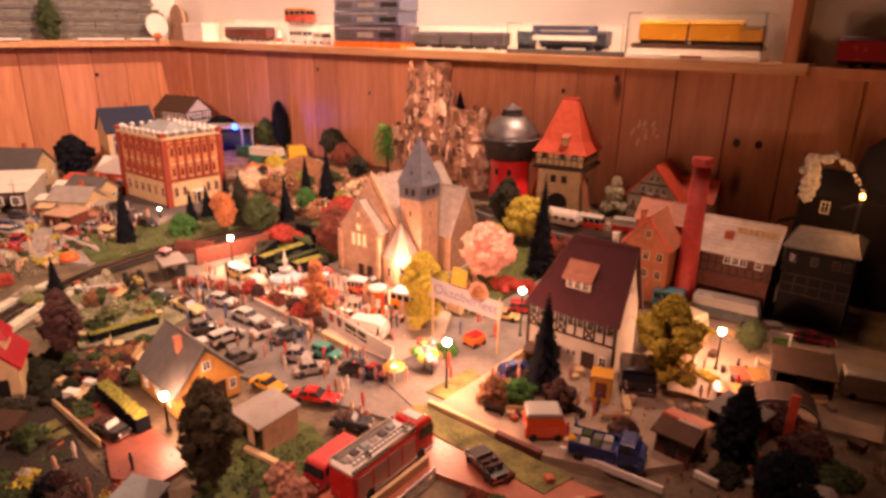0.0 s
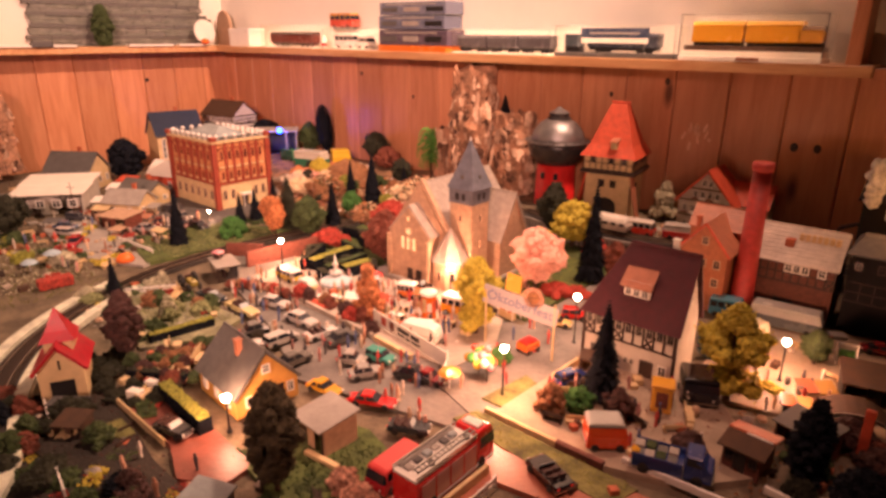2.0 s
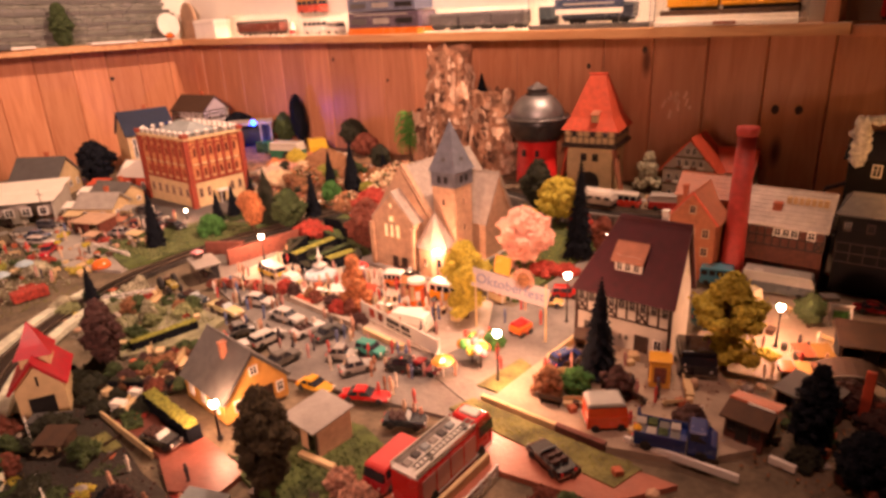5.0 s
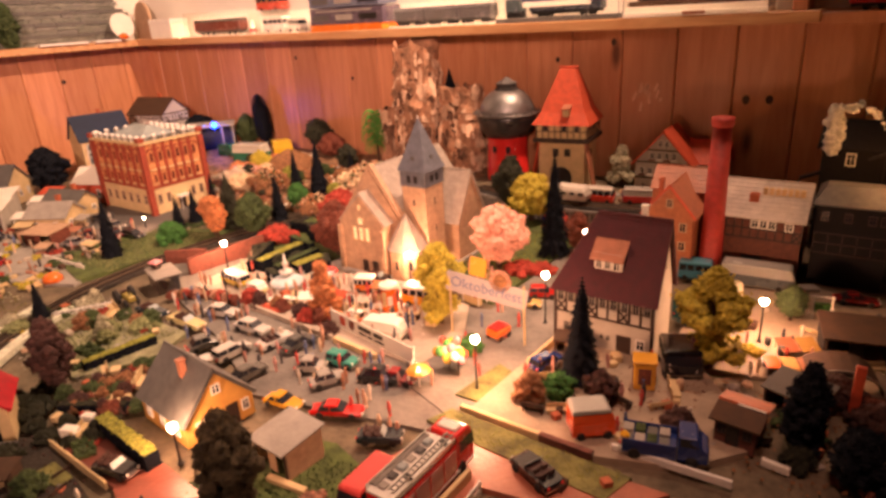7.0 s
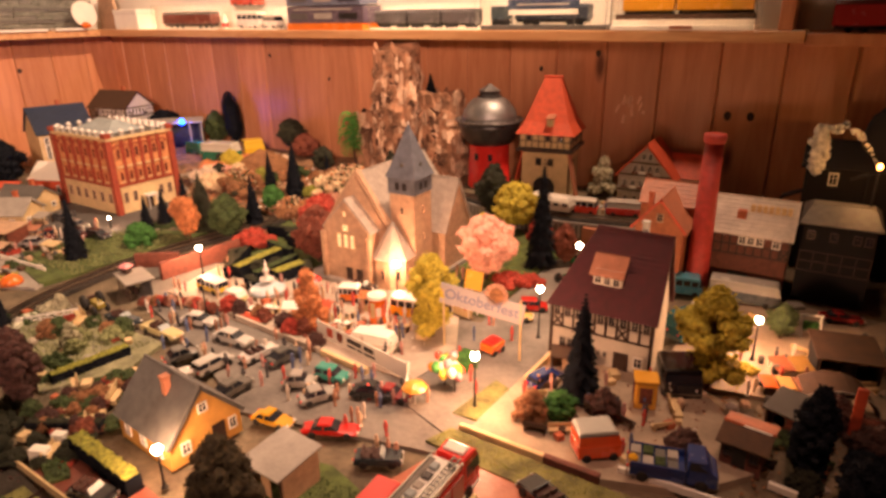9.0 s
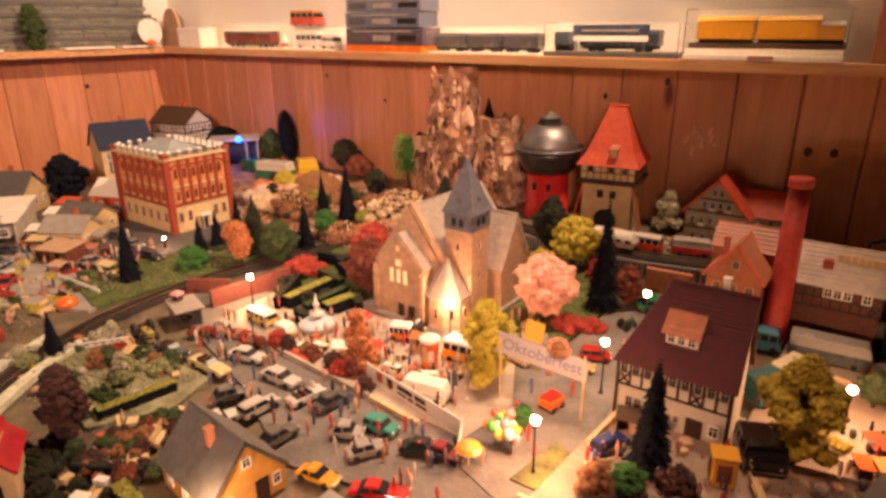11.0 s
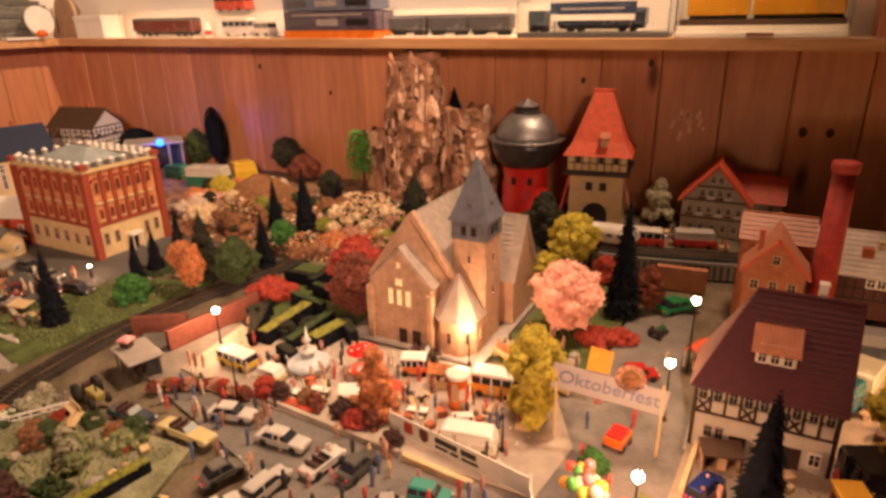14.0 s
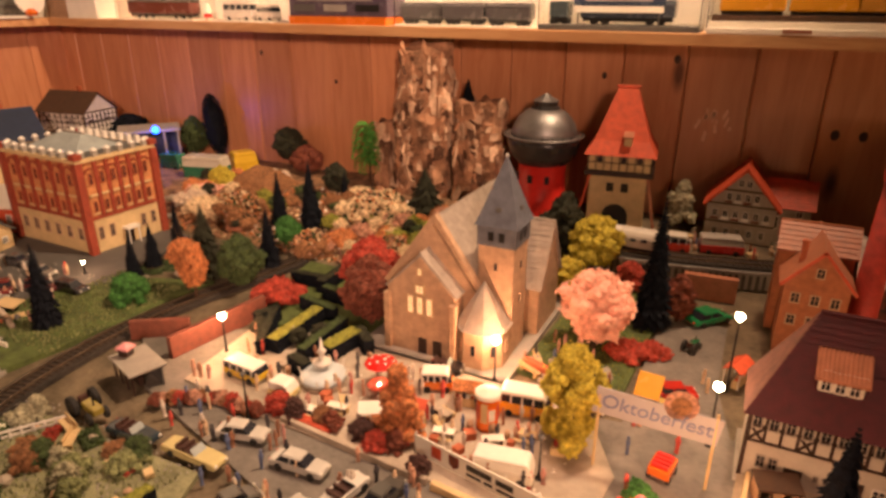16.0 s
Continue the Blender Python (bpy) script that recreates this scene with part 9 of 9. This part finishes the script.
low_wall("garden_fence", "white low garden fence on the village green", (-1.065, 0.395), (-0.945, 0.400), 0.002, 0.008, M_CARDWHITE, 0.001)

# more growth and parked cars round the village shops
for k in range(22):
    random.seed(1900 + k)
    leafy_tree("village_shrub", "pale yellow-green shrub between the village houses", random.uniform(-1.28, -0.93), random.uniform(0.14, 0.275), -0.004, random.uniform(0.010, 0.024), random.uniform(0.018, 0.036), (M_PALEGREEN, M_HEDGETOP, M_FROST, M_BROWNLEAF)[k % 4], "bush", 0.0, seed=1900 + k, category="bush")
for k, (x, y, turn, color, word) in enumerate(((-1.21, 0.36, 28, (0.10, 0.13, 0.20), "bluish"), (-1.16, 0.345, 24, (0.50, 0.48, 0.44), "pale grey"), (-1.26, 0.40, 30, (0.06, 0.06, 0.07), "black"), (-1.08, 0.455, 40, (0.30, 0.28, 0.26), "grey"), (-1.02, 0.53, 5, (0.05, 0.05, 0.06), "black"), (-1.06, 0.515, 10, (0.12, 0.03, 0.03), "dark red"))):
    car(("sedan", "wagon", "hatch")[k % 3], color, x, y, turn, word + " car parked near the village shops", 0.048, z=0.0014)

small_house("inn_wing", "red-roofed wing behind the half-timbered inn", -0.172, 1.118, 0.028, 0, 0.030, 0.026, 0.058, 0.088, M_PLASTER, M_REDROOF, 2, "x", False)


def grit(name, label, mat, n, region, z, size, seed):
    """Loose grit and litter strewn over the ground: tiny four-sided crumbs in one mesh."""
    rng = np.random.default_rng(seed)
    x0, x1, y0, y1 = region
    c = np.column_stack([rng.uniform(x0, x1, n), rng.uniform(y0, y1, n), np.full(n, z)])
    k = np.array([(1, 0, 0), (-0.5, 0.87, 0), (-0.5, -0.87, 0), (0, 0, 0.9)])
    turn, s = rng.uniform(0, 6.28, n), rng.uniform(0.4, 1.0, n) * size
    co, si = np.cos(turn), np.sin(turn)
    v = np.stack([np.column_stack([co * p[0] - si * p[1], si * p[0] + co * p[1], np.full(n, p[2])]) * s[:, None] + c for p in k], axis=1).reshape(-1, 3)
    f = [(4 * i + a, 4 * i + b, 4 * i + 3) for i in range(n) for a, b in ((0, 1), (1, 2), (2, 0))]
    me = bpy.data.meshes.new(name)
    me.from_pydata(v.tolist(), [], f)
    me.materials.append(mat)
    tagged(new(name, me), label, "grit", "", "stuff")


grit("village_grit", "pale loose grit strewn over the village ground", M_FROST, 900, (-1.30, -0.92, 0.12, 0.30), -0.0002, 0.0026, 1)
grit("garden_litter", "dull brown litter strewn over the cottage gardens", M_PURPLE, 400, (-0.60, -0.34, 0.03, 0.145), 0.0006, 0.0022, 2)
grit("railway_grit", "pale grit beside the railway track", M_GREY, 700, (-0.84, -0.60, 0.20, 0.36), 0.0014, 0.0018, 3)
grit("square_litter", "pale litter on the market square", M_CARDWHITE, 260, (-0.58, -0.33, 0.445, 0.56), 0.0022, 0.0016, 4)
grit("yard_litter", "reddish litter in the shaded yards", M_BROWNLEAF, 420, (-0.02, 0.20, 0.42, 0.60), -0.0002, 0.0026, 5)
grit("forecourt_litter", "brown leaves lying on the forecourt", M_RUSSET, 240, (-0.19, -0.03, 0.408, 0.545), 0.0034, 0.0018, 6)
grit("hall_litter", "mixed litter on the square by the town hall", M_GREY, 300, (-1.27, -1.01, 0.47, 0.58), 0.0006, 0.0022, 7)

# ---- small things of the streets and yards ----
def balloon_bunch(x, y, z, label, n, h, seed):
    """A vendor's pole with a cluster of round balloons."""
    random.seed(seed)
    t = thing("balloon_bunch", label, "balloons", x, y, z)
    bm = B()
    tube(bm, (0, 0, 0), (0, 0, h * 0.75), 0.0007)
    part("pole", bm, M_TRUNK, t)
    pts, tris = ICO[1]
    for k in range(n):
        a, r = k * 2.4, 0.0035 * math.sqrt(k + 0.4)
        c = Vector((r * math.cos(a), r * math.sin(a), h * random.uniform(0.62, 1.0)))
        s = random.uniform(0.0040, 0.0062)
        bm = B()
        grow(bm, [c + Vector((p.x, p.y, p.z * 1.12)) * s for p in pts], tris)
        part("balloon", bm, paint(((0.80, 0.36, 0.04), (0.10, 0.36, 0.08), (0.74, 0.62, 0.50), (0.70, 0.08, 0.05), (0.76, 0.56, 0.08), (0.60, 0.20, 0.22))[k % 6]), t, smooth=True)


balloon_bunch(-0.266, 0.436, 0.0015, "bunch of orange, green and white balloons on a pole", 13, 0.032, 1)
balloon_bunch(-0.252, 0.432, 0.0015, "small bunch of coloured balloons on a pole", 7, 0.026, 2)

t = thing("orange_awning", "orange and yellow awning over the tables in the yard", "awning", 0.032, 0.640, 0.001, 30)
for k, (c0, c1) in enumerate(((-0.019, -0.001), (0.001, 0.019))):
    bm = B()
    slab(bm, (c0, -0.012, 0.008), (c1, -0.012, 0.009), (c1, 0.012, 0.013), (c0, 0.012, 0.012), 0.0009)
    part("cloth", bm, paint(((0.22, 0.055, 0.012), (0.26, 0.14, 0.02))[k], 0.8), t)
for sx in (-0.017, 0.017):
    for sy, hh in ((-0.011, 0.0082), (0.011, 0.0118)):
        bm = B()
        tube(bm, (sx, sy, 0), (sx, sy, hh), 0.0008)
        part("post", bm, M_WHITE, t)

# goods stacked on the brewery roof ridge
for k in range(7):
    ob = new("roof_crate", KINDS[0][3])
    ob.matrix_basis = pose(-0.044 + k * 0.0072, 0.861, 0.1055, 0, 0, 4 * (k % 3)) @ Matrix.Diagonal((0.55, 0.9, 1.5, 1))
    tagged(ob, "pale crate standing on the brewery roof", "crate", "crates on the brewery roof")


def blades(name, label, mat, n, region, z, size, seed):
    """Short standing blades strewn over a grass mat, one mesh."""
    rng = np.random.default_rng(seed)
    x0, x1, y0, y1 = region
    a, s = rng.uniform(0, 6.28, n), rng.uniform(0.5, 1.0, n) * size
    c = np.column_stack([rng.uniform(x0, x1, n), rng.uniform(y0, y1, n), np.full(n, z)])
    side = np.column_stack([np.cos(a), np.sin(a), np.zeros(n)]) * (s * 0.30)[:, None]
    tip = np.column_stack([-np.sin(a) * 0.35, np.cos(a) * 0.35, np.ones(n)]) * s[:, None]
    v = np.stack([c - side, c + side, c + tip], axis=1).reshape(-1, 3)
    me = bpy.data.meshes.new(name)
    me.from_pydata(v.tolist(), [], [(3 * i, 3 * i + 1, 3 * i + 2) for i in range(n)])
    me.materials.append(mat)
    tagged(new(name, me), label, "grass", "", "stuff")


blades("verge_grass", "short yellowish grass on the verge", M_HEDGETOP, 900, (-0.228, -0.058, 0.350, 0.375), 0.0022, 0.0022, 31)
blades("lawn_grass", "short green grass behind the fire engine", M_LEAF, 1300, (-0.335, -0.240, 0.180, 0.270), 0.0014, 0.0036, 32)
blades("embankment_grass", "rough green grass on the railway embankment", M_PALEGREEN, 1700, (-1.02, -0.89, 0.41, 0.60), 0.0026, 0.0050, 33)
blades("churchyard_grass", "short grass in the churchyard", M_HEDGETOP, 1100, (-0.41, -0.31, 0.62, 0.86), 0.0012, 0.0040, 34)
blades("garden_grass", "pale rough grass in the gardens beside the car park", M_PALEGREEN, 1500, (-0.82, -0.61, 0.235, 0.340), 0.0010, 0.0046, 35)
blades("field_grass", "sparse dull grass on the open ground by the track", M_VERGE, 2200, (-1.22, -0.88, 0.10, 0.30), -0.0042, 0.0046, 36)


def wood_height(x, y):
    return max(0.0, 0.028 * min(1, (y - 0.78) / 0.12)) - 0.003 + 0.007 * noise.noise((x * 9, y * 9, 0)) + 0.003 * noise.noise((x * 40, y * 40, 2))


for k, (mat, word, n) in enumerate(((M_ORANGELEAF, "orange", 520), (M_BLUSH, "pinkish", 460), (M_WHITELEAF, "cream", 420), (M_BROWNLEAF, "brown", 420), (M_LEAF, "green", 300), (M_CARDWHITE, "white", 220))):
    random.seed(600 + k)
    bm = B()
    for _ in range(n):
        x, y = random.uniform(-1.15, -0.64), random.uniform(0.782, 1.02)
        if random.random() < 0.45:
            x, y = random.uniform(-0.86, -0.64), random.uniform(0.782, 0.89)
        clump(bm, Vector((x, y, wood_height(x, y) + 0.001)), random.uniform(0.002, 0.0052))
    solid("wood_litter", bm, mat, word + " tufts of litter strewn over the woodland ground", "litter", "stuff")


# ---- shelf ----
def show_case(name, label, x0, x1, y0, y1, h, base=None):
    """A clear display box on the shelf: base plate, five thin panes."""
    t = thing(name, label, "display box", (x0 + x1) / 2, (y0 + y1) / 2, SHELF_Z)
    w, d = (x1 - x0) / 2, (y1 - y0) / 2
    bm = B()
    box(bm, -w, w, -d, d, 0, 0.008 if base else 0.003)
    part("base_plate", bm, base or M_CARDWHITE, t, bevel=0.0006)
    for s in (-1, 1):
        bm = B()
        box(bm, -w, w, s * d - 0.0008, s * d + 0.0008, 0.003, h)
        ob = part("pane", bm, M_CLEAR, t)
        ob.visible_shadow = False
        bm = B()
        box(bm, s * w - 0.0008, s * w + 0.0008, -d, d, 0.003, h)
        ob = part("pane", bm, M_CLEAR, t)
        ob.visible_shadow = False
    bm = B()
    box(bm, -w, w, -d, d, h, h + 0.0016)
    ob = part("lid", bm, M_CLEAR, t)
    ob.visible_shadow = False
    return t


def wagon(x, y, z, L, color, label, h=0.036, roof=None, name="model_wagon"):
    t = thing(name, label, "wagon", x, y, z)
    bm = B()
    box(bm, -L / 2, L / 2, -0.015, 0.015, 0.010, h)
    part("body", bm, paint(color), t, bevel=0.0015)
    if roof:
        bm = B()
        side_body(bm, [(-L / 2 - 0.001, h), (L / 2 + 0.001, h), (L / 2 - 0.001, h + 0.006), (-L / 2 + 0.001, h + 0.006)], 0.031, 0.7, h + 0.003)
        part("wagon_roof", bm, paint(roof), t)
    bm = B()
    box(bm, -L / 2 + 0.003, L / 2 - 0.003, -0.010, 0.010, 0.005, 0.010)
    part("underframe", bm, M_BLACK, t)
    for sx in (-0.36, -0.24, 0.24, 0.36):
        for s in (-1, 1):
            wheel(t, sx * L, s * 0.0085, 0.0052, 0.002)
    return t


YC = 1.112
t = thing("white_carton", "plain white cardboard box on the shelf", "box", -1.672, 1.11, SHELF_Z, 4)
bm = B()
box(bm, -0.047, 0.047, -0.03, 0.03, 0, 0.050)
part("carton", bm, M_CARDWHITE, t, bevel=0.0012)
bm = B()
box(bm, -0.048, 0.048, -0.031, 0.031, 0.040, 0.052)
part("lid", bm, M_CARDWHITE, t, bevel=0.0012)
show_case("display_case", "clear display box with a dark red locomotive", -1.552, -1.322, 1.08, 1.145, 0.060)
wagon(-1.44, YC, SHELF_Z + 0.003, 0.19, (0.13, 0.035, 0.025), "dark red locomotive in a display box", 0.034, (0.06, 0.06, 0.05), "model_locomotive")
t = thing("small_can", "small white and red figure can on the shelf", "can", -1.298, 1.10, SHELF_Z)
bm = B()
lathe(bm, [(0.008, 0), (0.008, 0.02), (0.006, 0.024), (0.004, 0.034)], 12)
part("can", bm, M_CARDWHITE, t, smooth=True)
bm = B()
lathe(bm, [(0.0083, 0.007), (0.0083, 0.015)], 12)
part("red_band", bm, M_REDPAINT, t)
show_case("display_case", "clear display box with a white lorry model", -1.278, -1.115, 1.08, 1.145, 0.052)
van((0.55, 0.50, 0.45), (0.66, 0.60, 0.52), -1.215, YC, 0, "white and grey model lorry in a box", 0.075, 0.030, 0.036, SHELF_Z + 0.003)
van((0.60, 0.55, 0.48), (0.60, 0.54, 0.46), -1.145, YC, 0, "pale model van in a box", 0.040, 0.028, 0.030, SHELF_Z + 0.003)
van((0.62, 0.07, 0.03), (0.70, 0.30, 0.05), -1.225, YC, 0, "red and yellow model lorry on top of a box", 0.085, 0.030, 0.036, SHELF_Z + 0.0536)
for k, (h, mat, lab) in enumerate(((0.014, paint((0.80, 0.20, 0.02)), "flat orange carton under train boxes"), (0.034, paint((0.10, 0.075, 0.11)), "dark printed train set carton"), (0.030, paint((0.13, 0.15, 0.22)), "blue-grey printed train set carton"), (0.028, paint((0.16, 0.18, 0.25)), "blue-grey printed train set carton"))):
    z = SHELF_Z + (0, 0.014, 0.050, 0.082)[k]
    t = thing("train_carton", lab, "box", -0.962 + 0.004 * (k % 2), YC, z, 0, "stack of cartons")
    bm = B()
    w = 0.108 - 0.004 * (k > 1)
    box(bm, -w, w, -0.032, 0.032, 0, h)
    part("carton", bm, mat, t, bevel=0.001)
    if k:
        for j in range(3):
            bm = B()
            box(bm, -w + 0.01 + j * 0.07, -w + 0.06 + j * 0.07, -0.0326, -0.0318, h * 0.25, h * 0.6)
            part("printed_train", bm, (M_DARKGREY, M_GREY, M_BLACK)[j], t)
        bm = B()
        box(bm, -w + 0.02, w - 0.03, -0.0326, -0.0318, h * 0.78, h * 0.88)
        part("lettering_bar", bm, M_GREY, t)
show_case("display_case", "clear display box with three grey wagons", -0.835, -0.585, 1.08, 1.145, 0.050)
for k in range(3):
    wagon(-0.795 + k * 0.082, YC, SHELF_Z + 0.003, 0.076, (0.075, 0.07, 0.075), "grey covered wagon in a display box", 0.030, (0.10, 0.095, 0.10))
show_case("display_case", "clear display box with a silver-blue locomotive", -0.572, -0.332, 1.08, 1.145, 0.056, M_DARKGREY)
wagon(-0.44, YC, SHELF_Z + 0.008, 0.14, (0.045, 0.055, 0.075), "dark blue locomotive with a pale band", 0.030, (0.07, 0.08, 0.10), "model_locomotive")
wagon(-0.545, YC, SHELF_Z + 0.008, 0.03, (0.06, 0.08, 0.09), "small grey tank wagon in a box", 0.034)
t = thing("blue_sign_card", "dark blue card with pale lettering bar in a box", "card", -0.45, 1.086, SHELF_Z + 0.036)
bm = B()
box(bm, -0.068, 0.068, -0.001, 0.001, 0, 0.017)
part("card", bm, paint((0.05, 0.07, 0.12)), t)
bm = B()
box(bm, -0.050, 0.050, -0.0016, -0.0010, 0.006, 0.009)
part("lettering_bar", bm, M_GREY, t)
bm = B()
box(bm, -0.066, 0.066, -0.001, 0.001, -0.010, -0.001)
part("pale_strip", bm, M_CARDWHITE, t)
for s in (-0.06, 0.06):
    bm = B()
    box(bm, s - 0.001, s + 0.001, -0.0008, 0.0008, -0.0345, 0)
    part("support", bm, M_DARKGREY, t)
show_case("display_case", "clear display box with yellow wagons on a white base", -0.322, -0.100, 1.075, 1.145, 0.074, M_CARDWHITE)
for k in range(2):
    wagon(-0.268 + k * 0.088, YC, SHELF_Z + 0.020, 0.084, (0.62, 0.30, 0.02), "yellow covered wagon in a display box", 0.038, (0.60, 0.36, 0.06))
wagon(-0.125, YC, SHELF_Z + 0.020, 0.036, (0.55, 0.28, 0.04), "small yellow shunter in a display box", 0.030, (0.20, 0.12, 0.05))
bm = B()
box(bm, -0.320, -0.102, 1.08, 1.14, SHELF_Z + 0.008, SHELF_Z + 0.0165)
solid("case_plinth", bm, M_CARDWHITE, "white plinth inside a display box", "plinth")
bm = B()
box(bm, -0.318, -0.104, 1.09, 1.135, SHELF_Z + 0.0165, SHELF_Z + 0.0248)
solid("track_bed", bm, M_TRUNK, "dark piece of track under the yellow wagons", "track")
bm = B()
box(bm, -0.225, -0.190, 1.0742, 1.0752, SHELF_Z + 0.002, SHELF_Z + 0.007)
solid("red_label", bm, M_SALMON, "small red label on the white base", "label")
t = thing("shelf_post", "upright reddish wooden post at the shelf end", "post", -0.058, 1.112, SHELF_Z)
bm = B()
box(bm, -0.010, 0.010, -0.036, 0.036, 0, 0.5)
part("post", bm, M_PINE, t, bevel=0.0015)
bm = B()
box(bm, -0.03, 0.9, 1.085, WALL_Y, SHELF_Z - 0.022, SHELF_Z - 0.004)
solid("shelf_right", bm, M_PINE, "reddish wooden shelf board continuing beyond the post", "shelf", "structure", bevel=0.0015)
wagon(0.08, YC, SHELF_Z - 0.004, 0.16, (0.30, 0.02, 0.02), "dark red locomotive on the shaded shelf", 0.040, (0.12, 0.01, 0.01), "model_locomotive")

# side shelf: dry-stone backdrop, plant, lamp disc, small rails
st = tagged(new("stone_backdrop"), "backdrop of small grey slate stones above the side shelf", "backdrop", "", "structure")
st.matrix_basis = pose(WALL_X, 0, SHELF_Z)
random.seed(7)
stones = [M_STONEGREY, M_STONEGREY, M_SLATE]
STONE = {}
for row in range(27):
    y = 0.585 + random.uniform(-0.02, 0.0)
    while y < 1.06:
        L = random.choice((0.030, 0.044, 0.058, 0.076))
        k = (L, row % 3)
        if k not in STONE:
            bm = B()
            box(bm, 0, 0.010 + 0.003 * (row % 3), 0.0004, L - 0.0004, 0.0002, 0.0096)
            STONE[k] = mesh_of("stone", bm, stones[row % 3])
        ob = new("stone", STONE[k])
        ob.parent = st
        ob.matrix_basis = pose(random.uniform(0, 0.003), y, row * 0.0099 + random.uniform(-0.0006, 0.0006))
        y += L
for a, b in ((0.40, 0.66), (0.80, 0.93), (0.95, 1.03)):
    bm = B()
    box(bm, -1.81, -1.785, a, b, SHELF_Z, SHELF_Z + 0.006)
    solid("white_rail_strip", bm, M_CARDWHITE, "white strip of model rail on the side shelf", "strip", bevel=0.001)
leafy_tree("shelf_plant", "small green trailing plant on the side shelf", -1.815, 0.745, SHELF_Z, 0.115, 0.05, M_LEAF, "column", 0.0, seed=12, category="plant")
t = thing("plate_ornament", "white round plate with an orange ornament", "ornament", -1.80, 1.035, SHELF_Z + 0.006)
bm = B()
lathe(bm, [(0.034, -0.003), (0.036, 0.0), (0.034, 0.003)], 24)
part("plate", bm, M_CARDWHITE, t, m=pose(0, 0.01, 0.036, 0, 80, 0))
bm = B()
lathe(bm, [(0.010, 0), (0.014, 0.006), (0.008, 0.014), (0.002, 0.016)], 12)
part("orange_fruit", bm, M_ORANGE, t, m=pose(0.018, -0.002, 0))
bm = B()
box(bm, -1.79, -1.78, 0.55, 0.60, SHELF_Z, SHELF_Z + 0.016)
solid("dark_model", bm, M_DARKGREY, "small dark model on the side shelf", "model", bevel=0.002)
t = thing("arched_board", "brown arched wooden board standing in the corner", "board", -1.80, 1.115, SHELF_Z)
bm = B()
arc = [(-0.055, 0)] + [(0.055 * math.cos(a), 0.05 + 0.055 * math.sin(a)) for a in np.linspace(math.pi, 0, 13)] + [(0.055, 0)]
nn = len(arc)
grow(bm, [(x, -0.004, z) for x, z in arc] + [(x, 0.004, z) for x, z in arc], [tuple(range(nn))[::-1], tuple(range(nn, 2 * nn))] + [(k, k + 1, nn + k + 1, nn + k) for k in range(nn - 1)] + [(nn - 1, 0, nn, 2 * nn - 1)])
part("board", bm, M_OCHRE, t, m=pose(0, 0, 0, 0, 0, -10))

# wall marks: knots in the boards and a patch of scraped bare wood
for x, z, r in ((-0.130, 0.184, 0.0065), (-0.094, 0.185, 0.0062), (-0.476, 0.252, 0.0045), (-0.364, 0.2825, 0.0055), (-1.02, 0.212, 0.004), (-1.21, 0.262, 0.0045)):
    bm = B()
    lathe(bm, [(r, -0.0005), (r * 0.9, 0.0004), (r * 0.35, 0.0007)], 14, sy=1.3)
    solid("board_knot", bm, M_DARKWOOD, "dark round knot in the pine boarding", "knot", m=pose(x, WALL_Y, z, 90, 0, 0))
bm = B()
lathe(bm, [(0.007, -0.0005), (0.006, 0.0004), (0.003, 0.0007)], 14)
solid("board_knot", bm, M_DARKWOOD, "dark round knot in the pine boarding", "knot", m=pose(WALL_X, 0.875, 0.226, 0, 90, 0))
random.seed(23)
bm = B()
for k in range(16):
    x, z = random.gauss(-0.297, 0.011), random.gauss(0.192, 0.010)
    w, h = random.uniform(0.0012, 0.0035), random.uniform(0.003, 0.010)
    a = random.uniform(-0.5, 0.3)
    v = [(x + i * w * math.cos(a) - j * h * math.sin(a), z + i * w * math.sin(a) + j * h * math.cos(a)) for i, j in ((-1, -0.7), (0.6, -1), (1, 0.5), (-0.3, 1))]
    grow(bm, [(p, WALL_Y - 0.0006, q) for p, q in v] + [(p, WALL_Y + 0.0004, q) for p, q in v], [(0, 1, 2, 3), (1, 0, 4, 5), (2, 1, 5, 6), (3, 2, 6, 7), (0, 3, 7, 4)])
solid("scraped_patch", bm, M_SCRAPED, "pale scraped patch of bare wood on the boarding", "mark", "structure")
